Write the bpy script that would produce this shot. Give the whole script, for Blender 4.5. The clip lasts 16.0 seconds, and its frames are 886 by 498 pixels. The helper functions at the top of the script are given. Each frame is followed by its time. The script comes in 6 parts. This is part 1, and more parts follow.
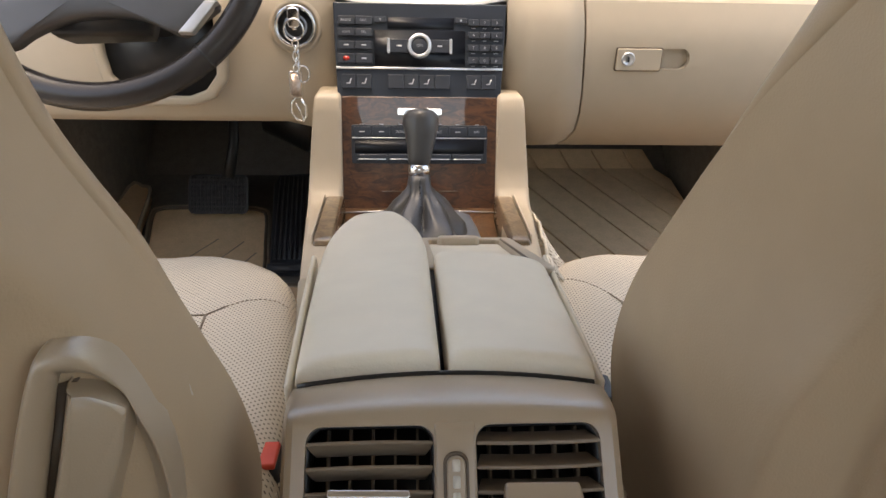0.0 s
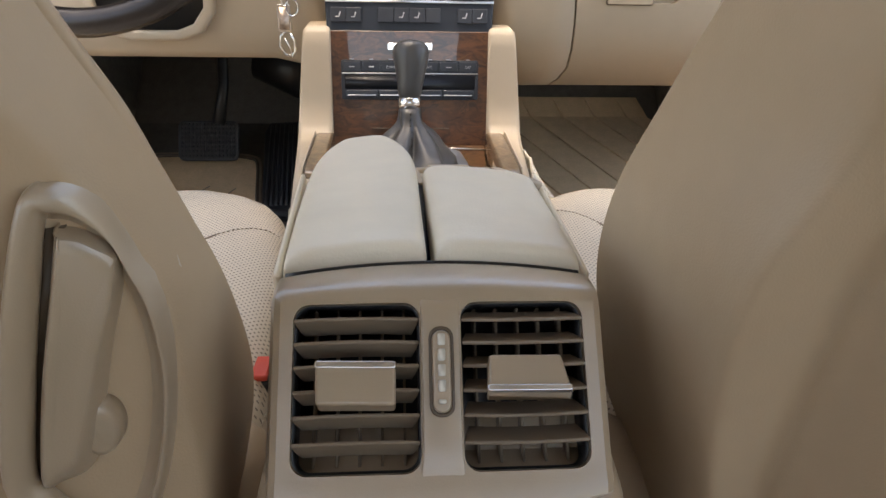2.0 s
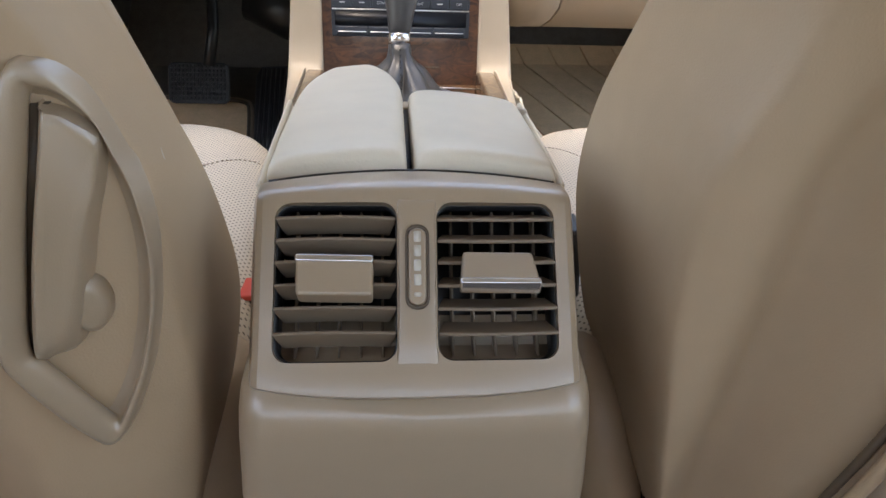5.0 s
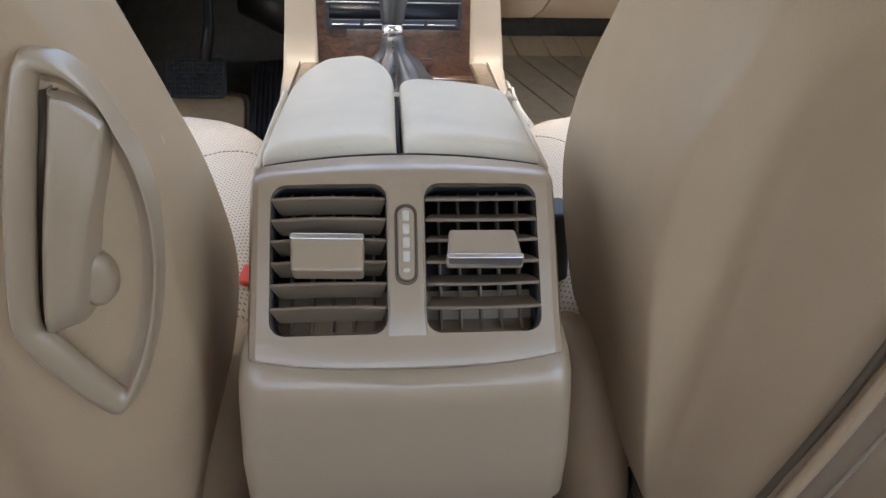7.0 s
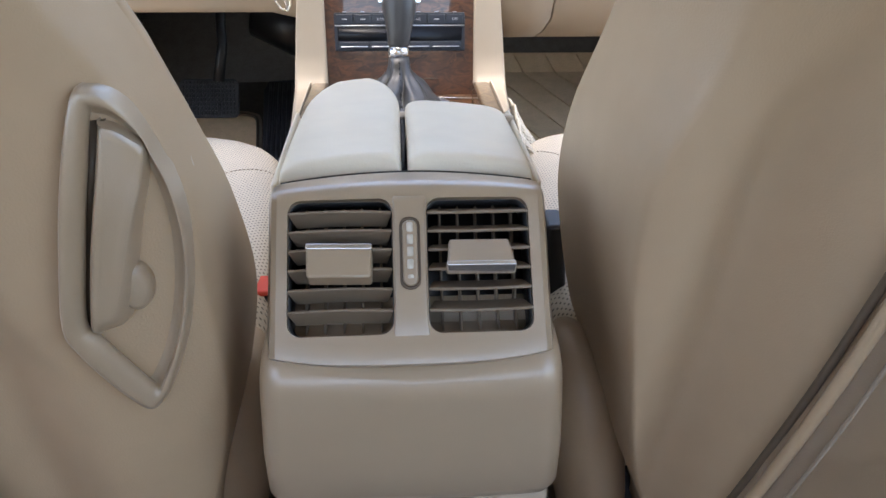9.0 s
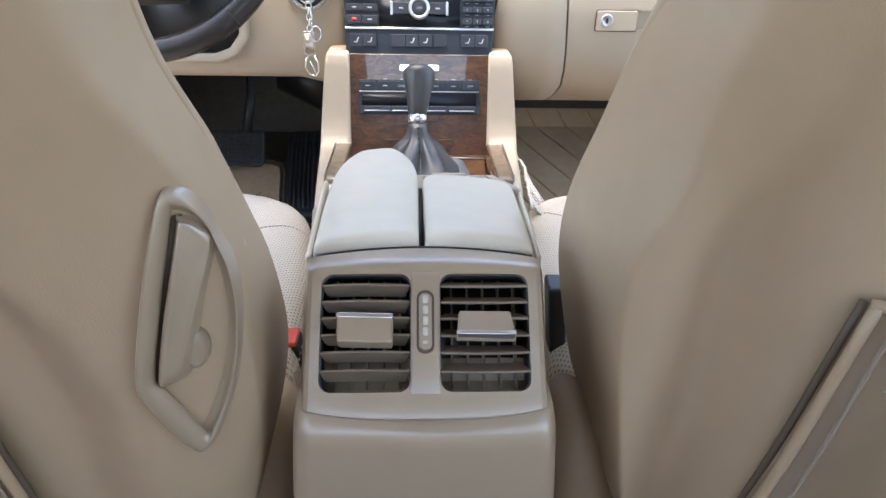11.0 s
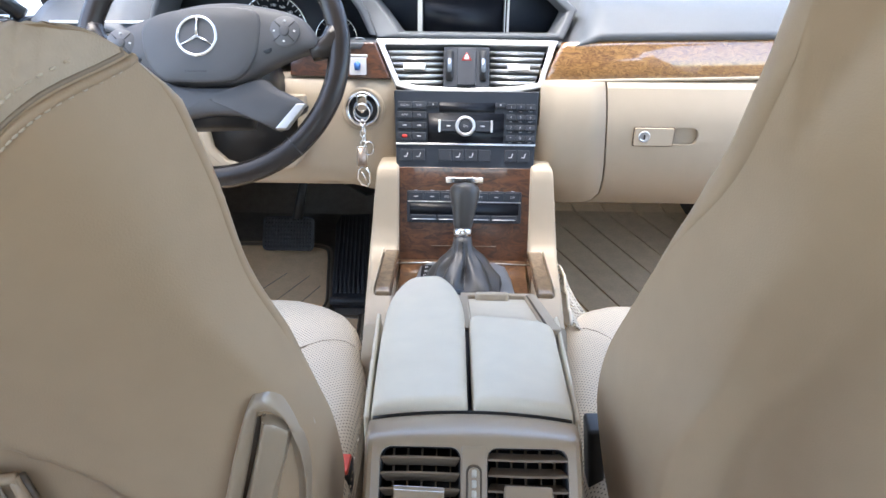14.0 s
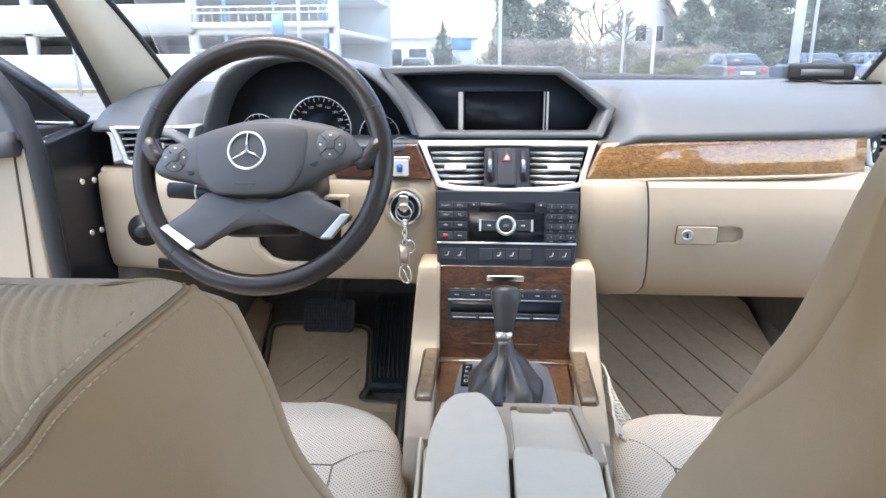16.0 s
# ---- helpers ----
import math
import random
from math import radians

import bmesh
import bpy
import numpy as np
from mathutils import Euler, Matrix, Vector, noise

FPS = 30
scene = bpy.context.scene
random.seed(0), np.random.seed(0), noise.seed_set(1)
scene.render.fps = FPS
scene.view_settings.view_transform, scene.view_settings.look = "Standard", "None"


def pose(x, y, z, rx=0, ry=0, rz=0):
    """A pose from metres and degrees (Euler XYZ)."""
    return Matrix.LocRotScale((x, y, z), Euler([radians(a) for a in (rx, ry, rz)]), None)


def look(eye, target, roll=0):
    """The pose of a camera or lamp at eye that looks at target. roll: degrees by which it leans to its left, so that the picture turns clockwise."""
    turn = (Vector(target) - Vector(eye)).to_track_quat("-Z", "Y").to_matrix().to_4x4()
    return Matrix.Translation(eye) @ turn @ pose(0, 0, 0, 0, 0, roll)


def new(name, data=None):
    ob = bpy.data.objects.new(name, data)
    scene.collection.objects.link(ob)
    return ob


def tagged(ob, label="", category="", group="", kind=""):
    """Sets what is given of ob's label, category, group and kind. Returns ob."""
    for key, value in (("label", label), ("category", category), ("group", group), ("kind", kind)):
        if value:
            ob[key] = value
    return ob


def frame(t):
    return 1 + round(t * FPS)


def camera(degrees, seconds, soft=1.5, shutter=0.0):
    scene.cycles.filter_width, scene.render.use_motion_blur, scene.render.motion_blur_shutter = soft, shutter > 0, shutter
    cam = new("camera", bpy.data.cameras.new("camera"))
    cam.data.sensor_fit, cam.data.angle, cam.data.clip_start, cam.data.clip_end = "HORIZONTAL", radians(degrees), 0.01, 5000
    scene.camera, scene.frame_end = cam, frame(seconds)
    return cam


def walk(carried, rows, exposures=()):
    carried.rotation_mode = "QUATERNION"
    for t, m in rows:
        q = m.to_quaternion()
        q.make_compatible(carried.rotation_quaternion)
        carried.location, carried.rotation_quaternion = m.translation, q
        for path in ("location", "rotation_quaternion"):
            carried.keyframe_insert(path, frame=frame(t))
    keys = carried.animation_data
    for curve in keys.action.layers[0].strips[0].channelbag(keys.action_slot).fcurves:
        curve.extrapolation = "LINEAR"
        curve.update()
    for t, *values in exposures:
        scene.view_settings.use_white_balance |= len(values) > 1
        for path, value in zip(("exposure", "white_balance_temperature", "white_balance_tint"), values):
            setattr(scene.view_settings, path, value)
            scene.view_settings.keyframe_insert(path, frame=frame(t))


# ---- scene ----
cam = camera(68.0, 16.0)
PATH = [
    (0, (-0.0222, -0.2968, 0.6035), (0.0942, 1.5559, -0.1406), 1.12),
    (0.5, (-0.0208, -0.3027, 0.5941), (0.0984, 1.5411, -0.1716), 1.08),
    (1, (-0.0202, -0.3078, 0.5850), (0.1074, 1.5219, -0.2125), 1.29),
    (1.5, (-0.0194, -0.3127, 0.5771), (0.1092, 1.5044, -0.2485), 1.41),
    (2, (-0.0184, -0.3152, 0.5701), (0.1151, 1.4918, -0.2767), 1.22),
    (2.5, (-0.0168, -0.3179, 0.5644), (0.1202, 1.4794, -0.3022), 1.36),
    (3, (-0.0150, -0.3213, 0.5583), (0.1271, 1.4663, -0.3274), 1.43),
    (3.5, (-0.0133, -0.3258, 0.5544), (0.1340, 1.4510, -0.3519), 1.71),
    (4, (-0.0126, -0.3290, 0.5513), (0.1387, 1.4356, -0.3779), 2.22),
    (6.5, (-0.0074, -0.3525, 0.5516), (0.1410, 1.3867, -0.4246), 1.74),
    (7, (-0.0064, -0.3563, 0.5525), (0.1449, 1.3823, -0.4243), 1.54),
    (7.5, (-0.0048, -0.3618, 0.5526), (0.1378, 1.3792, -0.4214), 0.96),
    (8, (-0.0039, -0.3696, 0.5542), (0.1281, 1.3730, -0.4185), 0.45),
    (10.5, (-0.0050, -0.4197, 0.5987), (0.0913, 1.3862, -0.2555), 1.01),
    (11, (-0.0064, -0.4317, 0.6118), (0.0779, 1.3840, -0.2227), 1.11),
    (11.5, (-0.0089, -0.4399, 0.6250), (0.0631, 1.3840, -0.1923), 1.14),
    (12, (-0.0120, -0.4437, 0.6394), (0.0293, 1.3974, -0.1409), 0.96),
    (12.5, (-0.0137, -0.4486, 0.6594), (0.0162, 1.4046, -0.0920), 1.01),
    (13, (-0.0147, -0.4482, 0.6788), (0.0056, 1.4105, -0.0592), 1.09),
    (13.5, (-0.0150, -0.4470, 0.6983), (-0.0145, 1.4174, -0.0258), 0.99),
    (14, (-0.0172, -0.4409, 0.7141), (-0.0484, 1.4340, 0.0186), 0.65),
    (14.5, (-0.0188, -0.4350, 0.7350), (-0.0913, 1.4502, 0.0713), 0.27),
    (15, (-0.0210, -0.4281, 0.7563), (-0.1211, 1.4675, 0.1267), 0.39),
    (15.5, (-0.0223, -0.4233, 0.7697), (-0.1517, 1.4831, 0.1790), 0.21),
    (16, (-0.0242, -0.4181, 0.7894), (-0.1713, 1.5006, 0.2446), -0.36),
]
EXPOSURE = [(0, 2.19, 8350, 13), (4, 2.48, 7700, 12), (7.5, 2.64, 7150, 12), (11, 2.86, 6660, 10), (13.5, 2.81, 6560, 9), (16, 2.51, 6700, 9)]
walk(cam, [(t, look(eye, target, roll)) for t, eye, target, roll in PATH], EXPOSURE)

# ---- light ----
world = bpy.data.worlds.new("sky")
scene.world = world
world.use_nodes = True
wn = world.node_tree
bg = wn.nodes["Background"]
sky = wn.nodes.new("ShaderNodeTexSky")
sky.sky_type = "NISHITA"
sky.sun_disc = False
sky.air_density, sky.dust_density, sky.ozone_density = 1.0, 2.0, 1.0
sky.sun_elevation, sky.sun_rotation = radians(78), radians(228)
wn.links.new(sky.outputs[0], bg.inputs[0])
bg.inputs[1].default_value = 0.15
sun = new("sun", bpy.data.lights.new("sun", "SUN"))
sun.data.energy, sun.data.angle, sun.data.color = 0.5, radians(30), (1.0, 0.96, 0.9)
sun.matrix_world = look((-1.6, -1.4, 10), (0, 0, 0))


# ---- materials ----
def material(name, color, rough=0.5, metal=0.0, var=0.06, scale=40.0, bump=0.0, bscale=600.0, coat=0.0, spec=0.5):
    """A principled material with broad and fine variation and a fine relief."""
    m = bpy.data.materials.new(name)
    m.use_nodes = True
    n, l = m.node_tree.nodes, m.node_tree.links
    b = n["Principled BSDF"]
    b.inputs["Roughness"].default_value = rough
    b.inputs["Metallic"].default_value = metal
    b.inputs["Coat Weight"].default_value = coat
    b.inputs["Specular IOR Level"].default_value = spec
    tc = n.new("ShaderNodeTexCoord")
    big, small = n.new("ShaderNodeTexNoise"), n.new("ShaderNodeTexNoise")
    big.inputs["Scale"].default_value, small.inputs["Scale"].default_value = scale * 0.15, scale
    big.inputs["Detail"].default_value = 4
    mix = n.new("ShaderNodeMath")
    mix.operation = "ADD"
    l.new(tc.outputs["Object"], big.inputs["Vector"])
    l.new(tc.outputs["Object"], small.inputs["Vector"])
    l.new(big.outputs["Fac"], mix.inputs[0])
    l.new(small.outputs["Fac"], mix.inputs[1])
    ramp = n.new("ShaderNodeMapRange")
    ramp.inputs["From Min"].default_value, ramp.inputs["From Max"].default_value = 0.6, 1.4
    ramp.inputs["To Min"].default_value, ramp.inputs["To Max"].default_value = 1 - var, 1 + var
    l.new(mix.outputs[0], ramp.inputs["Value"])
    mul = n.new("ShaderNodeMix")
    mul.data_type, mul.blend_type = "RGBA", "MULTIPLY"
    mul.inputs[0].default_value = 1.0
    mul.inputs["A"].default_value = (*color, 1)
    l.new(ramp.outputs[0], mul.inputs["B"])
    l.new(mul.outputs["Result"], b.inputs["Base Color"])
    if bump:
        fine = n.new("ShaderNodeTexNoise")
        fine.inputs["Scale"].default_value = bscale
        fine.inputs["Detail"].default_value = 2
        l.new(tc.outputs["Object"], fine.inputs["Vector"])
        bp = n.new("ShaderNodeBump")
        bp.inputs["Strength"].default_value = bump
        bp.inputs["Distance"].default_value = 0.0006
        l.new(fine.outputs["Fac"], bp.inputs["Height"])
        l.new(bp.outputs[0], b.inputs["Normal"])
    return m


SHELL = material("tan_vinyl", (0.405, 0.287, 0.178), 0.5, var=0.04, bump=0.25, bscale=900)
CREAM = material("cream_plastic", (0.455, 0.373, 0.275), 0.5, var=0.03, bump=0.2, bscale=1200)
LEATHER = material("cream_leather", (0.75, 0.66, 0.515), 0.38, var=0.05, bump=0.35, bscale=700)
TAN = material("tan_plastic", (0.355, 0.265, 0.175), 0.33, var=0.03, bump=0.12, bscale=1400, coat=0.8, spec=0.7)
TAN.node_tree.nodes["Principled BSDF"].inputs["Coat Roughness"].default_value = 0.3
GREY = material("grey_soft_plastic", (0.118, 0.123, 0.13), 0.5, var=0.05, bump=0.4, bscale=1200)
DARK = material("dark_blue_grey_plastic", (0.019, 0.025, 0.036), 0.42, var=0.08, bump=0.2, bscale=1500)
BLACK = material("black_plastic", (0.012, 0.012, 0.013), 0.4, var=0.1)
GLOSS = material("black_gloss", (0.007, 0.008, 0.011), 0.3, var=0.05, spec=0.2)
ALU = material("brushed_aluminium", (0.72, 0.72, 0.72), 0.35, 0.85, var=0.04, scale=300)
CHROME = material("chrome", (0.8, 0.8, 0.8), 0.1, 1.0, var=0.02)
MAT_BROWN = material("brown_carpet", (0.66, 0.46, 0.275), 0.9, var=0.12, scale=250, bump=0.8, bscale=900)
CARPET = material("dark_carpet", (0.12, 0.102, 0.085), 0.95, var=0.25, scale=300, bump=0.8, bscale=800)
LOUVRE = material("brown_louvre", (0.20, 0.149, 0.102), 0.45, var=0.03, bump=0.15, bscale=1400)
RUBBER = material("black_rubber", (0.027, 0.027, 0.03), 0.6, var=0.15)
KNOB = material("grey_leather", (0.050, 0.048, 0.047), 0.34, var=0.1, bump=0.25, bscale=900)
BUTTON = material("button_grey", (0.12, 0.12, 0.127), 0.45, var=0.04, bump=0.15, bscale=1500)
PRINT = material("grey_print", (0.42, 0.43, 0.45), 0.5)
WHEEL = material("dark_leather", (0.027, 0.022, 0.020), 0.26, var=0.1, bump=0.3, bscale=900)
PAD = material("airbag_grey", (0.088, 0.088, 0.094), 0.5, var=0.05, bump=0.3, bscale=1100)
RED = material("red_plastic", (0.6, 0.07, 0.04), 0.4)
PAINT = material("black_car_paint", (0.008, 0.009, 0.011), 0.3, coat=0.4)
WHITE = material("white_print", (0.75, 0.75, 0.75), 0.5)
FABRIC = material("headliner", (0.62, 0.60, 0.55), 0.9, var=0.05, bump=0.5)
PILLAR = material("pillar_cream", (0.82, 0.73, 0.57), 0.6, var=0.04, bump=0.2)
RIB = material("ribbed_cloth", (0.50, 0.402, 0.298), 0.7, var=0.06, scale=200, bump=0.5, bscale=900)
SEAM = material("seam_thread", (0.27, 0.21, 0.15), 0.8)
THREAD = material("cream_thread", (0.58, 0.49, 0.37), 0.7)
# Brown for small plastic parts and for shade drawn into gaps.
BROWN = material("brown_plastic_gap_shade", (0.10, 0.07, 0.045), 0.5)
PALE = material("pale_plastic", (0.62, 0.58, 0.5), 0.45)
STEELB = material("blue_grey_metal", (0.30, 0.34, 0.40), 0.35, 0.7, var=0.06, scale=200)
NET = material("net_cord", (0.58, 0.52, 0.43), 0.9, var=0.2, scale=300)
DARKB = material("switch_plastic", (0.028, 0.033, 0.043), 0.45, var=0.08, bump=0.2, bscale=1500)
REDP = material("red_print", (0.55, 0.04, 0.03), 0.4)
BRONZE = material("bronze_enamel", (0.42, 0.33, 0.27), 0.35, 0.6, var=0.3, scale=300)
BLUE = material("blue_print", (0.06, 0.18, 0.5), 0.5)
BORDER = material("mat_piping", (0.27, 0.22, 0.165), 0.8, var=0.1)
ASPHALT = material("asphalt", (0.17, 0.168, 0.162), 0.9, var=0.2, scale=3)
DRYGRASS = material("dry_grass", (0.30, 0.24, 0.15), 0.95, var=0.4, scale=6)
CONCRETE = material("white_concrete", (0.78, 0.78, 0.77), 0.85, var=0.08, scale=1.5)
BLUEP = material("blue_paint", (0.22, 0.42, 0.66), 0.5, scale=2)
POLE = material("pole_paint", (0.66, 0.66, 0.65), 0.5, scale=3)
BARK = material("bark", (0.10, 0.075, 0.055), 0.9, var=0.3, scale=8)
TWIG = material("pale_twig", (0.24, 0.20, 0.155), 0.9, var=0.3, scale=8)
FIR = material("fir_green", (0.105, 0.135, 0.108), 0.75, var=0.45, scale=5)
HEDGE = material("hedge_brown_green", (0.28, 0.255, 0.215), 0.85, var=0.4, scale=4)
SHRUB = material("shrub_green", (0.15, 0.16, 0.07), 0.85, var=0.4, scale=4)
RENDER = material("white_render", (0.72, 0.71, 0.68), 0.85, var=0.06, scale=2)
DARKGLASS = material("window_glass_dark", (0.05, 0.06, 0.07), 0.08, var=0.1, scale=1)
CARGREY = material("grey_car_paint", (0.10, 0.11, 0.12), 0.3, coat=1.0, scale=2)
CARBLUE = material("blue_car_paint", (0.03, 0.06, 0.14), 0.3, coat=1.0, scale=2)
CARBLUE2 = material("bright_blue_car_paint", (0.05, 0.12, 0.32), 0.3, coat=1.0, scale=2)
CARDARK = material("dark_car_paint", (0.03, 0.032, 0.035), 0.3, coat=1.0, scale=2)
GLASS = bpy.data.materials.new("windscreen_glass")
GLASS.use_nodes = True
gb = GLASS.node_tree.nodes["Principled BSDF"]
gb.inputs["Base Color"].default_value = (0.97, 0.985, 0.98, 1)
gb.inputs["Roughness"].default_value = 0.0
gb.inputs["Transmission Weight"].default_value = 1.0
gb.inputs["IOR"].default_value = 1.45
# Translucent veil mixed into the glass to imitate glare and haze on the windscreen.
veil = GLASS.node_tree.nodes.new("ShaderNodeBsdfTranslucent")
veil.inputs[0].default_value = (0.86, 0.93, 0.97, 1)
veil_noise = GLASS.node_tree.nodes.new("ShaderNodeTexNoise")
veil_noise.inputs["Scale"].default_value, veil_noise.inputs["Detail"].default_value = 6.0, 6
much = GLASS.node_tree.nodes.new("ShaderNodeMapRange")
much.inputs["To Min"].default_value, much.inputs["To Max"].default_value = 0.008, 0.022
haze = GLASS.node_tree.nodes.new("ShaderNodeMixShader")
for a, b in ((veil_noise.outputs["Fac"], much.inputs["Value"]), (much.outputs[0], haze.inputs[0]), (gb.outputs[0], haze.inputs[1]), (veil.outputs[0], haze.inputs[2]), (haze.outputs[0], GLASS.node_tree.nodes["Material Output"].inputs["Surface"])):
    GLASS.node_tree.links.new(a, b)



def perforated():
    """Cream leather with a staggered grid of fine holes."""
    m = material("perforated_leather", (0.69, 0.595, 0.465), 0.5, var=0.04, bump=0.25, bscale=700)
    n, l = m.node_tree.nodes, m.node_tree.links
    tc = n.new("ShaderNodeTexCoord")
    sep = n.new("ShaderNodeSeparateXYZ")
    l.new(tc.outputs["Object"], sep.inputs[0])

    def node(op, a, b=None):
        k = n.new("ShaderNodeMath")
        k.operation = op
        for i, v in enumerate((a, b)):
            if v is None:
                continue
            if isinstance(v, (int, float)):
                k.inputs[i].default_value = v
            else:
                l.new(v, k.inputs[i])
        return k.outputs[0]

    f = 2 * math.pi / 0.0058
    cx = node("COSINE", node("MULTIPLY", sep.outputs[0], f))
    cy = node("COSINE", node("MULTIPLY", sep.outputs[1], f))
    dots = node("MULTIPLY", cx, cy)
    hole = n.new("ShaderNodeMapRange")
    hole.inputs["From Min"].default_value, hole.inputs["From Max"].default_value = 0.50, 0.74
    l.new(dots, hole.inputs["Value"])
    b = n["Principled BSDF"]
    old = b.inputs["Base Color"].links[0].from_socket
    mix = n.new("ShaderNodeMix")
    mix.data_type = "RGBA"
    l.new(hole.outputs[0], mix.inputs[0])
    l.new(old, mix.inputs["A"])
    mix.inputs["B"].default_value = (0.17, 0.13, 0.09, 1)
    l.new(mix.outputs["Result"], b.inputs["Base Color"])
    return m


def burl(name, dark, light, scale, rough, lacquer=1.5):
    """Lacquered wood with a warped, knotted grain."""
    m = bpy.data.materials.new(name)
    m.use_nodes = True
    n, l = m.node_tree.nodes, m.node_tree.links
    b = n["Principled BSDF"]
    tc = n.new("ShaderNodeTexCoord")
    mp = n.new("ShaderNodeMapping")
    mp.inputs["Scale"].default_value = (1.0, 1.0, 2.2)
    l.new(tc.outputs["Object"], mp.inputs[0])
    warp = n.new("ShaderNodeTexNoise")
    warp.inputs["Scale"].default_value, warp.inputs["Detail"].default_value = scale * 0.5, 3
    l.new(mp.outputs[0], warp.inputs["Vector"])
    add = n.new("ShaderNodeMix")
    add.data_type = "VECTOR"
    add.inputs[0].default_value = 0.12
    l.new(mp.outputs[0], add.inputs["A"])
    l.new(warp.outputs["Color"], add.inputs["B"])
    grain = n.new("ShaderNodeTexNoise")
    grain.inputs["Scale"].default_value, grain.inputs["Detail"].default_value, grain.inputs["Distortion"].default_value = scale, 8, 1.6
    l.new(add.outputs["Result"], grain.inputs["Vector"])
    ramp = n.new("ShaderNodeValToRGB")
    ramp.color_ramp.elements[0].position, ramp.color_ramp.elements[0].color = 0.34, (*dark, 1)
    ramp.color_ramp.elements[1].position, ramp.color_ramp.elements[1].color = 0.64, (*light, 1)
    l.new(grain.outputs["Fac"], ramp.inputs[0])
    l.new(ramp.outputs[0], b.inputs["Base Color"])
    b.inputs["Roughness"].default_value = rough
    b.inputs["Coat Weight"].default_value = 1.0
    b.inputs["Coat Roughness"].default_value = 0.03
    b.inputs["Coat IOR"].default_value = lacquer
    return m


PERF = perforated()
WOOD = burl("walnut", (0.028, 0.010, 0.004), (0.115, 0.042, 0.016), 34, 0.4)
BURL = burl("burl_walnut", (0.17, 0.07, 0.017), (0.42, 0.21, 0.062), 48, 0.35, 2.0)
# Lighter than WOOD: the tray's reflected light is partly put into its colour.
TRAYWOOD = burl("tray_walnut_sheen", (0.055, 0.024, 0.009), (0.16, 0.078, 0.034), 38, 0.35)
WOODB = burl("brown_walnut", (0.10, 0.064, 0.033), (0.21, 0.14, 0.078), 40, 0.4)


# ---- mesh helpers ----
def thing(name, label, category, group="", at=(0, 0, 0)):
    ob = new(name)
    ob.location = at
    return tagged(ob, label, category, group)


def world_of(ob):
    """The pose of a thing or part, worked out from its parents."""
    m = ob.matrix_basis.copy()
    return world_of(ob.parent) @ ob.matrix_parent_inverse @ m if ob.parent else m


def finish(name, bm, mat, parent=None, label="", smooth=True, bevel=0.0, seg=2):
    bmesh.ops.recalc_face_normals(bm, faces=bm.faces[:])
    me = bpy.data.meshes.new(name)
    bm.to_mesh(me)
    bm.free()
    if smooth:
        me.shade_smooth()
    ob = new(name, me)
    if isinstance(mat, (list, tuple)):
        for m in mat:
            me.materials.append(m)
    else:
        me.materials.append(mat)
    if bevel:
        b = ob.modifiers.new("bevel", "BEVEL")
        b.width, b.segments, b.limit_method, b.angle_limit = bevel, seg, "ANGLE", radians(35)
        b.harden_normals = False
        w = ob.modifiers.new("weighted", "WEIGHTED_NORMAL")
        w.keep_sharp = True
    if parent:
        ob.parent = parent
        ob.matrix_parent_inverse = world_of(parent).inverted()
    if label:
        ob["label"] = label
    return ob


part = finish


def loft(rings, closed=True, caps=True):
    """A skin over rings of equally many points."""
    bm = bmesh.new()
    vs = [[bm.verts.new(p) for p in r] for r in rings]
    n = len(rings[0])
    for a, b in zip(vs, vs[1:]):
        for i in range(n if closed else n - 1):
            bm.faces.new((a[i], a[(i + 1) % n], b[(i + 1) % n], b[i]))
    if caps and closed:
        bm.faces.new(vs[0])
        bm.faces.new(vs[-1])
    return bm


def box(x0, x1, y0, y1, z0, z1, bm=None):
    bm = bm or bmesh.new()
    c = [bm.verts.new((x, y, z)) for z in (z0, z1) for y in (y0, y1) for x in (x0, x1)]
    for f in ((0, 1, 3, 2), (4, 5, 7, 6), (0, 1, 5, 4), (2, 3, 7, 6), (0, 2, 6, 4), (1, 3, 7, 5)):
        bm.faces.new([c[i] for i in f])
    return bm


def slab(points, way, bm=None):
    """A plate: an outline of 3D points, thickened along way."""
    bm = bm or bmesh.new()
    way = Vector(way)
    a = [bm.verts.new(p) for p in points]
    b = [bm.verts.new(Vector(p) + way) for p in points]
    n = len(points)
    bm.faces.new(a)
    bm.faces.new(b)
    for i in range(n):
        bm.faces.new((a[i], a[(i + 1) % n], b[(i + 1) % n], b[i]))
    return bm


def profile(pts, x0, x1, bm=None):
    """An outline in y, z drawn out from x0 to x1."""
    return slab([(x0, y, z) for y, z in pts], (x1 - x0, 0, 0), bm)


def tube(path, radius, n=12, closed=False, bm=None):
    """A round bar along a path; radius a number or one for each point."""
    bm = bm or bmesh.new()
    path = [Vector(p) for p in path]
    m = len(path)
    rad = radius if isinstance(radius, (list, tuple)) else [radius] * m
    rings = []
    side = None
    for i, p in enumerate(path):
        if closed:
            d = path[(i + 1) % m] - path[i - 1]
        else:
            d = path[min(i + 1, m - 1)] - path[max(i - 1, 0)]
        d.normalize()
        if side is None:
            side = d.orthogonal().normalized()
        side = (side - d * side.dot(d)).normalized()
        up = d.cross(side)
        rings.append([bm.verts.new(p + rad[i] * (math.cos(a) * side + math.sin(a) * up)) for a in [2 * math.pi * k / n for k in range(n)]])
    for i in range(m if closed else m - 1):
        a, b = rings[i], rings[(i + 1) % m]
        for k in range(n):
            bm.faces.new((a[k], a[(k + 1) % n], b[(k + 1) % n], b[k]))
    if not closed:
        bm.faces.new(rings[0])
        bm.faces.new(rings[-1])
    return bm


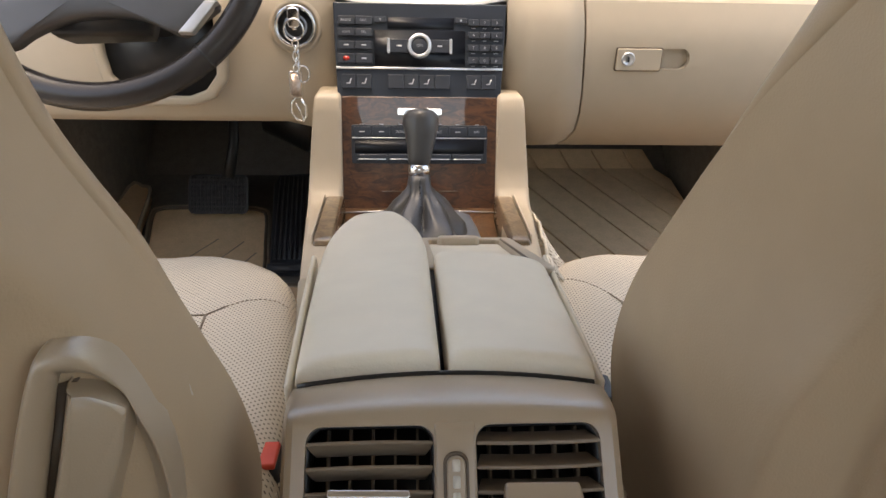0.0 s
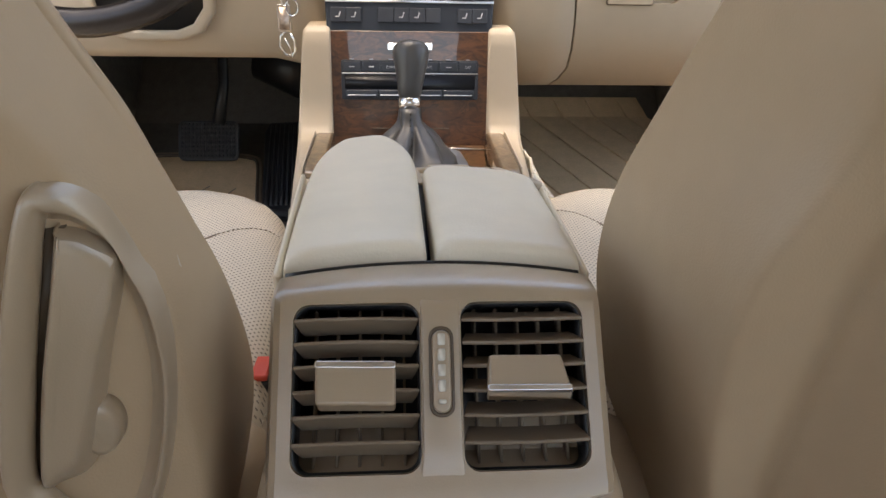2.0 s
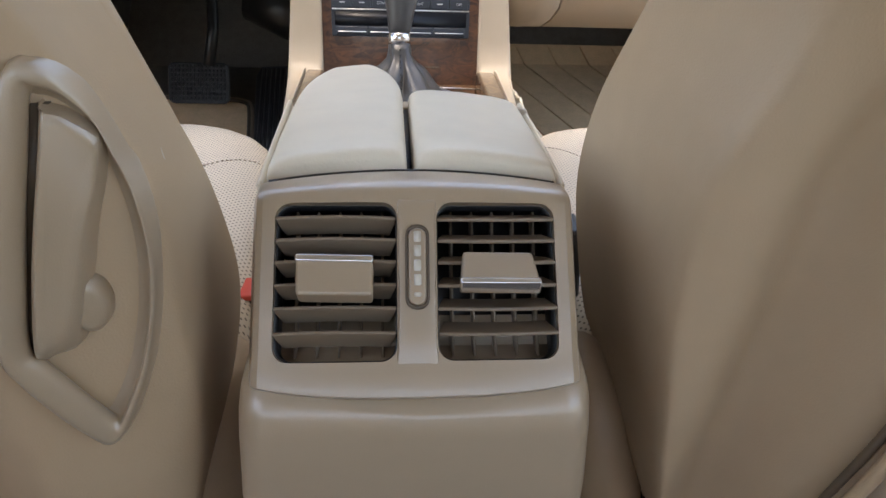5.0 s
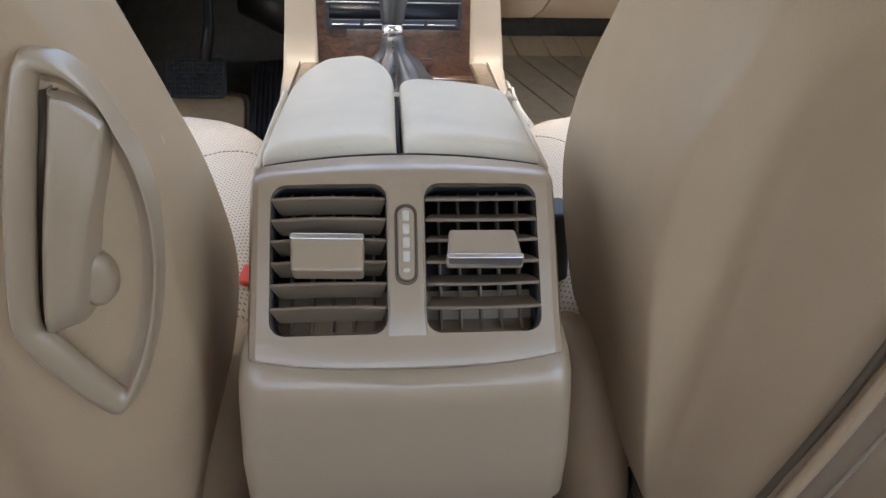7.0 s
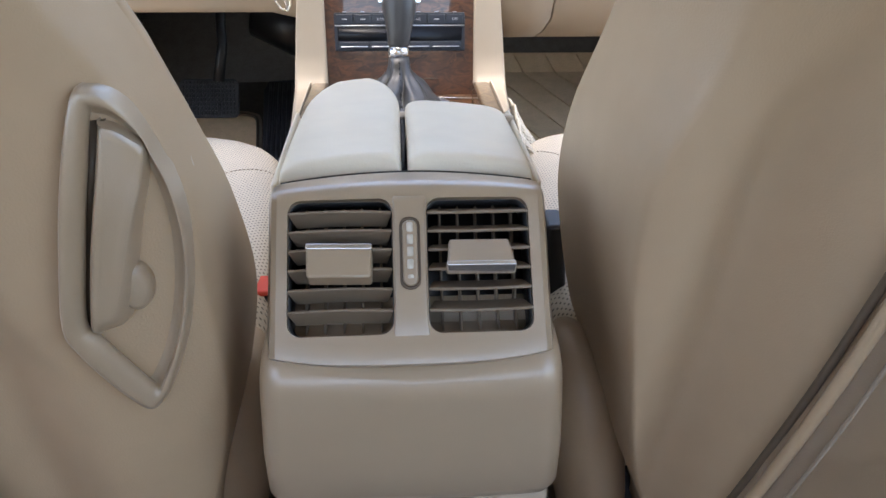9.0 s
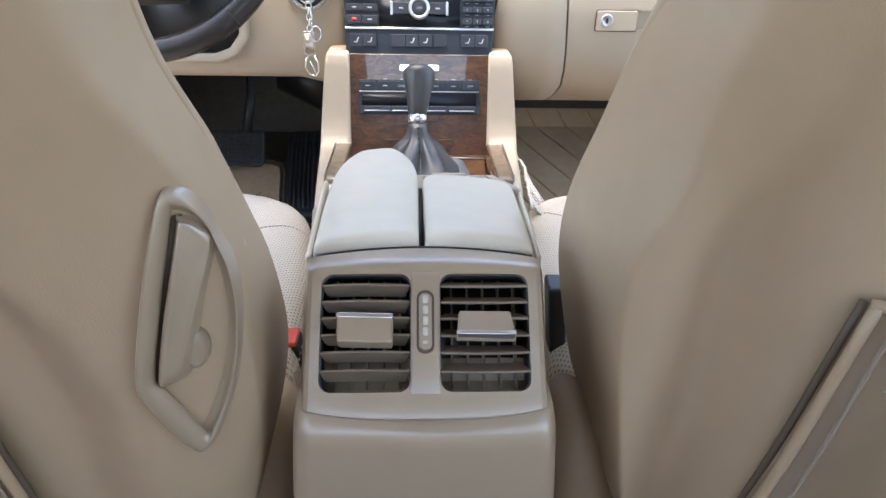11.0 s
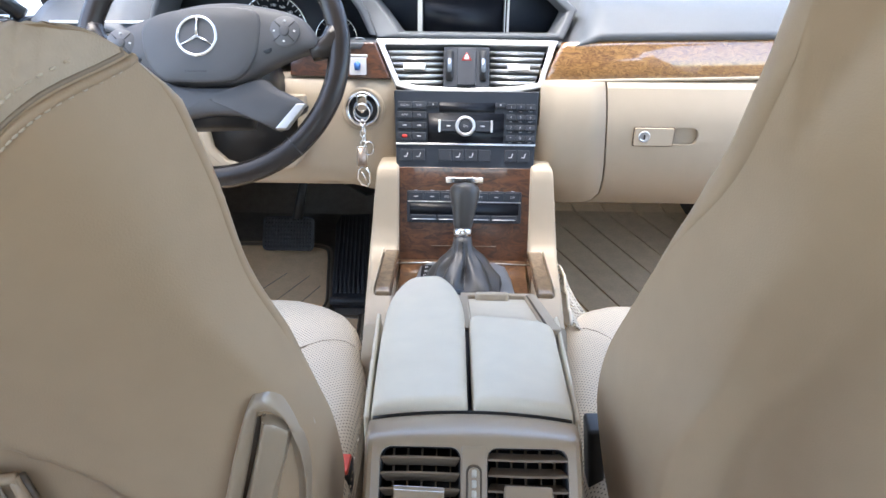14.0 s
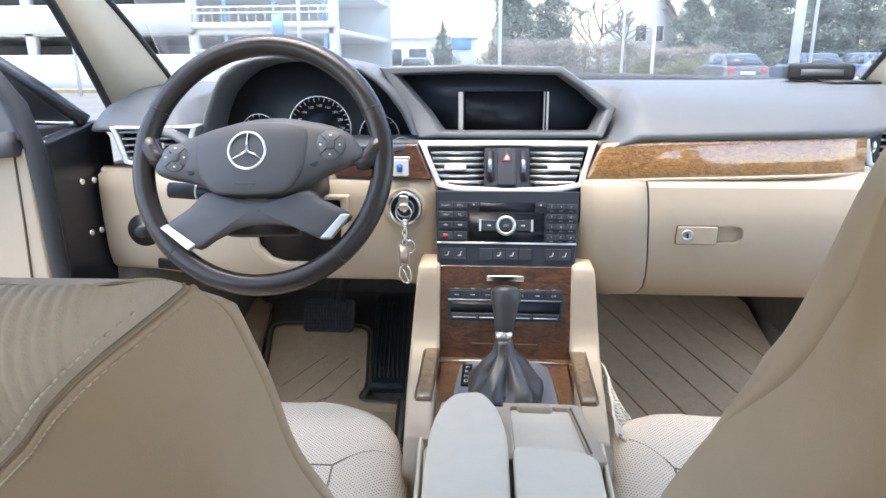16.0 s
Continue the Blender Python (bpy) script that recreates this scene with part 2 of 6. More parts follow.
def lathe(prof, origin, axis, n=32, bm=None):
    """A turned shape: (radius, height) pairs round axis."""
    bm = bm or bmesh.new()
    q = Vector((0, 0, 1)).rotation_difference(Vector(axis)).to_matrix()
    o = Vector(origin)
    rings = [[bm.verts.new(o + q @ Vector((r * math.cos(t), r * math.sin(t), h))) for t in [2 * math.pi * k / n for k in range(n)]] for r, h in prof]
    for a, b in zip(rings, rings[1:]):
        for k in range(n):
            bm.faces.new((a[k], a[(k + 1) % n], b[(k + 1) % n], b[k]))
    bm.faces.new(rings[0])
    bm.faces.new(rings[-1])
    return bm


def lerp(x, xs, ys):
    return float(np.interp(x, xs, ys))


def spline(x, xs, ys):
    """A smooth curve through the given heights."""
    if x <= xs[0] or x >= xs[-1]:
        return ys[0] if x <= xs[0] else ys[-1]
    i = max(k for k in range(len(xs) - 1) if xs[k] <= x)
    a, b = max(0, i - 1), min(len(xs) - 1, i + 2)
    h = xs[i + 1] - xs[i]
    t = (x - xs[i]) / h
    m0 = (ys[i + 1] - ys[a]) / (xs[i + 1] - xs[a]) * h
    m1 = (ys[b] - ys[i]) / (xs[b] - xs[i]) * h
    return (2 * t ** 3 - 3 * t * t + 1) * ys[i] + (t ** 3 - 2 * t * t + t) * m0 + (3 * t * t - 2 * t ** 3) * ys[i + 1] + (t ** 3 - t * t) * m1


def structure(ob, label, category):
    return tagged(ob, label, category, kind="structure")


def facem(y0, z0, slope, x0=0.0):
    """A face that leans forward: local x right, z up the face, -y towards the rear of the car."""
    return Matrix.Translation((x0, y0, z0)) @ Matrix.Rotation(-math.atan(slope), 4, "X")


def moved(bm, m):
    bm.transform(m)
    return bm


def rounded(x0, x1, z0, z1, r, n=4):
    """The outline of a rounded rectangle, in x and z."""
    pts = []
    for cx, cz, a in ((x1 - r, z1 - r, 0), (x0 + r, z1 - r, 90), (x0 + r, z0 + r, 180), (x1 - r, z0 + r, 270)):
        for k in range(n + 1):
            t = radians(a + 90 * k / n)
            pts.append((cx + r * math.cos(t), cz + r * math.sin(t)))
    return pts


def plate(pts, y0, y1, m=None):
    """A plate with an outline in x, z, from y0 to y1."""
    bm = slab([(x, y0, z) for x, z in pts], (0, y1 - y0, 0))
    return moved(bm, m) if m else bm


def hoop(outer, inner, y0, y1, m=None, bm=None):
    """A flat frame between two outlines of equally many points."""
    bm = bm or bmesh.new()
    rings = [[bm.verts.new((x, y, z)) for x, z in o] for o, y in ((outer, y0), (outer, y1), (inner, y1), (inner, y0))]
    n = len(outer)
    for a, b in ((0, 1), (1, 2), (2, 3), (3, 0)):
        for i in range(n):
            bm.faces.new((rings[a][i], rings[a][(i + 1) % n], rings[b][(i + 1) % n], rings[b][i]))
    return moved(bm, m) if m else bm


def smooth01(a, b, x):
    t = min(1.0, max(0.0, (x - a) / (b - a)))
    return t * t * (3 - 2 * t)


def carve(ob, bm):
    """Cut a hollow into a mesh."""
    me = bpy.data.meshes.new("cutter")
    bmesh.ops.recalc_face_normals(bm, faces=bm.faces[:])
    bm.to_mesh(me)
    bm.free()
    tool = new("cutter", me)
    mod = ob.modifiers.new("hollow", "BOOLEAN")
    mod.object, mod.operation, mod.solver = tool, "DIFFERENCE", "EXACT"
    bpy.context.view_layer.update()
    made = bpy.data.meshes.new_from_object(ob.evaluated_get(bpy.context.evaluated_depsgraph_get()))
    ob.modifiers.remove(mod)
    made.set_sharp_from_angle(angle=radians(28))
    ob.data = made
    bpy.data.objects.remove(tool)
    bpy.data.meshes.remove(me)


def words(text, size, m, mat, parent, depth=0.0002):
    """Printed words, centred, on the face m (local x and z)."""
    cu = bpy.data.curves.new("print", "FONT")
    cu.body, cu.size, cu.align_x, cu.align_y, cu.resolution_u = text, size, "CENTER", "CENTER", 2
    tmp = bpy.data.objects.new("print", cu)
    me = bpy.data.meshes.new_from_object(tmp)
    bpy.data.objects.remove(tmp)
    bm = bmesh.new()
    bm.from_mesh(me)
    bm.transform(m @ Matrix.Translation((0, -depth, 0)) @ Matrix.Rotation(radians(90), 4, "X"))
    return part("print", bm, mat, parent, smooth=False)


# ---- shell of the car ----
floor = structure(finish("floor", profile([(-1.6, -0.02), (0.95, -0.02), (1.45, 0.12), (1.75, 0.42), (1.75, -0.12), (-1.6, -0.12)], -0.72, 0.72), CARPET, smooth=False), "dark brown carpeted car floor rising to the firewall", "floor")
firewall = structure(finish("firewall", box(-0.72, 0.72, 1.68, 1.75, 0.3, 0.74), CARPET, smooth=False), "dark carpeted firewall under the dashboard", "wall")
ceiling = structure(finish("ceiling", profile([(-1.35, 0.99), (-0.6, 1.03), (0.2, 1.02), (0.42, 0.99), (0.45, 1.0), (0.2, 1.05), (-0.6, 1.06), (-1.4, 1.01)], -0.60, 0.60), FABRIC), "pale grey fabric headliner", "ceiling")
for sx, nm in ((-1, "sill_left"), (1, "sill_right")):
    structure(finish(nm, box(sx * 0.72, sx * 0.79, -1.6, 1.1, -0.12, 0.12), CREAM, bevel=0.01), "cream plastic door sill", "sill")
    y0 = 0.74 if sx < 0 else 1.10
    structure(finish("cowl_" + nm[5:], profile([(y0, 0.12), (y0 + 0.06, 0.60), (1.75, 0.62), (1.75, -0.12), (y0 + 0.2, -0.12), (y0 + 0.2, 0.12)], sx * 0.715, sx * 0.79), CARPET), "dark carpeted kick panel", "wall")
# Rear doors are out of view; the right one is opened to let light in.
structure(finish("door_rear_left", profile([(-1.6, 0.12), (-0.28, 0.12), (-0.28, 0.66), (-1.6, 0.68)], -0.79, -0.72), CREAM, bevel=0.012), "cream closed rear door", "door")
structure(finish("door_rear_right", box(0.80, 2.05, -0.36, -0.28, 0.12, 0.67), CREAM, bevel=0.012), "unseen cream rear door, set open to light the seat backs", "door")
# Bench behind the camera; its tan is picked to weaken light bounced from below.
structure(finish("rear_bench", profile([(-1.6, -0.02), (-0.78, -0.02), (-0.75, 0.24), (-0.8, 0.29), (-1.2, 0.25), (-1.42, 0.66), (-1.6, 0.7)], -0.68, 0.68), SHELL, bevel=0.03, seg=3), "unseen rear bench seat, tan to limit bounced light", "bench")
for sx in (-1, 1):
    structure(finish("pillar_centre_" + ("left" if sx < 0 else "right"), slab([(sx * 0.72, -0.32, 0.1), (sx * 0.72, -0.20, 0.1), (sx * 0.60, -0.36, 1.0), (sx * 0.60, -0.46, 1.0)], (sx * 0.04, 0, 0.01)), CREAM, bevel=0.008), "cream centre roof pillar", "pillar")
    structure(finish("pillar_rear_" + ("left" if sx < 0 else "right"), slab([(sx * 0.70, -1.75, 0.66), (sx * 0.70, -1.40, 0.66), (sx * 0.60, -1.12, 1.0), (sx * 0.60, -1.35, 0.99)], (sx * 0.05, 0, 0.01)), CREAM, bevel=0.008), "cream rear roof pillar", "pillar")
structure(finish("parcel_shelf", box(-0.7, 0.7, -2.0, -1.5, 0.64, 0.68), GREY, bevel=0.01), "grey parcel shelf behind the rear bench", "shelf")


def roof_pillar(sx):
    """The windscreen pillar: two cream faces and a black edge strip."""
    p = thing("windscreen_pillar", "cream windscreen pillar with a black weather strip", "pillar", "windscreen pillars", at=(sx * 0.8, 1.05, 0.72))
    p["kind"] = "structure"
    low = [(0.876, 1.02, 0.70), (0.838, 1.04, 0.70), (0.815, 1.06, 0.70), (0.765, 1.16, 0.70), (0.80, 1.20, 0.70), (0.90, 1.10, 0.70)]
    top = [(0.70, 0.46, 1.03), (0.706, 0.48, 1.03), (0.711, 0.50, 1.03), (0.735, 0.56, 1.03), (0.755, 0.60, 1.03), (0.75, 0.52, 1.03)]
    rings = []
    for k in range(9):
        f = k / 8
        rings.append([(sx * (a[0] + (b[0] - a[0]) * f), a[1] + (b[1] - a[1]) * f, a[2] + (b[2] - a[2]) * f + 0.03 * math.sin(math.pi * f)) for a, b in zip(low, top)])
    part("cover", loft(rings), PILLAR, p, bevel=0.006)
    part("weather_strip", tube([(r[0][0] + sx * 0.004, r[0][1], r[0][2]) for r in rings], 0.0085, 8), RUBBER, p, "black rubber weather strip")
    part("glass_seal", tube([(r[3][0], r[3][1], r[3][2] + 0.004) for r in rings], 0.006, 8), RUBBER, p, "black windscreen seal")
    return p


roof_pillar(-1)
roof_pillar(1)
glass = structure(finish("windscreen", slab([(-0.80, 1.20, 0.715), (0.80, 1.20, 0.715), (0.62, 0.58, 1.04), (-0.62, 0.58, 1.04)], (0, 0.003, 0.004)), GLASS, smooth=False), "clear sloping windscreen glass", "windscreen")
glass.visible_shadow = False
structure(finish("windscreen_seal", tube([(-0.8 + 0.1 * k, 1.205 - 0.05 * abs(k / 8 - 1) ** 2.2, 0.760 - 0.022 * abs(k / 8 - 1) ** 2) for k in range(17)], 0.009, 8), RUBBER), "black rubber seal along the windscreen foot", "seal")

# Added to close the cowl, so that no light leaks into the footwell.
structure(finish("scuttle", profile([(1.19, 0.715), (1.6, 0.70), (1.95, 0.66), (1.95, 0.60), (1.19, 0.68)], -0.80, 0.80), BLACK), "black scuttle panel added to keep light from the footwell", "panel")
structure(finish("bonnet", profile([(1.9, 0.64), (2.4, 0.60), (2.75, 0.50), (2.8, 0.2), (2.7, 0.2), (1.9, 0.55)], -0.80, 0.80), PAINT), "black car bonnet", "bonnet")

# ---- front seats ----
LZ = [0.12, 0.2, 0.26, 0.32, 0.38, 0.44, 0.5, 0.56, 0.62, 0.68, 0.74, 0.80]
SEATS = {
    -1: dict(core=[0.1444, 0.1287, 0.1148, 0.1053, 0.1023, 0.1065, 0.116, 0.1274, 0.1376, 0.1451, 0.1502, 0.1542], inner=[0.1529, 0.1365, 0.1196, 0.1093, 0.1081, 0.11, 0.122, 0.1405, 0.1462, 0.154, 0.15, 0.1463], edge=[-0.0572, 0.0135, -0.0638, -0.1355, -0.2076], d=0.075, dy=0.0, th=0.035, lean=0.0, tw=0.0, edge_tw=0.0509, top=0.706, crest=-0.185),
    1: dict(core=[0.1842, 0.1581, 0.1337, 0.114, 0.1016, 0.0983, 0.1038, 0.1164, 0.1333, 0.1529, 0.174, 0.1958], inner=[0.1938, 0.1584, 0.1408, 0.1286, 0.1185, 0.1169, 0.1242, 0.1283, 0.1391, 0.1356, 0.1351, 0.1487], edge=[0.0388, 0.0986, 0.0341, -0.1209, -0.1995], d=0.04, dy=0.014, th=0.0705, lean=0.0971, tw=0.0512, edge_tw=0.0072, top=0.845, crest=-0.16),
}
EDGE_Z = [0.1, 0.32, 0.49, 0.68, 0.85]


def half_width(side, z):
    return 0.37 - spline(z, LZ, SEATS[side]["inner"])


def edge_y(side, u, z):
    """How far forward the side of the shell reaches."""
    s = SEATS[side]
    return spline(z, EDGE_Z, s["edge"]) + s["edge_tw"] * u * half_width(side, z)


def relief(side, x, z):
    """How far the back bulges towards the rear, beyond the plain shell: a knee hollow inside a proud frame."""
    a = abs(x)
    if side < 0:
        edge = lerp(z, [0.2, 0.36, 0.39, 0.42, 0.45, 0.475, 0.50], [0.186, 0.189, 0.197, 0.205, 0.222, 0.252, 0.31])
        return -0.030 * smooth01(edge - 0.022, edge + 0.03, a) * (1 - smooth01(0.475, 0.53, z))
    up = smooth01(0.44, 0.66, z)
    dip = -0.020 * (1 - up) * math.exp(-((a - lerp(z, [0.25, 0.57], [0.178, 0.198])) / 0.019) ** 2)
    return dip + 0.042 * smooth01(0.172 - 0.10 * up, 0.242 + 0.08 * up, a)


def rear_y(side, x, z):
    """The broad rear face, before it turns into the sides."""
    s = SEATS[side]
    core = 0.37 - spline(z, LZ, s["core"])
    v = max(-1.0, min(1.0, (x - side * 0.37) / core))
    y = spline(z, EDGE_Z, [-0.045, -0.06, -0.08, -0.15, -0.205]) + s["dy"] + s["lean"] * (z - 0.45)
    return y + s["tw"] * v * core - s["d"] * max(0.0, 1 - abs(v) ** 4) ** (1 / 1.5) - relief(side, x, z)


def flank_slope(side, z):
    """How steeply the side turns away from the rear face."""
    return lerp(z, [0.50, 0.62], [15.0, 5.0]) if side < 0 else lerp(z, [0.30, 0.62], [12.0, 5.0])


def back_point(side, u, z, out=0.0):
    """A place on the rear of the shell; u from -1 to 1 across it. The flat rear turns over a rounded crease into the sides."""
    hw = half_width(side, z)
    x = side * 0.37 + u * hw
    rear, edge = rear_y(side, x, z), edge_y(side, u, z)
    flank = edge - flank_slope(side, z) * hw * (1 - abs(u))
    soft = min(lerp(z, [0.46, 0.56], [0.008, 0.018]), 0.004 + 0.25 * max(0.0, edge - rear))
    k = (flank - rear) / soft
    y = rear + soft * math.log(1 + math.exp(max(-30.0, k))) if k < 30 else flank
    y = min(y, edge) if flank > rear else y
    lap = 0.1 * max(0.0, edge - y) * smooth01(0.5, 1.0, abs(u)) * (1 - smooth01(0.44, 0.52, z))
    return Vector((x + math.copysign(lap, u), y - out, z))


def shell_at(side, x, z, out=0.0):
    """The place on the rear of the shell straight behind x."""
    rim = -side * (1 - (edge_y(side, -side, z) - rear_y(side, side * (0.37 - half_width(side, z)), z) - 0.030) / (flank_slope(side, z) * half_width(side, z)))
    a, b = -side * 0.5, rim
    for _ in range(24):
        u = (a + b) / 2
        if (back_point(side, u, z).x - x) * side > 0:
            a = u
        else:
            b = u
    p = back_point(side, u, z, out)
    return Vector((x, p.y, z))


def top_pull(side, z):
    """How far the roll at the top of the backrest has turned forward."""
    rim = max(0.0, min(1.0, (z - (SEATS[side]["top"] - 0.045)) / 0.045))
    return 1 - math.sqrt(1 - rim * rim)


def rolled(side, x, z, out=0.0):
    """A place on the rear face and over the rolled top."""
    pull = top_pull(side, z)
    hw = half_width(side, z) - 0.02 * pull
    u = max(-1.0, min(1.0, (x - side * 0.37) / hw))
    p = back_point(side, u, z)
    return Vector((side * 0.37 + u * hw, p.y + (SEATS[side]["crest"] - p.y) * pull - out * (1 - pull), z + out * pull))


def back_at(side, x, z, out=0.0):
    hw = half_width(side, z)
    return back_point(side, max(-1.0, min(1.0, (x - side * 0.37) / hw)), z, out)


def stitches(points, mat, parent, size=0.0011, length=0.0035, name="stitching"):
    """A row of thread stitches along a line of points."""
    bm = bmesh.new()
    pts = [Vector(p) for p in points]
    for a, b in zip(pts, pts[1:]):
        d = (b - a)
        if d.length < 1e-6:
            continue
        k = max(1, int(d.length / (length * 1.6)))
        for i in range(k):
            c = a + d * (i + 0.5) / k
            e = d.normalized() * length / 2
            tube([c - e, c - e * 0.6, c + e * 0.6, c + e], [size * 0.4, size, size, size * 0.4], 5, bm=bm)
    return part(name, bm, mat, parent)


def seat(side, label):
    s = thing("front_seat", label, "seat", "front seats", at=(side * 0.37, 0.2, -0.02))
    q = SEATS[side]
    top = q["top"]
    zs = [0.10 + (top - 0.10) * k / 64 for k in range(62)] + [top - 0.014, top - 0.008, top - 0.003, top]
    rings = []
    nb, nf = 140, 28
    for z in zs:
        rim = max(0.0, (z - (top - 0.045)) / 0.045)
        pull = 1 - math.sqrt(max(0.0, 1 - rim ** 2))
        hw = half_width(side, z)
        ring = []
        for i in range(nb + 1):
            c = -math.cos(math.pi * i / nb)
            u = math.copysign(abs(c) ** 0.55, c)
            p = back_point(side, u, z)
            p.x -= 0.02 * pull * u
            p.y += (q["crest"] - p.y) * pull
            ring.append(p)
        for i in range(1, nf):
            t = math.pi * i / nf
            c, sn = math.cos(t), math.sin(t)
            u = math.copysign(abs(c) ** 0.35, c)
            edge = side_y = edge_y(side, u, z)
            edge += (q["crest"] - edge) * pull
            front = max(edge, min(side_y + q["th"], q["crest"] + lerp(top - z, [0.0, 0.009, 0.023, 0.037, 0.07], [0.0, 0.03, 0.065, 0.10, 0.16])))
            ring.append(Vector((side * 0.37 + u * (hw - 0.02 * pull), edge + (front - edge) * abs(sn) ** 0.6, z)))
        rings.append(ring)
    mid = Vector((side * 0.37, sum(p.y for p in rings[-1]) / len(rings[-1]), top))
    for f, up in ((0.6, 0.0002), (0.2, 0.0003)):
        rings.append([Vector((mid.x + (p.x - mid.x) * (0.5 + 0.5 * f), mid.y + (p.y - mid.y) * f, top + up)) for p in rings[len(zs) - 1]])
    part("backrest", loft(rings), SHELL, s, "tan vinyl backrest shell")
    # map pocket on the rear of the backrest
    zt = 0.452 if side > 0 else 0.45

    def x0(z):
        return 0.204 + 0.115 * (z - 0.31) if side > 0 else 0.246 + 0.15 * (z - 0.30)

    grid = []
    for k in range(15):
        z = 0.14 + (zt - 0.14) * k / 14
        row = []
        for i in range(13):
            a = x0(z) + 0.003 + (0.50 - x0(z)) * i / 12
            lift = 0.010 + 0.012 * math.sin(math.pi * i / 12) + 0.006 * k / 14
            row.append(back_at(side, side * a, z, lift))
        grid.append(row)
    bm = loft(grid, closed=False)
    bmesh.ops.solidify(bm, geom=bm.faces[:], thickness=0.006)
    pocket = part("map_pocket", bm, SHELL, s, "tan vinyl map pocket with a piped edge")
    # Brown tube draws the shaded gap between pocket and shell.
    part("pocket_gap", tube([back_at(side, side * (x0(0.14 + (zt - 0.14) * k / 14) + 0.003), 0.14 + (zt - 0.14) * k / 14, 0.0105) for k in range(15)], 0.0024, 6), BROWN, pocket, "dark strip drawn as the shaded gap at the elastic edge")
    part("piping", tube([back_at(side, side * (x0(0.14 + (zt - 0.14) * k / 14) + 0.006), 0.14 + (zt - 0.14) * k / 14, 0.014) for k in range(15)], 0.0035, 8), SHELL, pocket)
    # Dark tube puts the shade of a crease into colour.
    part("crease", tube([back_at(side, side * (x0(0.14 + (zt - 0.14) * k / 14) + 0.0125), 0.14 + (zt - 0.14) * k / 14, 0.0135 + 0.0004 * k) for k in range(15)], 0.0012, 6), SEAM, pocket, "dark strip drawn as crease shade beside the elastic hem")
    part("hem", tube([back_at(side, side * (x0(zt) + 0.004 + (0.49 - x0(zt)) * k / 14), zt, 0.014 + 0.012 * math.sin(math.pi * k / 14)) for k in range(15)], 0.0035, 8), SHELL, pocket)
    stitches([back_at(side, side * (x0(zt) + 0.012 + (0.47 - x0(zt)) * k / 20), zt - 0.045, 0.0195 + 0.012 * math.sin(math.pi * k / 20)) for k in range(10)], THREAD, pocket, 0.0008, 0.006)
    # cushion
    rings = []
    rows = ((0.03, 0.232, 0.250), (0.06, 0.243, 0.262), (0.10, 0.249, 0.272), (0.2, 0.247, 0.28), (0.30, 0.241, 0.285), (0.36, 0.233, 0.286), (0.40, 0.225, 0.286), (0.43, 0.216, 0.286), (0.455, 0.202, 0.285), (0.472, 0.182, 0.284), (0.486, 0.152, 0.282), (0.496, 0.115, 0.278), (0.504, 0.075, 0.270), (0.508, 0.035, 0.255))
    if side > 0:
        rows = rows[:5] + ((0.36, 0.236, 0.286), (0.40, 0.231, 0.286), (0.43, 0.226, 0.286), (0.455, 0.219, 0.285), (0.475, 0.205, 0.284), (0.487, 0.185, 0.282), (0.496, 0.155, 0.277), (0.502, 0.12, 0.268), (0.505, 0.09, 0.25))
    for y, hw, zt2 in rows:
        ring = []
        for i in range(60):
            t = 2 * math.pi * i / 60
            c, sn = math.cos(t), math.sin(t)
            u = math.copysign(abs(c) ** 0.34, c)
            if sn > 0:
                z = 0.17 + (zt2 - 0.17) * abs(sn) ** 0.26 - 0.005 * (1 - smooth01(0.35, 0.75, abs(u)))
            else:
                z = 0.17 - 0.07 * abs(sn) ** 0.5
            ring.append((side * 0.37 + u * hw, y, z))
        rings.append(ring)
    cushion = part("cushion", loft(rings), PERF, s, "cream perforated leather cushion")

    def top_at(x, y, up=0.0):
        hw = lerp(y, [r[0] for r in rows], [r[1] for r in rows])
        zt2 = lerp(y, [r[0] for r in rows], [r[2] for r in rows])
        u = (x - side * 0.37) / hw
        c = min(1.0, abs(u)) ** (1 / 0.34)
        return Vector((x, y, 0.17 + (zt2 - 0.17) * math.sqrt(max(0.0, 1 - c * c)) ** 0.26 - 0.005 * (1 - smooth01(0.35, 0.75, abs(u))) + up))

    if side < 0:
        arc, fold = [(-0.300, 0.326), (-0.262, 0.322), (-0.228, 0.320), (-0.212, 0.337), (-0.195, 0.352), (-0.178, 0.361), (-0.163, 0.364), (-0.150, 0.361)], (-0.228, -0.208)
    else:
        arc, fold = [(0.300, 0.330), (0.255, 0.334), (0.216, 0.341), (0.209, 0.360), (0.201, 0.377), (0.190, 0.396), (0.176, 0.412), (0.162, 0.420)], (0.216, 0.208)
    part("seam", tube([top_at(x, y, 0.0003) for x, y in arc[:4]], 0.0012, 6), SEAM, cushion)
    stitches([top_at(x, y, 0.0007) for x, y in arc[2:]], SEAM, cushion, 0.0007, 0.0030)
    part("seam", tube([top_at(fold[0] + (fold[1] - fold[0]) * k / 8, arc[2][1] - 0.03 * k, 0.0003) for k in range(9)], 0.0013, 6), SEAM, cushion)
    side_ys = [0.05 + 0.02 * k for k in range(20)]
    stitches([(side * (0.37 - lerp(y, [r[0] for r in rows], [r[1] for r in rows]) - 0.0006), y, 0.236 + 0.012 * smooth01(0.05, 0.2, y)) for y in side_ys], THREAD, cushion, 0.0009, 0.0042)
    for off in (0.0, 0.006):
        part("piping", tube([(side * (0.37 - lerp(y, [r[0] for r in rows], [r[1] for r in rows]) + 0.0015), y, 0.205 + off * 2.2) for y in [0.04 + 0.04 * k for k in range(12)]], 0.0022, 6), LEATHER, cushion)
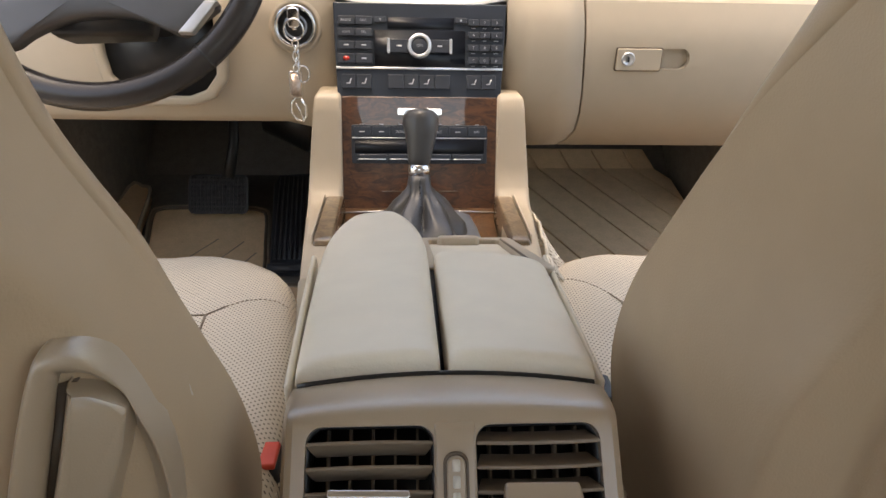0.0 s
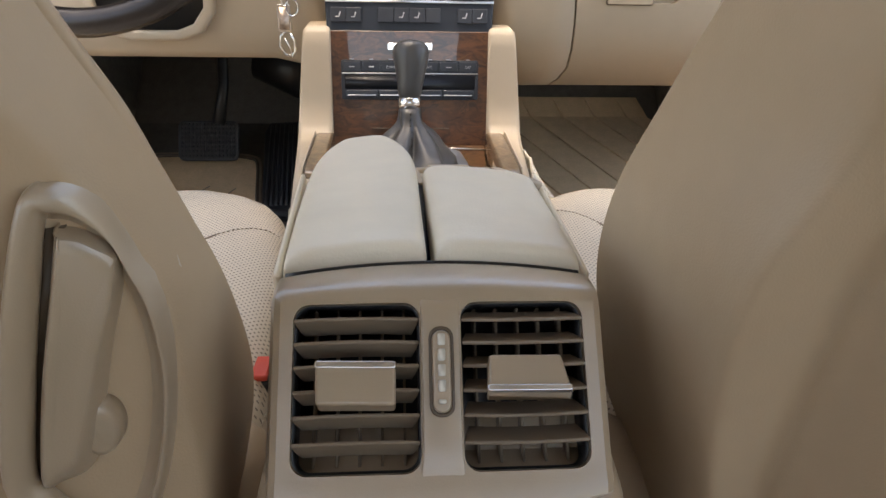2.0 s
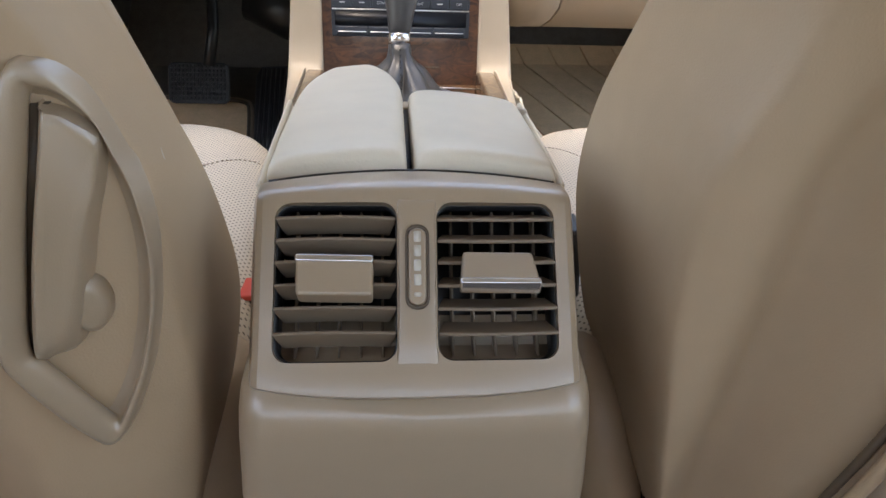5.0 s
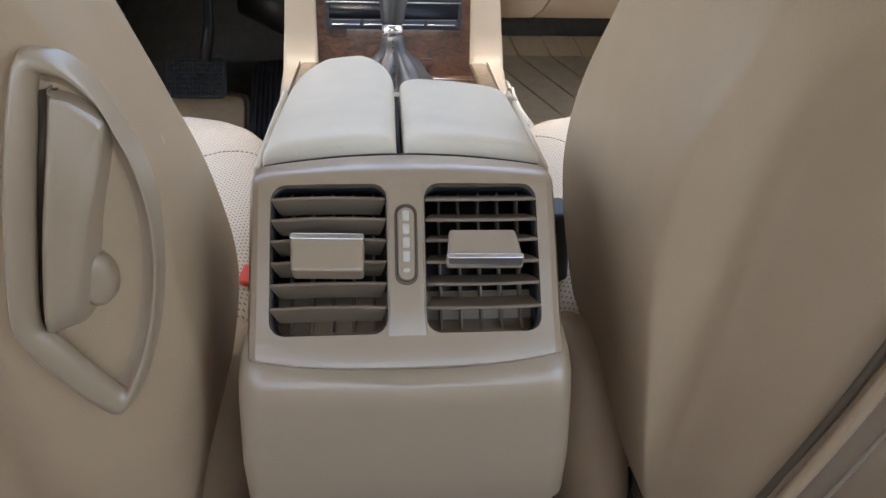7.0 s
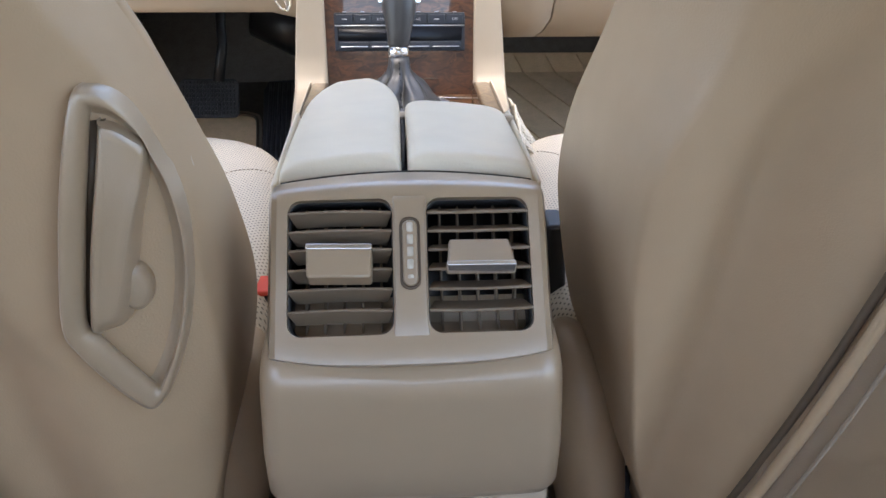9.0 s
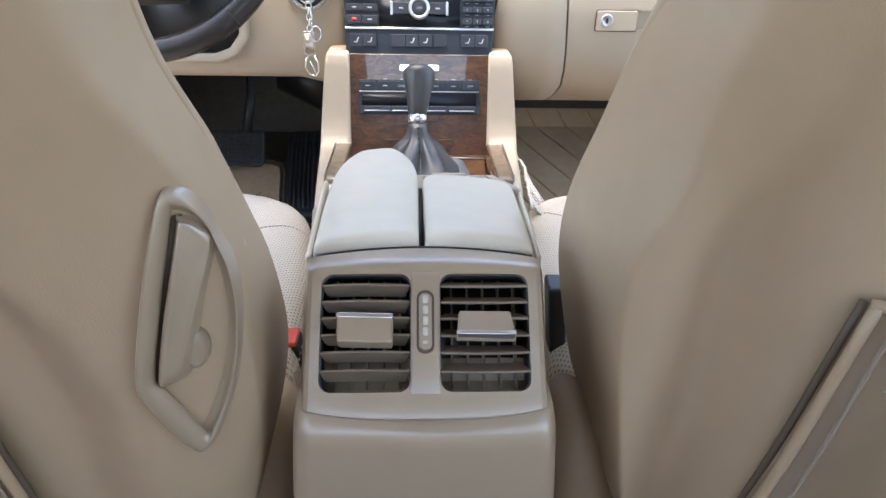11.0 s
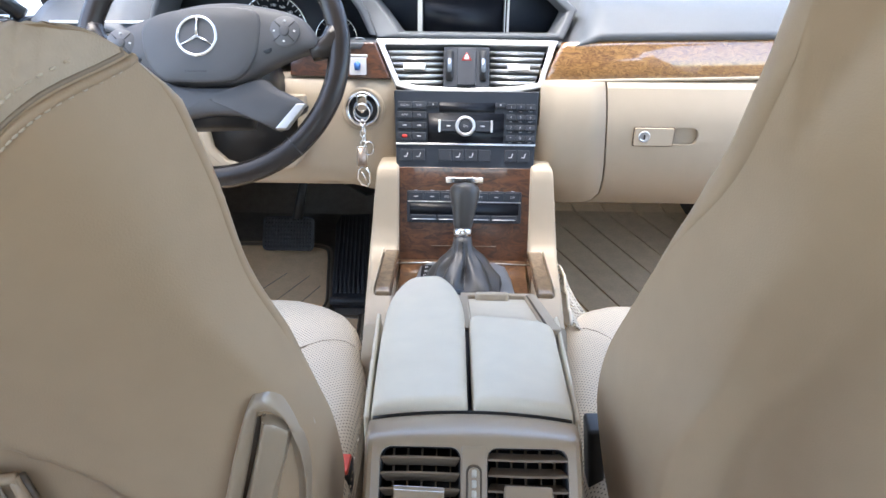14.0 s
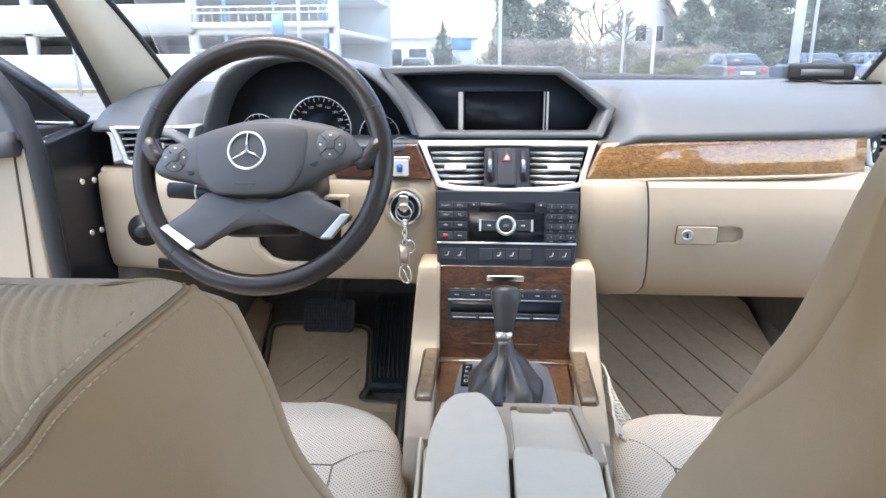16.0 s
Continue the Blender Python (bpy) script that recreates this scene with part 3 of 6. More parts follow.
    part("seat_base", box(side * 0.37 - 0.19, side * 0.37 + 0.19, 0.02, 0.44, -0.02, 0.12), BLACK, s, "black steel seat base", bevel=0.012)
    # rounded hinge cover low on the inner side
    rings = []
    for z, w in ((0.06, 0.028), (0.13, 0.033), (0.19, 0.034), (0.235, 0.028), (0.258, 0.016), (0.264, 0.006)):
        cx = side * lerp(z, [0.06, 0.264], [0.165, 0.128])
        rings.append([(cx + w * math.cos(2 * math.pi * k / 20), 0.035 + w * 1.9 * math.sin(2 * math.pi * k / 20), z) for k in range(20)])
    part("hinge_cover", loft(rings), SHELL, s, "rounded tan hinge cover")
    for dx in (0.15, 0.20):
        part("rail", box(side * dx - 0.008, side * dx + 0.008, -0.12, 0.5, -0.02, 0.012), CHROME, s, "steel seat rail", bevel=0.003)
    return s


driver = seat(-1, "tan vinyl-backed driver's seat with a cream perforated cushion")
passenger = seat(1, "tan vinyl-backed passenger seat with a cream perforated cushion")

# release handle in the driver's backrest
BEZEL = [(-0.1342, 0.4961), (-0.1298, 0.4982), (-0.1254, 0.4955), (-0.1217, 0.4888), (-0.1179, 0.4776), (-0.1142, 0.465), (-0.1104, 0.4502), (-0.1081, 0.4335), (-0.1077, 0.4166), (-0.1097, 0.3945), (-0.1142, 0.3718), (-0.1206, 0.3531), (-0.128, 0.3373), (-0.136, 0.3304), (-0.1427, 0.3408), (-0.1501, 0.3573), (-0.1571, 0.3762), (-0.1598, 0.3922), (-0.1527, 0.4271), (-0.1429, 0.4666)]
WELL = [(-0.1301, 0.488), (-0.1275, 0.4894), (-0.1237, 0.4864), (-0.1202, 0.4806), (-0.1168, 0.4723), (-0.1139, 0.4612), (-0.1111, 0.4481), (-0.1098, 0.4338), (-0.1096, 0.4179), (-0.1114, 0.3989), (-0.1153, 0.3795), (-0.1203, 0.3638), (-0.1265, 0.3501), (-0.1309, 0.3433), (-0.136, 0.3552), (-0.1417, 0.3695), (-0.1475, 0.3842), (-0.1504, 0.3929), (-0.1433, 0.4272), (-0.1346, 0.4661)]
DISH = [(-0.1345, 0.4828), (-0.1319, 0.4837), (-0.1284, 0.4817), (-0.1253, 0.4769), (-0.1224, 0.4697), (-0.1202, 0.4595), (-0.1185, 0.447), (-0.1176, 0.4327), (-0.1180, 0.4163), (-0.1206, 0.3966), (-0.1249, 0.3779), (-0.1303, 0.3631), (-0.1364, 0.3517), (-0.1396, 0.3500), (-0.1430, 0.3570), (-0.1480, 0.3690), (-0.1525, 0.3797), (-0.1545, 0.3877), (-0.1477, 0.4222), (-0.1385, 0.4627)]
LEVER_LOW = [(-0.1294, 0.4827), (-0.1297, 0.4835), (-0.1256, 0.481), (-0.1211, 0.4757), (-0.1172, 0.4697), (-0.1166, 0.4657), (-0.1183, 0.4521), (-0.1226, 0.4363), (-0.1277, 0.4137), (-0.1329, 0.3922), (-0.1376, 0.3845), (-0.1452, 0.3833), (-0.1486, 0.3822), (-0.1503, 0.3883), (-0.1432, 0.4232), (-0.1342, 0.4587)]
LEVER_TOP = [(-0.1264, 0.4812), (-0.1258, 0.4816), (-0.1226, 0.4796), (-0.1192, 0.475), (-0.1165, 0.4705), (-0.116, 0.4676), (-0.1178, 0.4551), (-0.1222, 0.441), (-0.1275, 0.4228), (-0.1336, 0.4028), (-0.1364, 0.3968), (-0.1408, 0.3946), (-0.1436, 0.3935), (-0.1446, 0.3976), (-0.1382, 0.4273), (-0.1303, 0.4614)]
SLOT = [(-0.1345, 0.4838), (-0.1278, 0.4833), (-0.1328, 0.4587), (-0.1418, 0.4229), (-0.1495, 0.3874), (-0.156, 0.3878), (-0.1483, 0.4234), (-0.14, 0.459)]


def scaled(pts, f, cx, cz):
    return [(cx + (x - cx) * f, cz + (z - cz) * f) for x, z in pts]


def between(a, b, f):
    return [(p[0] + (q[0] - p[0]) * f, p[1] + (q[1] - p[1]) * f) for p, q in zip(a, b)]


def raised(rows, close):
    """A skin over outlines on the driver's backrest, each at its height."""
    bm = bmesh.new()
    vs = [[bm.verts.new(shell_at(-1, x, z, out)) for x, z in pts] for pts, out in rows]
    n = len(vs[0])
    for a, b in zip(vs, vs[1:]):
        for i in range(n):
            bm.faces.new((a[i], a[(i + 1) % n], b[(i + 1) % n], b[i]))
    if close:
        bm.faces.new(vs[-1])
    return bm


def handle():
    o, w, d = finer(BEZEL, 4), finer(WELL, 4), finer(DISH, 4)
    rim = [(between(o, w, 0.08), -0.026), (between(o, w, -0.06), -0.004), (between(o, w, -0.03), 0.003), (o, 0.0058), (between(o, w, 0.06), 0.0080), (between(o, w, 0.18), 0.0098), (between(o, w, 0.36), 0.0107), (between(o, w, 0.6), 0.0107), (between(o, w, 0.8), 0.0099), (between(o, w, 0.93), 0.0084), (w, 0.0058), (between(w, d, 0.06), 0.0042), (between(w, d, 0.45), 0.0012), (between(w, d, 0.85), -0.0018), (d, -0.0026), (between(d, w, -0.06), -0.0030)]
    h = part("release_handle", raised(rim, True), TAN, driver, "moulded tan release handle in an oval bezel")
    lo, hi = finer(LEVER_LOW, 3), finer(LEVER_TOP, 3)
    part("lever", raised([(lo, -0.003), (between(lo, hi, 0.12), 0.004), (between(lo, hi, 0.4), 0.0085), (between(lo, hi, 0.75), 0.0112), (hi, 0.0123), (scaled(hi, 0.9, -0.131, 0.438), 0.0127), (scaled(hi, 0.5, -0.131, 0.438), 0.0119)], True), TAN, h, "tan plastic lever")
    # Brown plate paints the shadowed gap along the lever's left side.
    part("slot", raised([(SLOT, -0.0035), (SLOT, 0.0022)], True), BROWN, h, "dark plate drawn as shade beside the lever")
    rings = []
    for f, out in ((1.08, -0.003), (1.0, 0.0050), (0.92, 0.0068), (0.7, 0.0076), (0.1, 0.0072)):
        ring = [(-0.1295 + 0.0056 * f * math.cos(2 * math.pi * k / 24), 0.4035 + 0.0118 * f * math.sin(2 * math.pi * k / 24)) for k in range(24)]
        rings.append([shell_at(-1, x, z, out) for x, z in ring])
    part("boss", loft(rings), TAN, h)


def finer(pts, k=3):
    """A closed outline rounded off by a spline."""
    n, out = len(pts), []
    for i in range(n):
        p0, p1, p2, p3 = (Vector(pts[(i + j) % n]) for j in (-1, 0, 1, 2))
        for s in range(k):
            t = s / k
            out.append(tuple(0.5 * ((2 * p1) + (p2 - p0) * t + (2 * p0 - 5 * p1 + 4 * p2 - p3) * t * t + (3 * p1 - p0 - 3 * p2 + p3) * t ** 3)))
    return out


handle()

# ribbed panel and double seam at the top of the driver's backrest
SEAM_LINE = [(-0.150, 0.7025), (-0.157, 0.697), (-0.165, 0.689), (-0.176, 0.680), (-0.186, 0.671), (-0.197, 0.660), (-0.209, 0.645), (-0.228, 0.627), (-0.26, 0.602), (-0.30, 0.58), (-0.37, 0.565)]


def seam_z(x):
    return lerp(x, [p[0] for p in SEAM_LINE][::-1], [p[1] for p in SEAM_LINE][::-1])


cols = 300
grid = []
for i in range(cols + 1):
    x = -0.1585 - 0.25 * i / cols
    za = seam_z(x) + 0.0012
    rib = 0.0026 - 0.0018 * abs(math.sin(math.pi * i / 6)) ** 3 + 0.0009
    col = []
    for k in range(15):
        f = k / 14
        lift = (0.0002 + rib * min(1.0, f * 9)) * min(1.0, 0.1 + i / 24) * (1 - 0.6 * smooth01(0.8, 1.0, f))
        col.append(rolled(-1, x, za + (0.7058 - za) * f ** 0.8, lift))
    over = rolled(-1, x, 0.7058)
    for g in (0.3, 0.6, 1.0):
        col.append(Vector((over.x, over.y + 0.020 * g, 0.7062 - 0.010 * g ** 1.3)))
    grid.append(col)
panel = part("ribbed_panel", loft(grid, closed=False), RIB, driver, "pale ribbed upholstery at the top")

def seam_at(x, dz, out):
    return rolled(-1, x, min(0.7057, seam_z(x) + dz), out)


xs = [-0.1585 - 0.22 * k / 90 for k in range(91)]
part("seam", tube([seam_at(x, 0.0, 0.0002) for x in xs], 0.0010, 6), SEAM, panel)
part("seam_welt", tube([seam_at(x, -0.0042, -0.0006) for x in xs], 0.0022, 8), SHELL, panel)
stitches([seam_at(x, 0.0058, 0.0034) for x in xs[4:]], THREAD, panel, 0.0007, 0.0030)
stitches([seam_at(x, -0.0068, 0.0012) for x in xs[1:]], THREAD, panel, 0.0007, 0.0030)

# belt buckles beside the cushions
b = thing("seat_belt_buckle", "black seat belt buckle beside the passenger cushion", "buckle", "belt buckles", at=(0.128, 0.12, 0.2))
part("housing", slab([(0.118, 0.105, 0.322), (0.136, 0.105, 0.322), (0.145, 0.112, 0.228), (0.129, 0.112, 0.228)], (0, 0.03, 0.004)), BLACK, b, bevel=0.004)
part("stalk", tube([(0.137, 0.125, 0.232), (0.141, 0.122, 0.19), (0.144, 0.12, 0.10)], 0.006, 10), BLACK, b)
b = thing("seat_belt_buckle", "black seat belt buckle with a red button", "buckle", "belt buckles", at=(-0.13, 0.13, 0.2))
part("housing", slab([(-0.139, 0.118, 0.252), (-0.121, 0.118, 0.252), (-0.124, 0.122, 0.16), (-0.142, 0.122, 0.16)], (0, 0.03, 0.004)), BLACK, b, bevel=0.004)
part("button", box(-0.137, -0.123, 0.117, 0.146, 0.253, 0.259), RED, b, "red release button", bevel=0.002)
part("stalk", tube([(-0.134, 0.135, 0.165), (-0.138, 0.13, 0.08)], 0.006, 10), BLACK, b)

# ---- centre console ----
console = thing("centre_console", "cream console with twin armrest lids and a wood tray", "console", at=(0, 0.3, -0.02))


def cside(y):
    return lerp(y, [-0.11, 0.0, 0.2, 0.35, 0.62, 0.68], [0.082, 0.083, 0.096, 0.116, 0.163, 0.168])


rings = []
for y, zt in ((-0.098, 0.33), (-0.03, 0.395), (0.0, 0.40), (0.2, 0.35), (0.33, 0.31), (0.37, 0.29), (0.40, 0.27), (0.55, 0.27), (0.66, 0.27)):
    w = cside(y)
    rings.append([(-w - 0.005, y, -0.02), (-w - 0.002, y, zt - 0.08), (-w, y, zt - 0.02), (-w + 0.01, y, zt), (w - 0.01, y, zt), (w, y, zt - 0.02), (w + 0.002, y, zt - 0.08), (w + 0.005, y, -0.02)])
part("body", loft(rings), CREAM, console, bevel=0.004)
WING = [(0.34, 0.315), (0.37, 0.302), (0.41, 0.303), (0.46, 0.306), (0.52, 0.309), (0.58, 0.312), (0.61, 0.318), (0.624, 0.332), (0.630, 0.36), (0.634, 0.40), (0.637, 0.436), (0.639, 0.453), (0.645, 0.460), (0.73, 0.464)]
WING_X = [0.135, 0.1385, 0.1425, 0.1473, 0.1525, 0.1582, 0.1602, 0.1602, 0.1578, 0.1535, 0.1503, 0.1488, 0.148, 0.147]


for sx in (-1, 1):
    rings = []
    for (y, z), xo in zip(WING, WING_X):
        xi = lerp(y, [0.34, 0.42, 0.6, 0.73], [0.095, 0.106, 0.1115, 0.1115])
        r = 0.006
        ring = [(xi, 0.1), (xi, z - r), (xi + r * 0.3, z - r * 0.3), (xi + r, z)]
        for k in range(1, 4):
            ring.append((xi + r + (xo - 0.007 - xi - r) * k / 3, z))
        for k in range(1, 5):
            a = math.pi / 2 * k / 4
            ring.append((xo - 0.007 + 0.007 * math.sin(a), z - 0.007 + 0.007 * math.cos(a)))
        ring += [(xo + 0.006, z - 0.06), (xo + 0.012, 0.1)]
        rings.append([(sx * x, y, zz) for x, zz in ring])
    part("wing", loft(rings), CREAM, console)


def lid(left, right, y0, y1, span):
    """A padded lid: its plan given by the edges left(y) and right(y)."""
    rings = []
    ys = [y0, y0 + 0.001, y0 + 0.003, y0 + 0.007] + [y0 + 0.007 + (y1 - span - y0 - 0.007) * k / 8 for k in range(1, 9)]
    ys += [y1 - span + span * math.sin(math.pi / 2 * k / 14) for k in range(1, 15)]
    for k, y in enumerate(ys):
        zt = 0.428 - 0.085 * y
        zt -= (0.0065, 0.0032, 0.0010, 0.0)[k] if k < 4 else 0
        e = max(0.0, (y - (y1 - min(span, 0.02))) / min(span, 0.02))
        zt -= 0.012 * (1 - math.sqrt(max(0.0, 1 - e * e)))
        a, c2 = left(y), right(y)
        mid, half = (a + c2) / 2, max(0.002, (c2 - a) / 2)
        ring = []
        for i in range(48):
            t = 2 * math.pi * i / 48
            c, sn = math.cos(t), math.sin(t)
            u = math.copysign(abs(c) ** 0.3, c)
            z = zt - 0.02 + (0.02 * abs(sn) ** 0.38 if sn > 0 else -0.03 * abs(sn) ** 0.3)
            X = mid + u * half
            ring.append((X, y, z - 1.1 * X * X))
        rings.append(ring)
    return loft(rings)


def long_left(y):
    base = lerp(y, [0, 0.08, 0.16, 0.21], [-0.080, -0.085, -0.089, -0.0905])
    return -0.052 + (base + 0.052) * math.sqrt(max(0.0, 1 - max(0.0, (y - 0.21) / 0.116) ** 2.4))


def long_right(y):
    return -0.052 + (-0.0035 + 0.052) * math.sqrt(max(0.0, 1 - max(0.0, (y - 0.17) / 0.156) ** 2.2))


part("armrest_lid", lid(long_left, long_right, -0.002, 0.3255, 0.12), LEATHER, console, "long cream leather armrest lid with a rounded front")
part("armrest_lid", lid(lambda y: 0.0005 + 0.006 * smooth01(0.176, 0.19, y) ** 2, lambda y: lerp(y, [0, 0.16, 0.19], [0.080, 0.0885, 0.089]) - 0.012 * smooth01(0.165, 0.19, y) ** 2, -0.002, 0.19, 0.03), LEATHER, console, "short cream leather armrest lid")
# Dark box and black tube stand in for shade in the gaps at the lids.
part("lid_gap", box(-0.0042, 0.0008, 0.0, 0.18, 0.34, 0.396), DARK, console, "dark strip drawn as shade between the lids")
part("shut_line", tube([(x, -0.0030, 0.4148 - 1.12 * x * x) for x in [-0.078 + 0.0065 * k for k in range(25)]], 0.0022, 8), BLACK, console, "black strip drawn as shade behind the lids")
for sx in (-1, 1):
    bm = slab([(sx * (lerp(y, [0, 0.2, 0.27], [0.082, 0.096, 0.1])), y, z) for y, z in ((0.0, 0.36), (0.20, 0.345), (0.235, 0.355), (0.24, 0.372), (0.225, 0.389), (0.1, 0.400), (0.0, 0.408))], (sx * 0.004, 0, 0))
    skirt = part("lid_skirt", bm, LEATHER, console, "stitched cream leather skirt", bevel=0.002)
    stitches([(sx * (lerp(y, [0, 0.2, 0.27], [0.082, 0.096, 0.1]) + 0.0045), y, 0.404 - 0.085 * y) for y in [0.005 + 0.014 * k for k in range(16)]], THREAD, skirt, 0.0005, 0.0028)
# cup holder with a sliding cover
CUP = Matrix(((1, 0, 0, 0), (0, 0, 1, 0), (0, -1, -0.27, 0.4455), (0, 0, 0, 1)))
cup = part("cup_holder", hoop(rounded(-0.09, 0.0985, 0.175, 0.402, 0.010), rounded(0.004, 0.083, 0.18, 0.385, 0.006), 0.0, 0.045, CUP), CREAM, console, "cream cup holder tray", bevel=0.0025)
part("cover", plate(rounded(0.0045, 0.0825, 0.18, 0.3845, 0.005), 0.006, 0.012, CUP), LEATHER, cup, "sliding cream cover", bevel=0.001)
part("finger_grip", plate(rounded(0.014, 0.060, 0.372, 0.392, 0.006), -0.004, 0.010, CUP), CREAM, cup, bevel=0.003)
part("rail", plate(rounded(0.0835, 0.0855, 0.2, 0.385, 0.0008, 2), -0.0006, 0.004, CUP), BROWN, cup, "dark sliding rail")
part("hinge_pin", tube([(-0.025, 0.385, 0.344), (-0.006, 0.385, 0.344)], 0.005, 10), DARK, console)

# rear vent unit
VM = Matrix.Translation((0, -0.058, 0.406)) @ Matrix.Rotation(-math.atan(0.8), 4, "X")
TOPV, BOTV = 0.0145, -0.0605


def vp(x, v, out=0.0):
    return VM @ Vector((x, -out, v))


unit = part("vent_unit", bmesh.new(), TAN, console, "tan rear vent unit with twin louvres")

def vent_face():
    """One moulded skin: from the gap behind the lids over the brow, down the face and round the lower lip."""
    rings = []
    for k in range(49):
        x = -0.0795 + 0.159 * k / 48
        f = abs(x) / 0.0795
        drop = 1.15 * x * x
        low, high = -0.0752 + 0.0065 * f ** 3, 0.0192 - 0.003 * f ** 2.4
        bow = 0.004 * (1 - f * f) - 0.012 * max(0.0, (f - 0.93) / 0.07) ** 2
        t = vp(x, high, bow)
        ring = [(x, 0.0, 0.40 - drop), (x, -0.0045, 0.4125 - drop), (x, -0.0056, 0.4158 - drop), (x, -0.0085, 0.4180 - drop)]
        for g in (0.2, 0.4, 0.6, 0.75, 0.88, 0.96):
            ring.append((x, -0.0085 + (t.y + 0.0085) * g, (0.4180 - drop) * (1 - g) + t.z * g + 0.0030 * math.sin(math.pi * g) + 0.0012 * smooth01(0.5, 0.9, g) * (1 - smooth01(0.9, 1.0, g))))
        for g in (0.04, 0.1, 0.2, 0.35, 0.5, 0.65, 0.8, 0.9, 0.97):
            ring.append(vp(x, high + (low - high) * g, bow + 0.0012 * smooth01(0.86, 1.0, g)))
        ring += [vp(x, low - 0.0012, bow + 0.0002), vp(x, low - 0.0022, bow - 0.003), vp(x, low - 0.001, bow - 0.012), vp(x, low + 0.006, -0.024), vp(x, high - 0.006, -0.024)]
        rings.append([tuple(p) for p in ring])
    return loft(rings)


surround = part("surround", vent_face(), TAN, unit, "tan plastic surround")
for x0, x1 in ((-0.0668, -0.0094), (0.0094, 0.0668)):
    carve(surround, plate(rounded(x0, x1, BOTV, TOPV, 0.0075, 6), -0.02, 0.05, VM))
rim = surround.modifiers.new("bevel", "BEVEL")
rim.width, rim.segments, rim.limit_method, rim.angle_limit = 0.0016, 3, "ANGLE", radians(50)
rings = []
for k in range(15):
    v = BOTV - 0.007 + (TOPV + 0.0035 - BOTV + 0.007) * k / 14
    out = 0.0032 + 0.0026 * smooth01(0, 2.5, k) * (1 - smooth01(12.5, 14, k))
    w = 0.0088 + 0.0016 * (1 - smooth01(0, 3, k)) + 0.0010 * smooth01(12, 14, k)
    rings.append([vp(x, v, o) for x, o in ((-w, 0.0), (-w, out - 0.0010), (-w + 0.0004, out - 0.0003), (-w + 0.0012, out), (w - 0.0012, out), (w - 0.0004, out - 0.0003), (w, out - 0.0010), (w, 0.0))])
part("strut", loft(rings), TAN, unit, "raised bar between the louvres")
part("shroud", slab([vp(x, v, -0.0225) for x, v in ((-0.0675, BOTV), (0.0675, BOTV), (0.0675, TOPV), (-0.0675, TOPV))], VM.to_3x3() @ Vector((0, 0.004, 0))), BLACK, unit, "black duct behind the louvres")
for sx in (-1, 1):
    x0, x1 = (-0.0664, -0.0098) if sx < 0 else (0.0098, 0.0664)
    for k in range(6):
        v = TOPV - (TOPV - BOTV) * (0.105, 0.245, 0.385, 0.53, 0.675, 0.83)[k]
        tilt = radians((-22, -22, -21, -21, -22, -23)[k] if sx < 0 else (20, 22, 20, 22, 24, 26)[k])
        m = VM @ Matrix.Translation(((x0 + x1) / 2, -0.0012, v)) @ Matrix.Rotation(tilt, 4, "X")
        half = (x1 - x0) / 2
        pr = [(-0.0010, -0.0009), (-0.0014, 0.0), (-0.0010, 0.0010), (0.004, 0.0010), (0.0135, 0.0006), (0.0135, -0.0006), (0.004, -0.0010)]
        rings = []
        for fx in (-1, -0.97, -0.9, -0.5, 0.0, 0.5, 0.9, 0.97, 1):
            ring = []
            for y, z in pr:
                pull = half * (1 - 0.11 * max(0.0, y) / 0.0135)
                ring.append(m @ Vector((fx * pull, y - 0.0016 * (1 - fx * fx), z)))
            rings.append(ring)
        part("louvre", loft(rings), LOUVRE, unit, "brown louvre", bevel=0.0005)
    # Lining added in black to put shade into the gaps between louvres.
    part("duct", hoop(rounded(x0 - 0.001, x1 + 0.001, BOTV - 0.001, TOPV + 0.001, 0.0075, 6), rounded(x0 + 0.0004, x1 - 0.0004, BOTV + 0.0006, TOPV - 0.0006, 0.007, 6), 0.0035, 0.0225, VM), BLACK, unit, "black lining added to darken the louvre gaps")
    for k in range(5):
        x = x0 + (x1 - x0) * (k + 0.7) / 5.4
        part("vane", slab([vp(x, BOTV + 0.001, -0.0135), vp(x, TOPV - 0.001, -0.0135), vp(x, TOPV - 0.001, -0.022), vp(x, BOTV + 0.001, -0.022)], (0.0012, 0, 0)), LOUVRE, unit)
    if sx < 0:
        m = VM @ Matrix.Translation((-0.0378, -0.010, -0.0225)) @ Matrix.Rotation(radians(-14), 4, "X") @ Matrix.Rotation(radians(1.5), 4, "Y")
        tab = part("slider", plate([(-0.0165, -0.0095), (0.0175, -0.0095), (0.0172, 0.0075), (-0.0178, 0.0075)], -0.004, 0.008, m), TAN, unit, "tan slider with a chrome edge", bevel=0.0016, seg=3)
        part("edge", plate(rounded(-0.0181, 0.0175, 0.0062, 0.0098, 0.0014), -0.0050, 0.004, m), CHROME, tab, "chrome edge", bevel=0.0008)
    else:
        m = VM @ Matrix.Translation((0.0375, -0.011, -0.022)) @ Matrix.Rotation(radians(-34), 4, "X") @ Matrix.Rotation(radians(1.0), 4, "Y")
        tab = part("slider", plate([(-0.0182, -0.006), (0.0182, -0.006), (0.0165, 0.012), (-0.0165, 0.012)], -0.004, 0.004, m), TAN, unit, "tan slider with a chrome edge", bevel=0.0018, seg=3)
        part("edge", plate(rounded(-0.0186, 0.0186, -0.0086, -0.0052, 0.0014), -0.0050, 0.003, m), CHROME, tab, "chrome edge", bevel=0.0008)
RK = VM @ Matrix.Translation((0, -0.006, -0.0165))
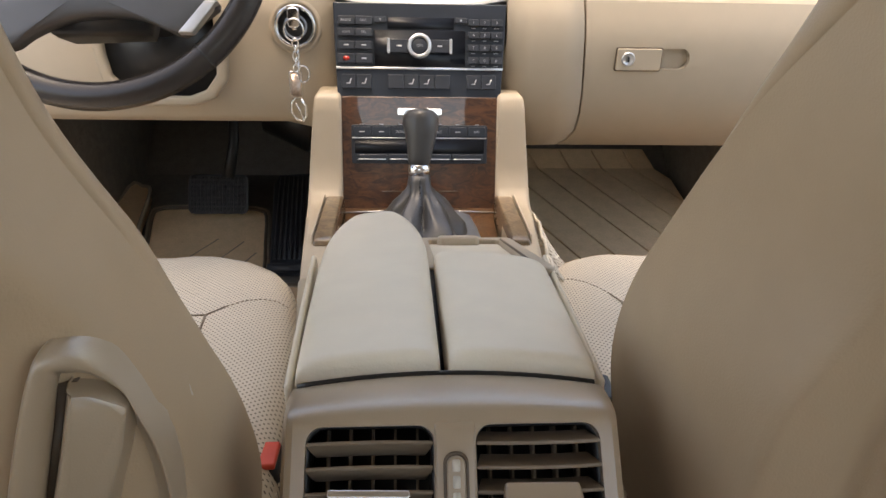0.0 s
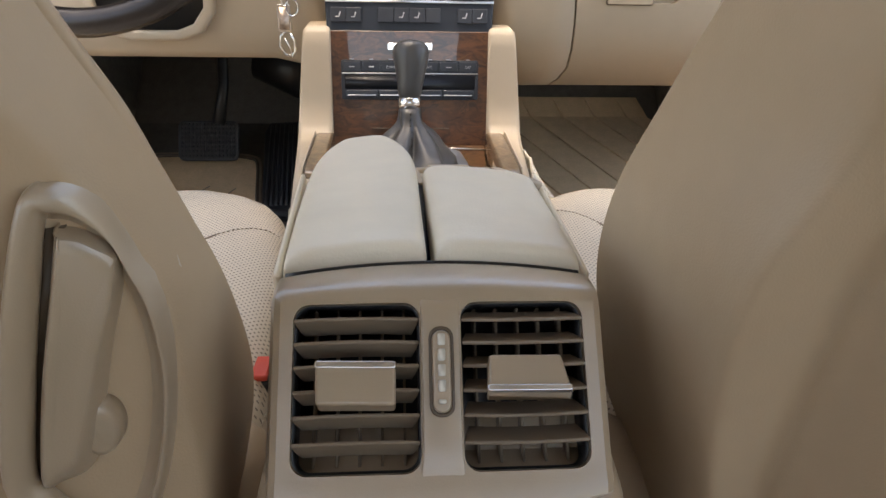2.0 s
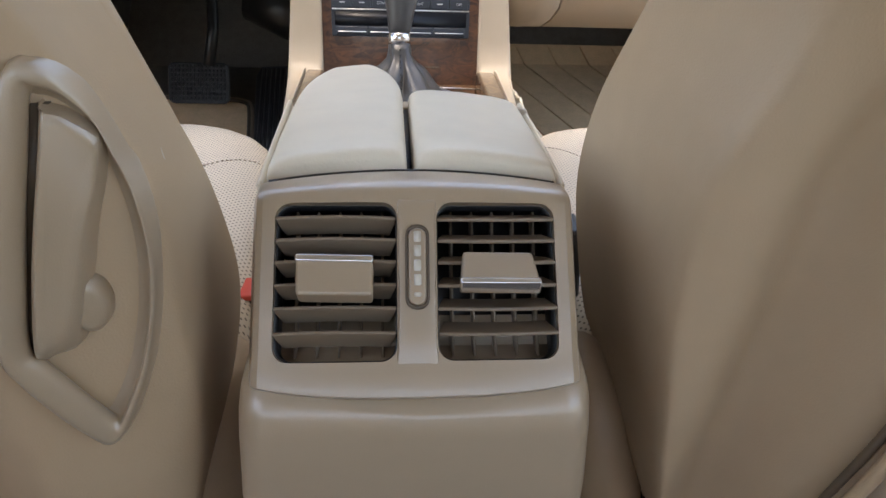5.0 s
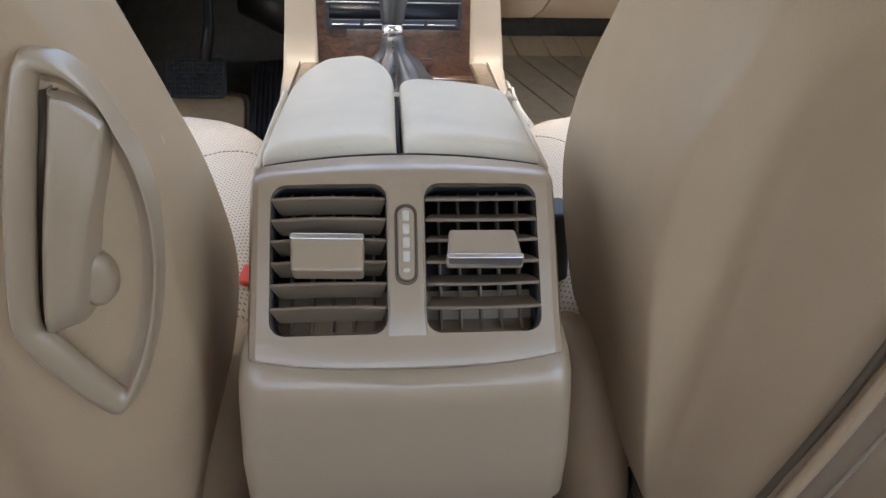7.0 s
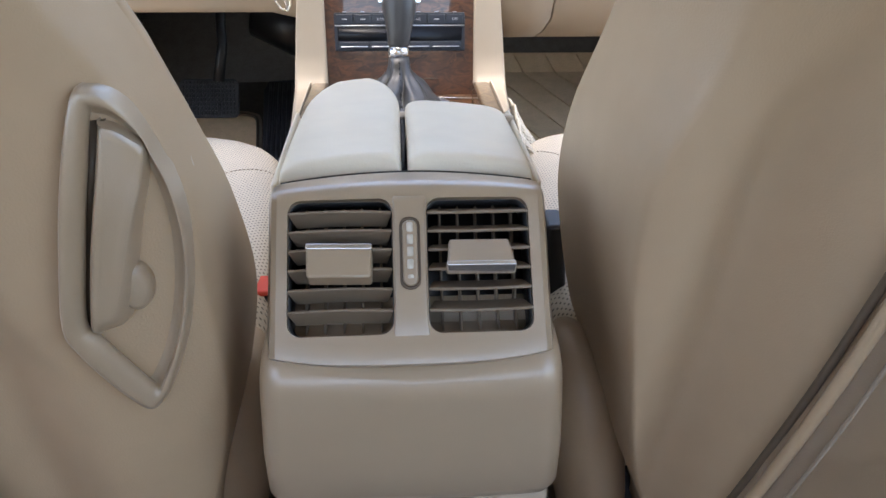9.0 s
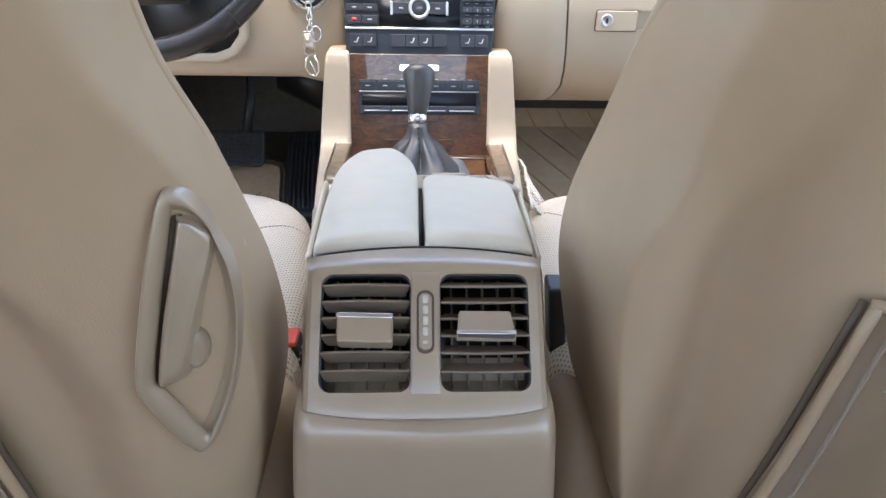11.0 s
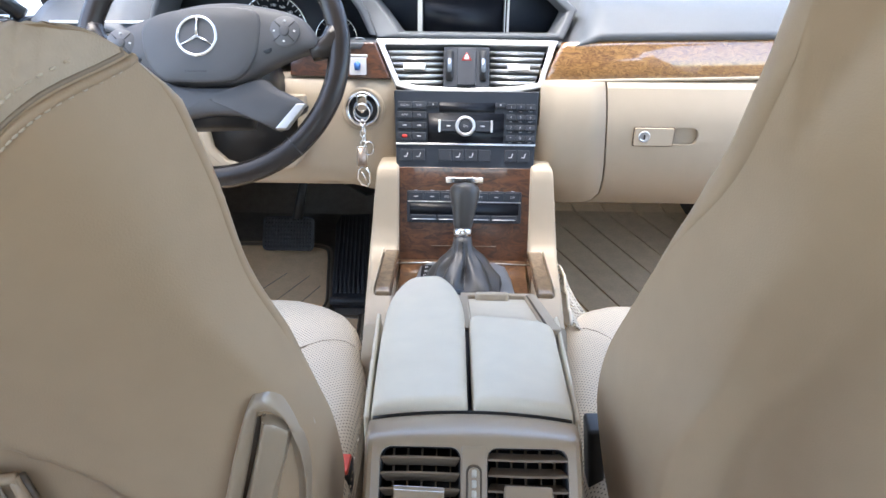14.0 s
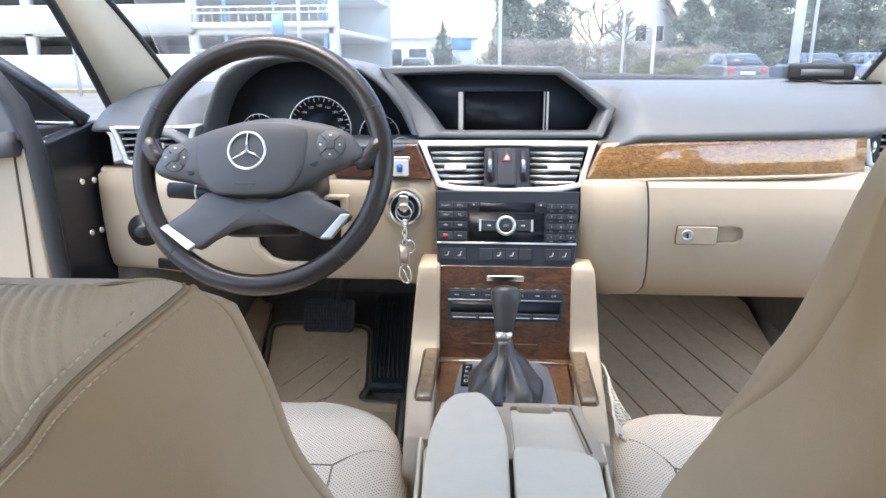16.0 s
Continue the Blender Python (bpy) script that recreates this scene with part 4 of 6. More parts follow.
# Brown hoop paints the dark thin gap between wheel and tan rim.
part("wheel_slot", hoop(rounded(-0.0056, 0.0056, -0.0205, 0.0195, 0.005), rounded(-0.0042, 0.0042, -0.0188, 0.0178, 0.004), -0.0010, 0.004, RK), BROWN, unit, "brown hoop drawn as the shaded gap round the thumb wheel")
tw = part("thumb_wheel", plate(rounded(-0.0042, 0.0042, -0.0187, 0.0177, 0.004), -0.0022, 0.004, RK), TAN, unit, "tan thumb wheel with pale ribs", bevel=0.0012)
for k in range(5):
    z = 0.0135 - 0.0068 * k
    part("rib", plate(rounded(-0.0017, 0.0017, z - (0.0026 if k < 4 else 0.001), z + (0.0026 if k < 4 else 0.001), 0.0007, 2), -0.0029, 0.0, RK), PALE, tw)
# plain panel under the louvres
rings = []
for z, w, y, r in ((0.352, 0.081, -0.096, 0.014), (0.345, 0.0825, -0.1075, 0.014), (0.338, 0.0832, -0.111, 0.013), (0.325, 0.084, -0.1125, 0.012), (0.285, 0.0865, -0.1135, 0.012), (0.256, 0.0868, -0.112, 0.012), (0.247, 0.086, -0.108, 0.014), (0.243, 0.083, -0.098, 0.02)):
    ring = [(-w, y + 0.12, z)]
    for k in range(7):
        t = math.pi / 2 * k / 6
        ring.append((-w + r - r * math.cos(t), y + r - r * math.sin(t), z))
    ring.append((0.0, y - 0.0015, z - (0.006 if z > 0.342 else 0)))
    for k in range(7):
        t = math.pi / 2 * (6 - k) / 6
        ring.append((w - r + r * math.cos(t), y + r - r * math.sin(t), z))
    ring.append((w, y + 0.12, z))
    rings.append(ring)
part("rear_panel", loft(rings), TAN, console, "plain tan plastic rear panel")
part("foot", box(-0.08, 0.08, -0.095, 0.0, -0.02, 0.242), CARPET, console, "dark carpeted console foot", bevel=0.01)

# wood tray and climate panel
tray = part("tray", slab([(-0.104, 0.372, 0.288), (0.104, 0.372, 0.288), (0.107, 0.585, 0.283), (0.110, 0.632, 0.298), (-0.110, 0.632, 0.298), (-0.107, 0.585, 0.283)], (0, 0, -0.012)), TRAYWOOD, console, "glossy burl walnut shifter tray", bevel=0.002)
part("tray_line", tube([(-0.109, 0.617, 0.2945), (-0.06, 0.620, 0.2953), (0, 0.6205, 0.2955), (0.06, 0.620, 0.2953), (0.109, 0.617, 0.2945)], 0.0012, 6), ALU, tray, "fine silver inlay line")
for sx in (-1, 1):
    slot = part("pocket", profile([(0.455, 0.27), (0.455, 0.312), (0.47, 0.317), (0.60, 0.321), (0.620, 0.320), (0.626, 0.312), (0.628, 0.27)], sx * 0.1095, sx * 0.1345), WOODB, console, "brown wood grip strip", bevel=0.004)
    part("lip", profile([(0.455, 0.29), (0.465, 0.317), (0.60, 0.3235), (0.626, 0.322), (0.632, 0.29)], sx * 0.135, sx * 0.1375), CREAM, slot, bevel=0.001)
CM = facem(0.628, 0.29, 0.172)
wood2 = part("climate_panel", plate([(-0.1125, 0.0), (0.1125, 0.0), (0.1125, 0.168), (-0.1125, 0.168)], 0.0, 0.02, CM), WOOD, console, "burl walnut panel with climate controls", bevel=0.002)
part("badge", plate(rounded(-0.032, 0.032, 0.1415, 0.1515, 0.002), -0.0025, 0.0, CM), CHROME, wood2, "chrome badge strip", bevel=0.001)
part("ashtray_line", tube([CM @ Vector((x, -0.0004, 0.030 + (0.002 if abs(x) > 0.05 else 0))) for x in (-0.056, -0.052, 0.052, 0.056)], 0.0009, 6), BROWN, wood2)
unit2 = part("climate_control", plate(rounded(-0.098, 0.098, 0.073, 0.128, 0.003), -0.0035, 0.0, CM), DARK, console, "dark climate control strip", bevel=0.001)
for k in range(7):
    x = -0.0825 + 0.0275 * k
    key = part("key", plate(rounded(x - 0.0125, x + 0.0125, 0.112, 0.1255, 0.0012, 2), -0.0062, -0.003, CM), DARK, unit2, bevel=0.0008)
    label = {2: "ZONE", 4: "A/C", 6: "OFF"}.get(k)
    if label:
        words(label, 0.005, CM @ Matrix.Translation((x, -0.0063, 0.1185)), PRINT, key)
    else:
        part("icon", plate(rounded(x - 0.004, x + 0.004, 0.1177, 0.1193, 0.001, 2), -0.0066, -0.006, CM), PRINT, key)
    part("tick", plate([(x - 0.003, 0.1285), (x + 0.003, 0.1285), (x + 0.003, 0.1293), (x - 0.003, 0.1293)], -0.0042, -0.003, CM), PRINT, unit2)
part("bar", plate(rounded(-0.097, 0.097, 0.1088, 0.1106, 0.0008, 2), -0.0052, -0.003, CM), ALU, unit2, "silver line")
part("display", plate(rounded(-0.093, 0.093, 0.088, 0.107, 0.001, 2), -0.0046, -0.003, CM), GLOSS, unit2, "black display strip")
for k in range(4):
    x = -0.069 + 0.046 * k
    key = part("rocker", plate(rounded(x - 0.0222, x + 0.0222, 0.0755, 0.0865, 0.002, 2), -0.0065, -0.003, CM), DARK, unit2, bevel=0.0012)
    part("edge", plate(rounded(x - 0.020, x + 0.020, 0.079, 0.0801, 0.0004, 2), -0.0074, -0.006, CM), ALU, key, "silver rocker edge")

# ---- gear lever ----
lever = thing("gear_lever", "dark leather gear lever with chrome ring and creased gaiter", "gear lever", at=(0, 0.52, 0.288))
rings = []
for y, w, z in ((0.395, 0.078, 0.2915), (0.41, 0.082, 0.2925), (0.48, 0.081, 0.2925), (0.56, 0.078, 0.293), (0.602, 0.072, 0.2955), (0.613, 0.060, 0.2965)):
    rings.append([(-w, y, z - 0.004), (-w, y, z), (-w + 0.008, y, z + 0.003), (w - 0.008, y, z + 0.003), (w, y, z), (w, y, z - 0.004)])
gate = part("gate_plate", loft(rings), STEELB, lever, "blue-grey metal gate plate", bevel=0.001)
part("scale", box(-0.070, -0.053, 0.524, 0.598, 0.2945, 0.2995), GLOSS, gate, "black gear scale", bevel=0.001)
for k, ch in enumerate("PRND"):
    m = Matrix.Translation((-0.0615, 0.585 - 0.0165 * k, 0.2998)) @ Matrix.Rotation(radians(-90), 4, "X")
    words(ch, 0.0115, m, WHITE, gate)
part("knob", tube([(-0.003, 0.536, 0.386), (-0.003, 0.537, 0.391), (-0.002, 0.541, 0.406), (-0.001, 0.547, 0.424), (-0.001, 0.552, 0.439), (-0.001, 0.555, 0.447), (-0.001, 0.557, 0.452), (-0.001, 0.558, 0.454)], [0.0125, 0.0145, 0.0165, 0.0205, 0.0235, 0.0225, 0.017, 0.006], 24), KNOB, lever, "grey leather knob")
part("ring", tube([(-0.0035, 0.533, 0.3725), (-0.0035, 0.5335, 0.374), (-0.003, 0.536, 0.386), (-0.003, 0.5363, 0.3875)], [0.0125, 0.0142, 0.0147, 0.013], 24), CHROME, lever, "chrome ring")
rings = []
for h, r0, amp in ((0.0, 0.054, 0.0), (0.005, 0.0555, 0.001), (0.012, 0.0545, 0.0035), (0.021, 0.0495, 0.0065), (0.031, 0.0420, 0.0085), (0.040, 0.0345, 0.0085), (0.048, 0.0270, 0.0065), (0.056, 0.0195, 0.0035), (0.063, 0.0155, 0.0012), (0.072, 0.0142, 0.0005), (0.082, 0.0135, 0.0002)):
    ring = []
    for k in range(120):
        t = 2 * math.pi * k / 120
        wav = 3.4 * (abs(math.sin(2.5 * t + 0.5 + 0.35 * math.sin(h * 90))) - 0.64) + 0.6 * math.sin(7 * t + h * 80) + 0.4 * math.sin(12 * t + 2 - h * 110)
        r = r0 + amp * wav * 0.75
        f = h / 0.082
        ring.append((-0.003 * f + r * math.cos(t) * 1.02, 0.492 + 0.042 * f + r * math.sin(t) * (1.25 - 0.25 * f), 0.2955 + h))
    rings.append(ring)
gaiter = part("gaiter", loft(rings), KNOB, lever, "creased dark leather gaiter")
stitches([(-0.003 * f + 0.0005, 0.492 + 0.042 * f - max(0.0148, 0.056 - 0.058 * f ** 1.1) * (1.25 - 0.25 * f) - 0.003, 0.2965 + 0.078 * f) for f in [k / 12 for k in range(13)]], BLACK, gaiter, 0.0012, 0.004)

# net pocket on the console's passenger side
net = thing("net_pocket", "pale elastic net pocket on the console side", "net", at=(0.165, 0.5, 0.2))


def net_at(y, f):
    """A point of the sagging net: f runs from the hem on the console to the seat."""
    sag = 0.004 + 0.036 * smooth01(0.66, 0.48, y) * f
    return (lerp(y, [p[0] for p in WING], WING_X) + 0.008 + sag, y, 0.288 - 0.040 * f + 0.004 * math.sin(90 * y + 5 * f))


bm = bmesh.new()
for k in range(34):
    for way in (-1, 1):
        pts = []
        for i in range(9):
            f = i / 8
            y = 0.40 + 0.008 * k + way * 0.032 * (f - 0.5) + 0.0015 * math.sin(7 * k + 9 * f)
            if 0.41 < y < 0.652:
                pts.append(net_at(y, f))
        if len(pts) > 2:
            tube(pts, 0.0015, 5, bm=bm)
part("mesh", bm, NET, net, "knotted cream mesh")
part("hem", tube([net_at(0.41 + 0.0121 * k, 0.0) for k in range(21)], 0.0026, 6), NET, net)
part("hem", tube([net_at(0.41 + 0.0121 * k, 1.0) for k in range(21)], 0.0022, 6), NET, net)

# ---- dashboard ----
dash = thing("dashboard", "grey-topped cream dashboard with burl wood trim", "dashboard", at=(0, 1.0, 0.30))
rings = []
for k in range(77):
    x = -0.76 + 0.02 * k
    a = abs(x)
    b2 = 0.05 * smooth01(0.45, 0.76, a)
    back = 1.215 - 0.07 * smooth01(0.5, 0.78, a)
    rise = 0.006 * math.exp(-(x / 0.35) ** 2)
    end = smooth01(0.60, 0.64, a)
    lip = 0.007 * smooth01(0.15, 0.55, x)
    mid = 0.034 * smooth01(-0.185, -0.15, x) * (1 - smooth01(0.15, 0.185, x))
    well = smooth01(-0.600, -0.565, x) * (1 - smooth01(0.185, 0.215, x))
    low = 0.655
    rings.append([(x, 0.706 + b2 + mid, 0.661 + lip - 0.017 * well + 0.010 * end), (x, 0.700 + b2 + mid, 0.668 + lip - 0.015 * well + 0.008 * end), (x, 0.706 + b2 + mid, 0.675 + lip + (low - 0.675) * well + 0.008 * end), (x, 0.742 + b2, 0.700 + (low - 0.700) * well + 0.004 * end), (x, 0.765 + b2, 0.714 + rise + (low - 0.714 - rise) * well), (x, 0.83 + b2 + 0.058 * well, 0.727 + rise + (low - 0.727 - rise) * well), (x, 0.895 + 0.3 * b2, 0.735 + rise), (x, 0.95, 0.742 + rise), (x, back - 0.02, 0.752), (x, back, 0.746), (x, back, 0.62), (x, 0.76 + b2, 0.64 + 0.03 * end)])
part("top", loft(rings), GREY, dash, "soft grey plastic dash top")
FACE = [(0.712, 0.602), (0.693, 0.597), (0.684, 0.588), (0.678, 0.56), (0.676, 0.535), (0.680, 0.50), (0.690, 0.46), (0.708, 0.425), (0.740, 0.392), (0.785, 0.366), (0.83, 0.348), (0.85, 0.3465)]


def seam_curve(z):
    return lerp(z, [0.345, 0.38, 0.43, 0.50, 0.60], [0.243, 0.228 + 0.024, 0.247, 0.240, 0.2335])


glove = part("glove_box", loft([[(max(x, seam_curve(z) + 0.0016) if k == 0 else x, y, z) for y, z in FACE + [(yy + 0.02, zz + 0.012) for yy, zz in FACE[::-1]]] for k, x in enumerate((0.0, 0.30, 0.45, 0.60, 0.76))]), CREAM, dash, "cream glove box lid with a lock")
side_pts = FACE + [(yy + 0.02, zz + 0.012) for yy, zz in FACE[::-1]]
bm = loft([[(0.117 + (0.008 if z > 0.5 else 0.0) + 0.07 * smooth01(0.46, 0.35, z) * 0.8, y, z) for y, z in side_pts], [(0.16 + 0.04 * smooth01(0.46, 0.35, z), y - 0.006, z) for y, z in side_pts], [(0.205 + 0.01 * smooth01(0.46, 0.35, z), y - 0.002, z) for y, z in side_pts], [(seam_curve(z) - 0.0016, y, z) for y, z in side_pts]])
part("side_cover", bm, CREAM, dash, "cream cover beside the radio")
part("under_panel", box(0.17, 0.715, 0.85, 1.25, 0.352, 0.362), BLACK, dash, "black panel under the glove box")
lockp = facem(0.6795, 0.508, -0.1)
carve(glove, plate(rounded(0.335, 0.3955, -0.0135, 0.0165, 0.0135, 8), -0.03, 0.009, lockp))
part("latch", plate(rounded(0.286, 0.352, -0.0145, 0.0165, 0.002, 2), -0.0055, 0.0, lockp), CREAM, glove, "cream latch plate", bevel=0.0012)
part("latch_gap", hoop(rounded(0.2845, 0.3535, -0.016, 0.018, 0.003, 2), rounded(0.286, 0.352, -0.0145, 0.0165, 0.002, 2), -0.0022, 0.0, lockp), BROWN, glove)
lock = part("lock", lathe([(0.0100, 0.0), (0.0100, 0.0065), (0.008, 0.0075), (0.0075, 0.0068)], lockp @ Vector((0.3025, 0.0, 0.002)), (0, -1, -0.1), 24), ALU, glove, "silver lock barrel")
part("keyhole", plate(rounded(0.3012, 0.3038, -0.002, 0.006, 0.001, 2), -0.0092, -0.006, lockp), BLACK, lock)
for k in range(2):
    part("bumper", lathe([(0.006, 0), (0.006, 0.004), (0.004, 0.006)], (0.30 + 0.3 * k, 0.87, 0.352), (0, 0, -1), 12), BLACK, dash)

# driver's knee panel with the column opening
KN = [(0.712, 0.597), (0.700, 0.592), (0.697, 0.56), (0.697, 0.50), (0.700, 0.45), (0.708, 0.418), (0.72, 0.407), (0.75, 0.403), (0.95, 0.41)]
kp = KN + [(y + 0.012, z + 0.01) for y, z in KN[::-1]]
knee = part("knee_panel", loft([[(x, y + 0.05 * smooth01(0.5, 0.75, abs(x)), z - 0.012 * smooth01(0.2, 0.14, abs(x)) * (z < 0.43)) for y, z in kp] for x in (-0.76, -0.68, -0.58, -0.53, -0.42, -0.32, -0.28, -0.24, -0.2, -0.16, -0.119)]), CREAM, dash, "cream knee panel under the column")
CO = [(-0.455, 0.50), (-0.45, 0.47), (-0.425, 0.444), (-0.395, 0.435), (-0.325, 0.435), (-0.295, 0.446), (-0.275, 0.472), (-0.272, 0.52), (-0.272, 0.57), (-0.46, 0.57)]
part("column_frame", hoop(CO, scaled(CO, 0.84, -0.365, 0.52), 0.680, 0.70), CREAM, dash, "cream frame round the column", bevel=0.004)
part("column_opening", plate(scaled(CO, 0.85, -0.365, 0.52), 0.690, 0.6945), BLACK, dash, "black column opening")
part("column_cover", tube([(-0.362, 0.60, 0.62), (-0.362, 0.66, 0.60), (-0.362, 0.72, 0.575)], [0.045, 0.052, 0.055], 24), BLACK, dash, "black steering column cover")
part("lamp_switch", lathe([(0.03, 0.0), (0.03, 0.008), (0.012, 0.012), (0.012, 0.025), (0.009, 0.027)], (-0.655, 0.705, 0.50), (0.1, -1, 0), 24), BLACK, dash, "black rotary lamp switch")
part("hood_release", slab([(-0.66, 0.735, 0.415), (-0.60, 0.72, 0.415), (-0.61, 0.715, 0.437), (-0.655, 0.73, 0.437)], (0, 0.01, 0)), BLACK, dash, bevel=0.004)

# wood trims
part("wood_trim", loft([[(x + 0.45 * (z - 0.598) * max(0.0, 1 - (x - 0.131) / 0.2), 0.697 + 0.05 * smooth01(0.45, 0.76, x) + dy, z + dz) for dy, z in ((0.004, 0.598), (0.0, 0.602), (-0.0008, 0.608), (-0.0010, 0.615), (-0.0007, 0.622), (0.0000, 0.629), (0.0012, 0.635), (0.0028, 0.643), (0.0046, 0.652), (0.0070, 0.659), (0.014, 0.662), (0.027, 0.662), (0.027, 0.598))] for x, dz in ((0.131, -0.004), (0.14, -0.003), (0.25, 0.001), (0.40, 0.004), (0.5, 0.006), (0.55, 0.007), (0.592, 0.008))]), BURL, dash, "glossy burl walnut trim strip")
part("wood_trim", slab([(-0.30, 0.703, 0.600), (-0.128, 0.694, 0.596), (-0.155, 0.712, 0.655), (-0.20, 0.712, 0.655), (-0.30, 0.72, 0.64)], (0, 0.02, 0)), WOOD, dash, "glossy burl walnut trim strip", bevel=0.003)
part("trim_line", loft([[(x, 0.694 + 0.05 * smooth01(0.45, 0.76, x) + dy, z + dz) for dy, z in ((0.0, 0.5975), (-0.002, 0.600), (0.0, 0.603), (0.01, 0.603), (0.01, 0.5975))] for x, dz in ((0.135, -0.006), (0.25, -0.001), (0.40, 0.003), (0.5, 0.006), (0.60, 0.008))]), CREAM, dash, "cream edge under the wood")

# centre vents in a silver frame
VF = facem(0.690, 0.58, 0.5)
outer = [(-0.155, 0.088), (0.0, 0.089), (0.155, 0.088), (0.150, 0.076), (0.128, 0.006), (0.09, -0.003), (0.0, -0.0095), (-0.09, -0.003), (-0.119, 0.005), (-0.150, 0.076)]
inner = [(-0.138, 0.0775), (0.0, 0.0785), (0.138, 0.0775), (0.1375, 0.072), (0.121, 0.014), (0.085, 0.0075), (0.0, 0.003), (-0.085, 0.0075), (-0.112, 0.013), (-0.1375, 0.072)]
vents = part("vent_frame", hoop(outer, inner, -0.004, 0.03, VF), ALU, dash, "silver trapezoid vent frame", bevel=0.002)
part("vent_back", plate(inner, 0.024, 0.03, VF), BLACK, vents)
for sx in (-1, 1):
    for k in range(6):
        z = 0.0695 - 0.0105 * k
        wide = lerp(z, [0.01, 0.076], [0.114, 0.134])
        x0, x1 = sorted((sx * 0.0395, sx * wide))
        part("louvre", moved(box(x0, x1, -0.0008, 0.014, -0.0011, 0.0011), VF @ Matrix.Translation((0, 0.004, z)) @ Matrix.Rotation(radians(-14), 4, "X")), ALU, vents, "thin silver louvre")
    tab = part("slider", plate(rounded(sx * 0.088 - 0.019, sx * 0.088 + 0.019, 0.0345, 0.0445, 0.002, 2), -0.004, 0.004, VF), ALU, vents, "silver slider", bevel=0.0012)
    part("thumb_wheel_housing", plate(rounded(sx * 0.0285 - 0.0065, sx * 0.0285 + 0.0065, 0.016, 0.070, 0.005, 4), -0.0035, 0.0, VF), BLACK, vents)
    part("thumb_wheel", moved(lathe([(0.016, -0.0035), (0.0172, -0.002), (0.0172, 0.002), (0.016, 0.0035)], (0, 0, 0), (1, 0, 0), 28), VF @ Matrix.Translation((sx * 0.0285, 0.0085, 0.043))), STEELB, vents, "grey metal thumb wheel")
part("centre_block", plate(rounded(-0.0385, 0.0385, 0.005, 0.0765, 0.002, 2), -0.001, 0.02, VF), DARK, vents, "dark centre block", bevel=0.001)
haz = part("hazard_button", plate(rounded(-0.016, 0.016, 0.008, 0.0735, 0.002, 2), -0.005, 0.0, VF), DARKB, vents, "dark hazard light button", bevel=0.0015)
part("triangle", plate([(-0.0085, 0.0505), (0.0085, 0.0505), (0, 0.065)], -0.0058, -0.004, VF), REDP, haz, "red warning triangle")
part("triangle_centre", plate([(-0.0055, 0.0523), (0.0055, 0.0523), (0, 0.0615)], -0.0062, -0.005, VF), WHITE, haz)

# radio
RM = facem(0.657, 0.452, 0.21)


def rc(cx, cy):
    return ((740 + cx / 3 - 897) * 0.00096, (473 - (330 + cy / 3)) * 0.000977)


def rbox(x0, y0, x1, y1, r=0.0012):
    (a, d), (c, b2) = rc(x0, y0), rc(x1, y1)
    return rounded(a, c, b2, d, r, 2)


radio = part("radio", plate([(-0.1165, 0.0), (-0.108, -0.004), (0.108, -0.004), (0.1165, 0.0), (0.123, 0.131), (-0.121, 0.131)], 0.0, 0.05, RM), DARK, dash, "dark blue-grey radio and switch panel", bevel=0.002)
part("slot_panel", plate(rbox(330, 86, 622, 134), -0.0014, 0.0, RM), GLOSS, radio, "black disc slot cover")
part("gloss_panel", plate(rbox(272, 140, 672, 290), -0.0016, 0.0, RM), GLOSS, radio, "glossy black centre panel")
part("bar", plate(rbox(104, 294, 842, 304, 0.0005), -0.0026, 0.0, RM), ALU, radio, "silver line")
names = [["RADIO", "DISC"], ["NAVI", "TEL"], ["", ""], ["", ""]]
for r, (y0, y1) in enumerate(((85, 120), (135, 168), (188, 222), (240, 280))):
    for c, (x0, x1) in enumerate(((114, 187), (190, 263))):
        key = part("key", plate(rbox(x0, y0, x1, y1), -0.0055, 0.0, RM), DARKB, radio, bevel=0.0014)
        cx, cz = rc((x0 + x1) / 2, (y0 + y1) / 2)
        if names[r][c]:
            words(names[r][c], 0.0048, RM @ Matrix.Translation((cx, -0.0056, cz)), PRINT, key)
        elif (r, c) == (3, 0):
            part("icon", plate(rounded(cx - 0.0045, cx + 0.0045, cz - 0.0028, cz + 0.0028, 0.0025, 3), -0.0062, -0.005, RM), REDP, key, "red call sign")
        else:
            part("icon", plate(rounded(cx - 0.0035, cx + 0.0035, cz - 0.001, cz + 0.001, 0.0005, 2), -0.0059, -0.005, RM), PRINT, key)
for k, (x0, x1) in enumerate(((272, 325), (626, 678))):
    part("key", plate(rbox(x0, 86, x1, 110), -0.004, 0.0, RM), DARKB, radio, bevel=0.001)
    cx, cz = rc((x0 + x1) / 2, 98)
    part("icon", plate(rounded(cx - 0.0015, cx + 0.0015, cz - 0.0015, cz + 0.0015, 0.001, 2), -0.0045, -0.003, RM), PRINT, radio)
pad = iter("123456789*0#")
for y0, y1 in ((92, 120), (145, 172), (197, 225), (250, 279)):
    for x0, x1 in ((685, 731), (735, 781), (785, 835)):
        key = part("key", plate(rbox(x0, y0, x1, y1), -0.0055, 0.0, RM), DARKB, radio, bevel=0.0014)
        words(next(pad), 0.0056, RM @ Matrix.Translation((rc((x0 + x1) / 2, 0)[0], -0.0056, rc(0, (y0 + y1) / 2)[1])), PRINT, key)
        part("under_line", plate(rbox(x0 + 14, y1 + 6, x1 - 14, y1 + 9, 0.0003), -0.0008, 0.0, RM), PRINT, radio)
kx, kz = rc(470, 206)
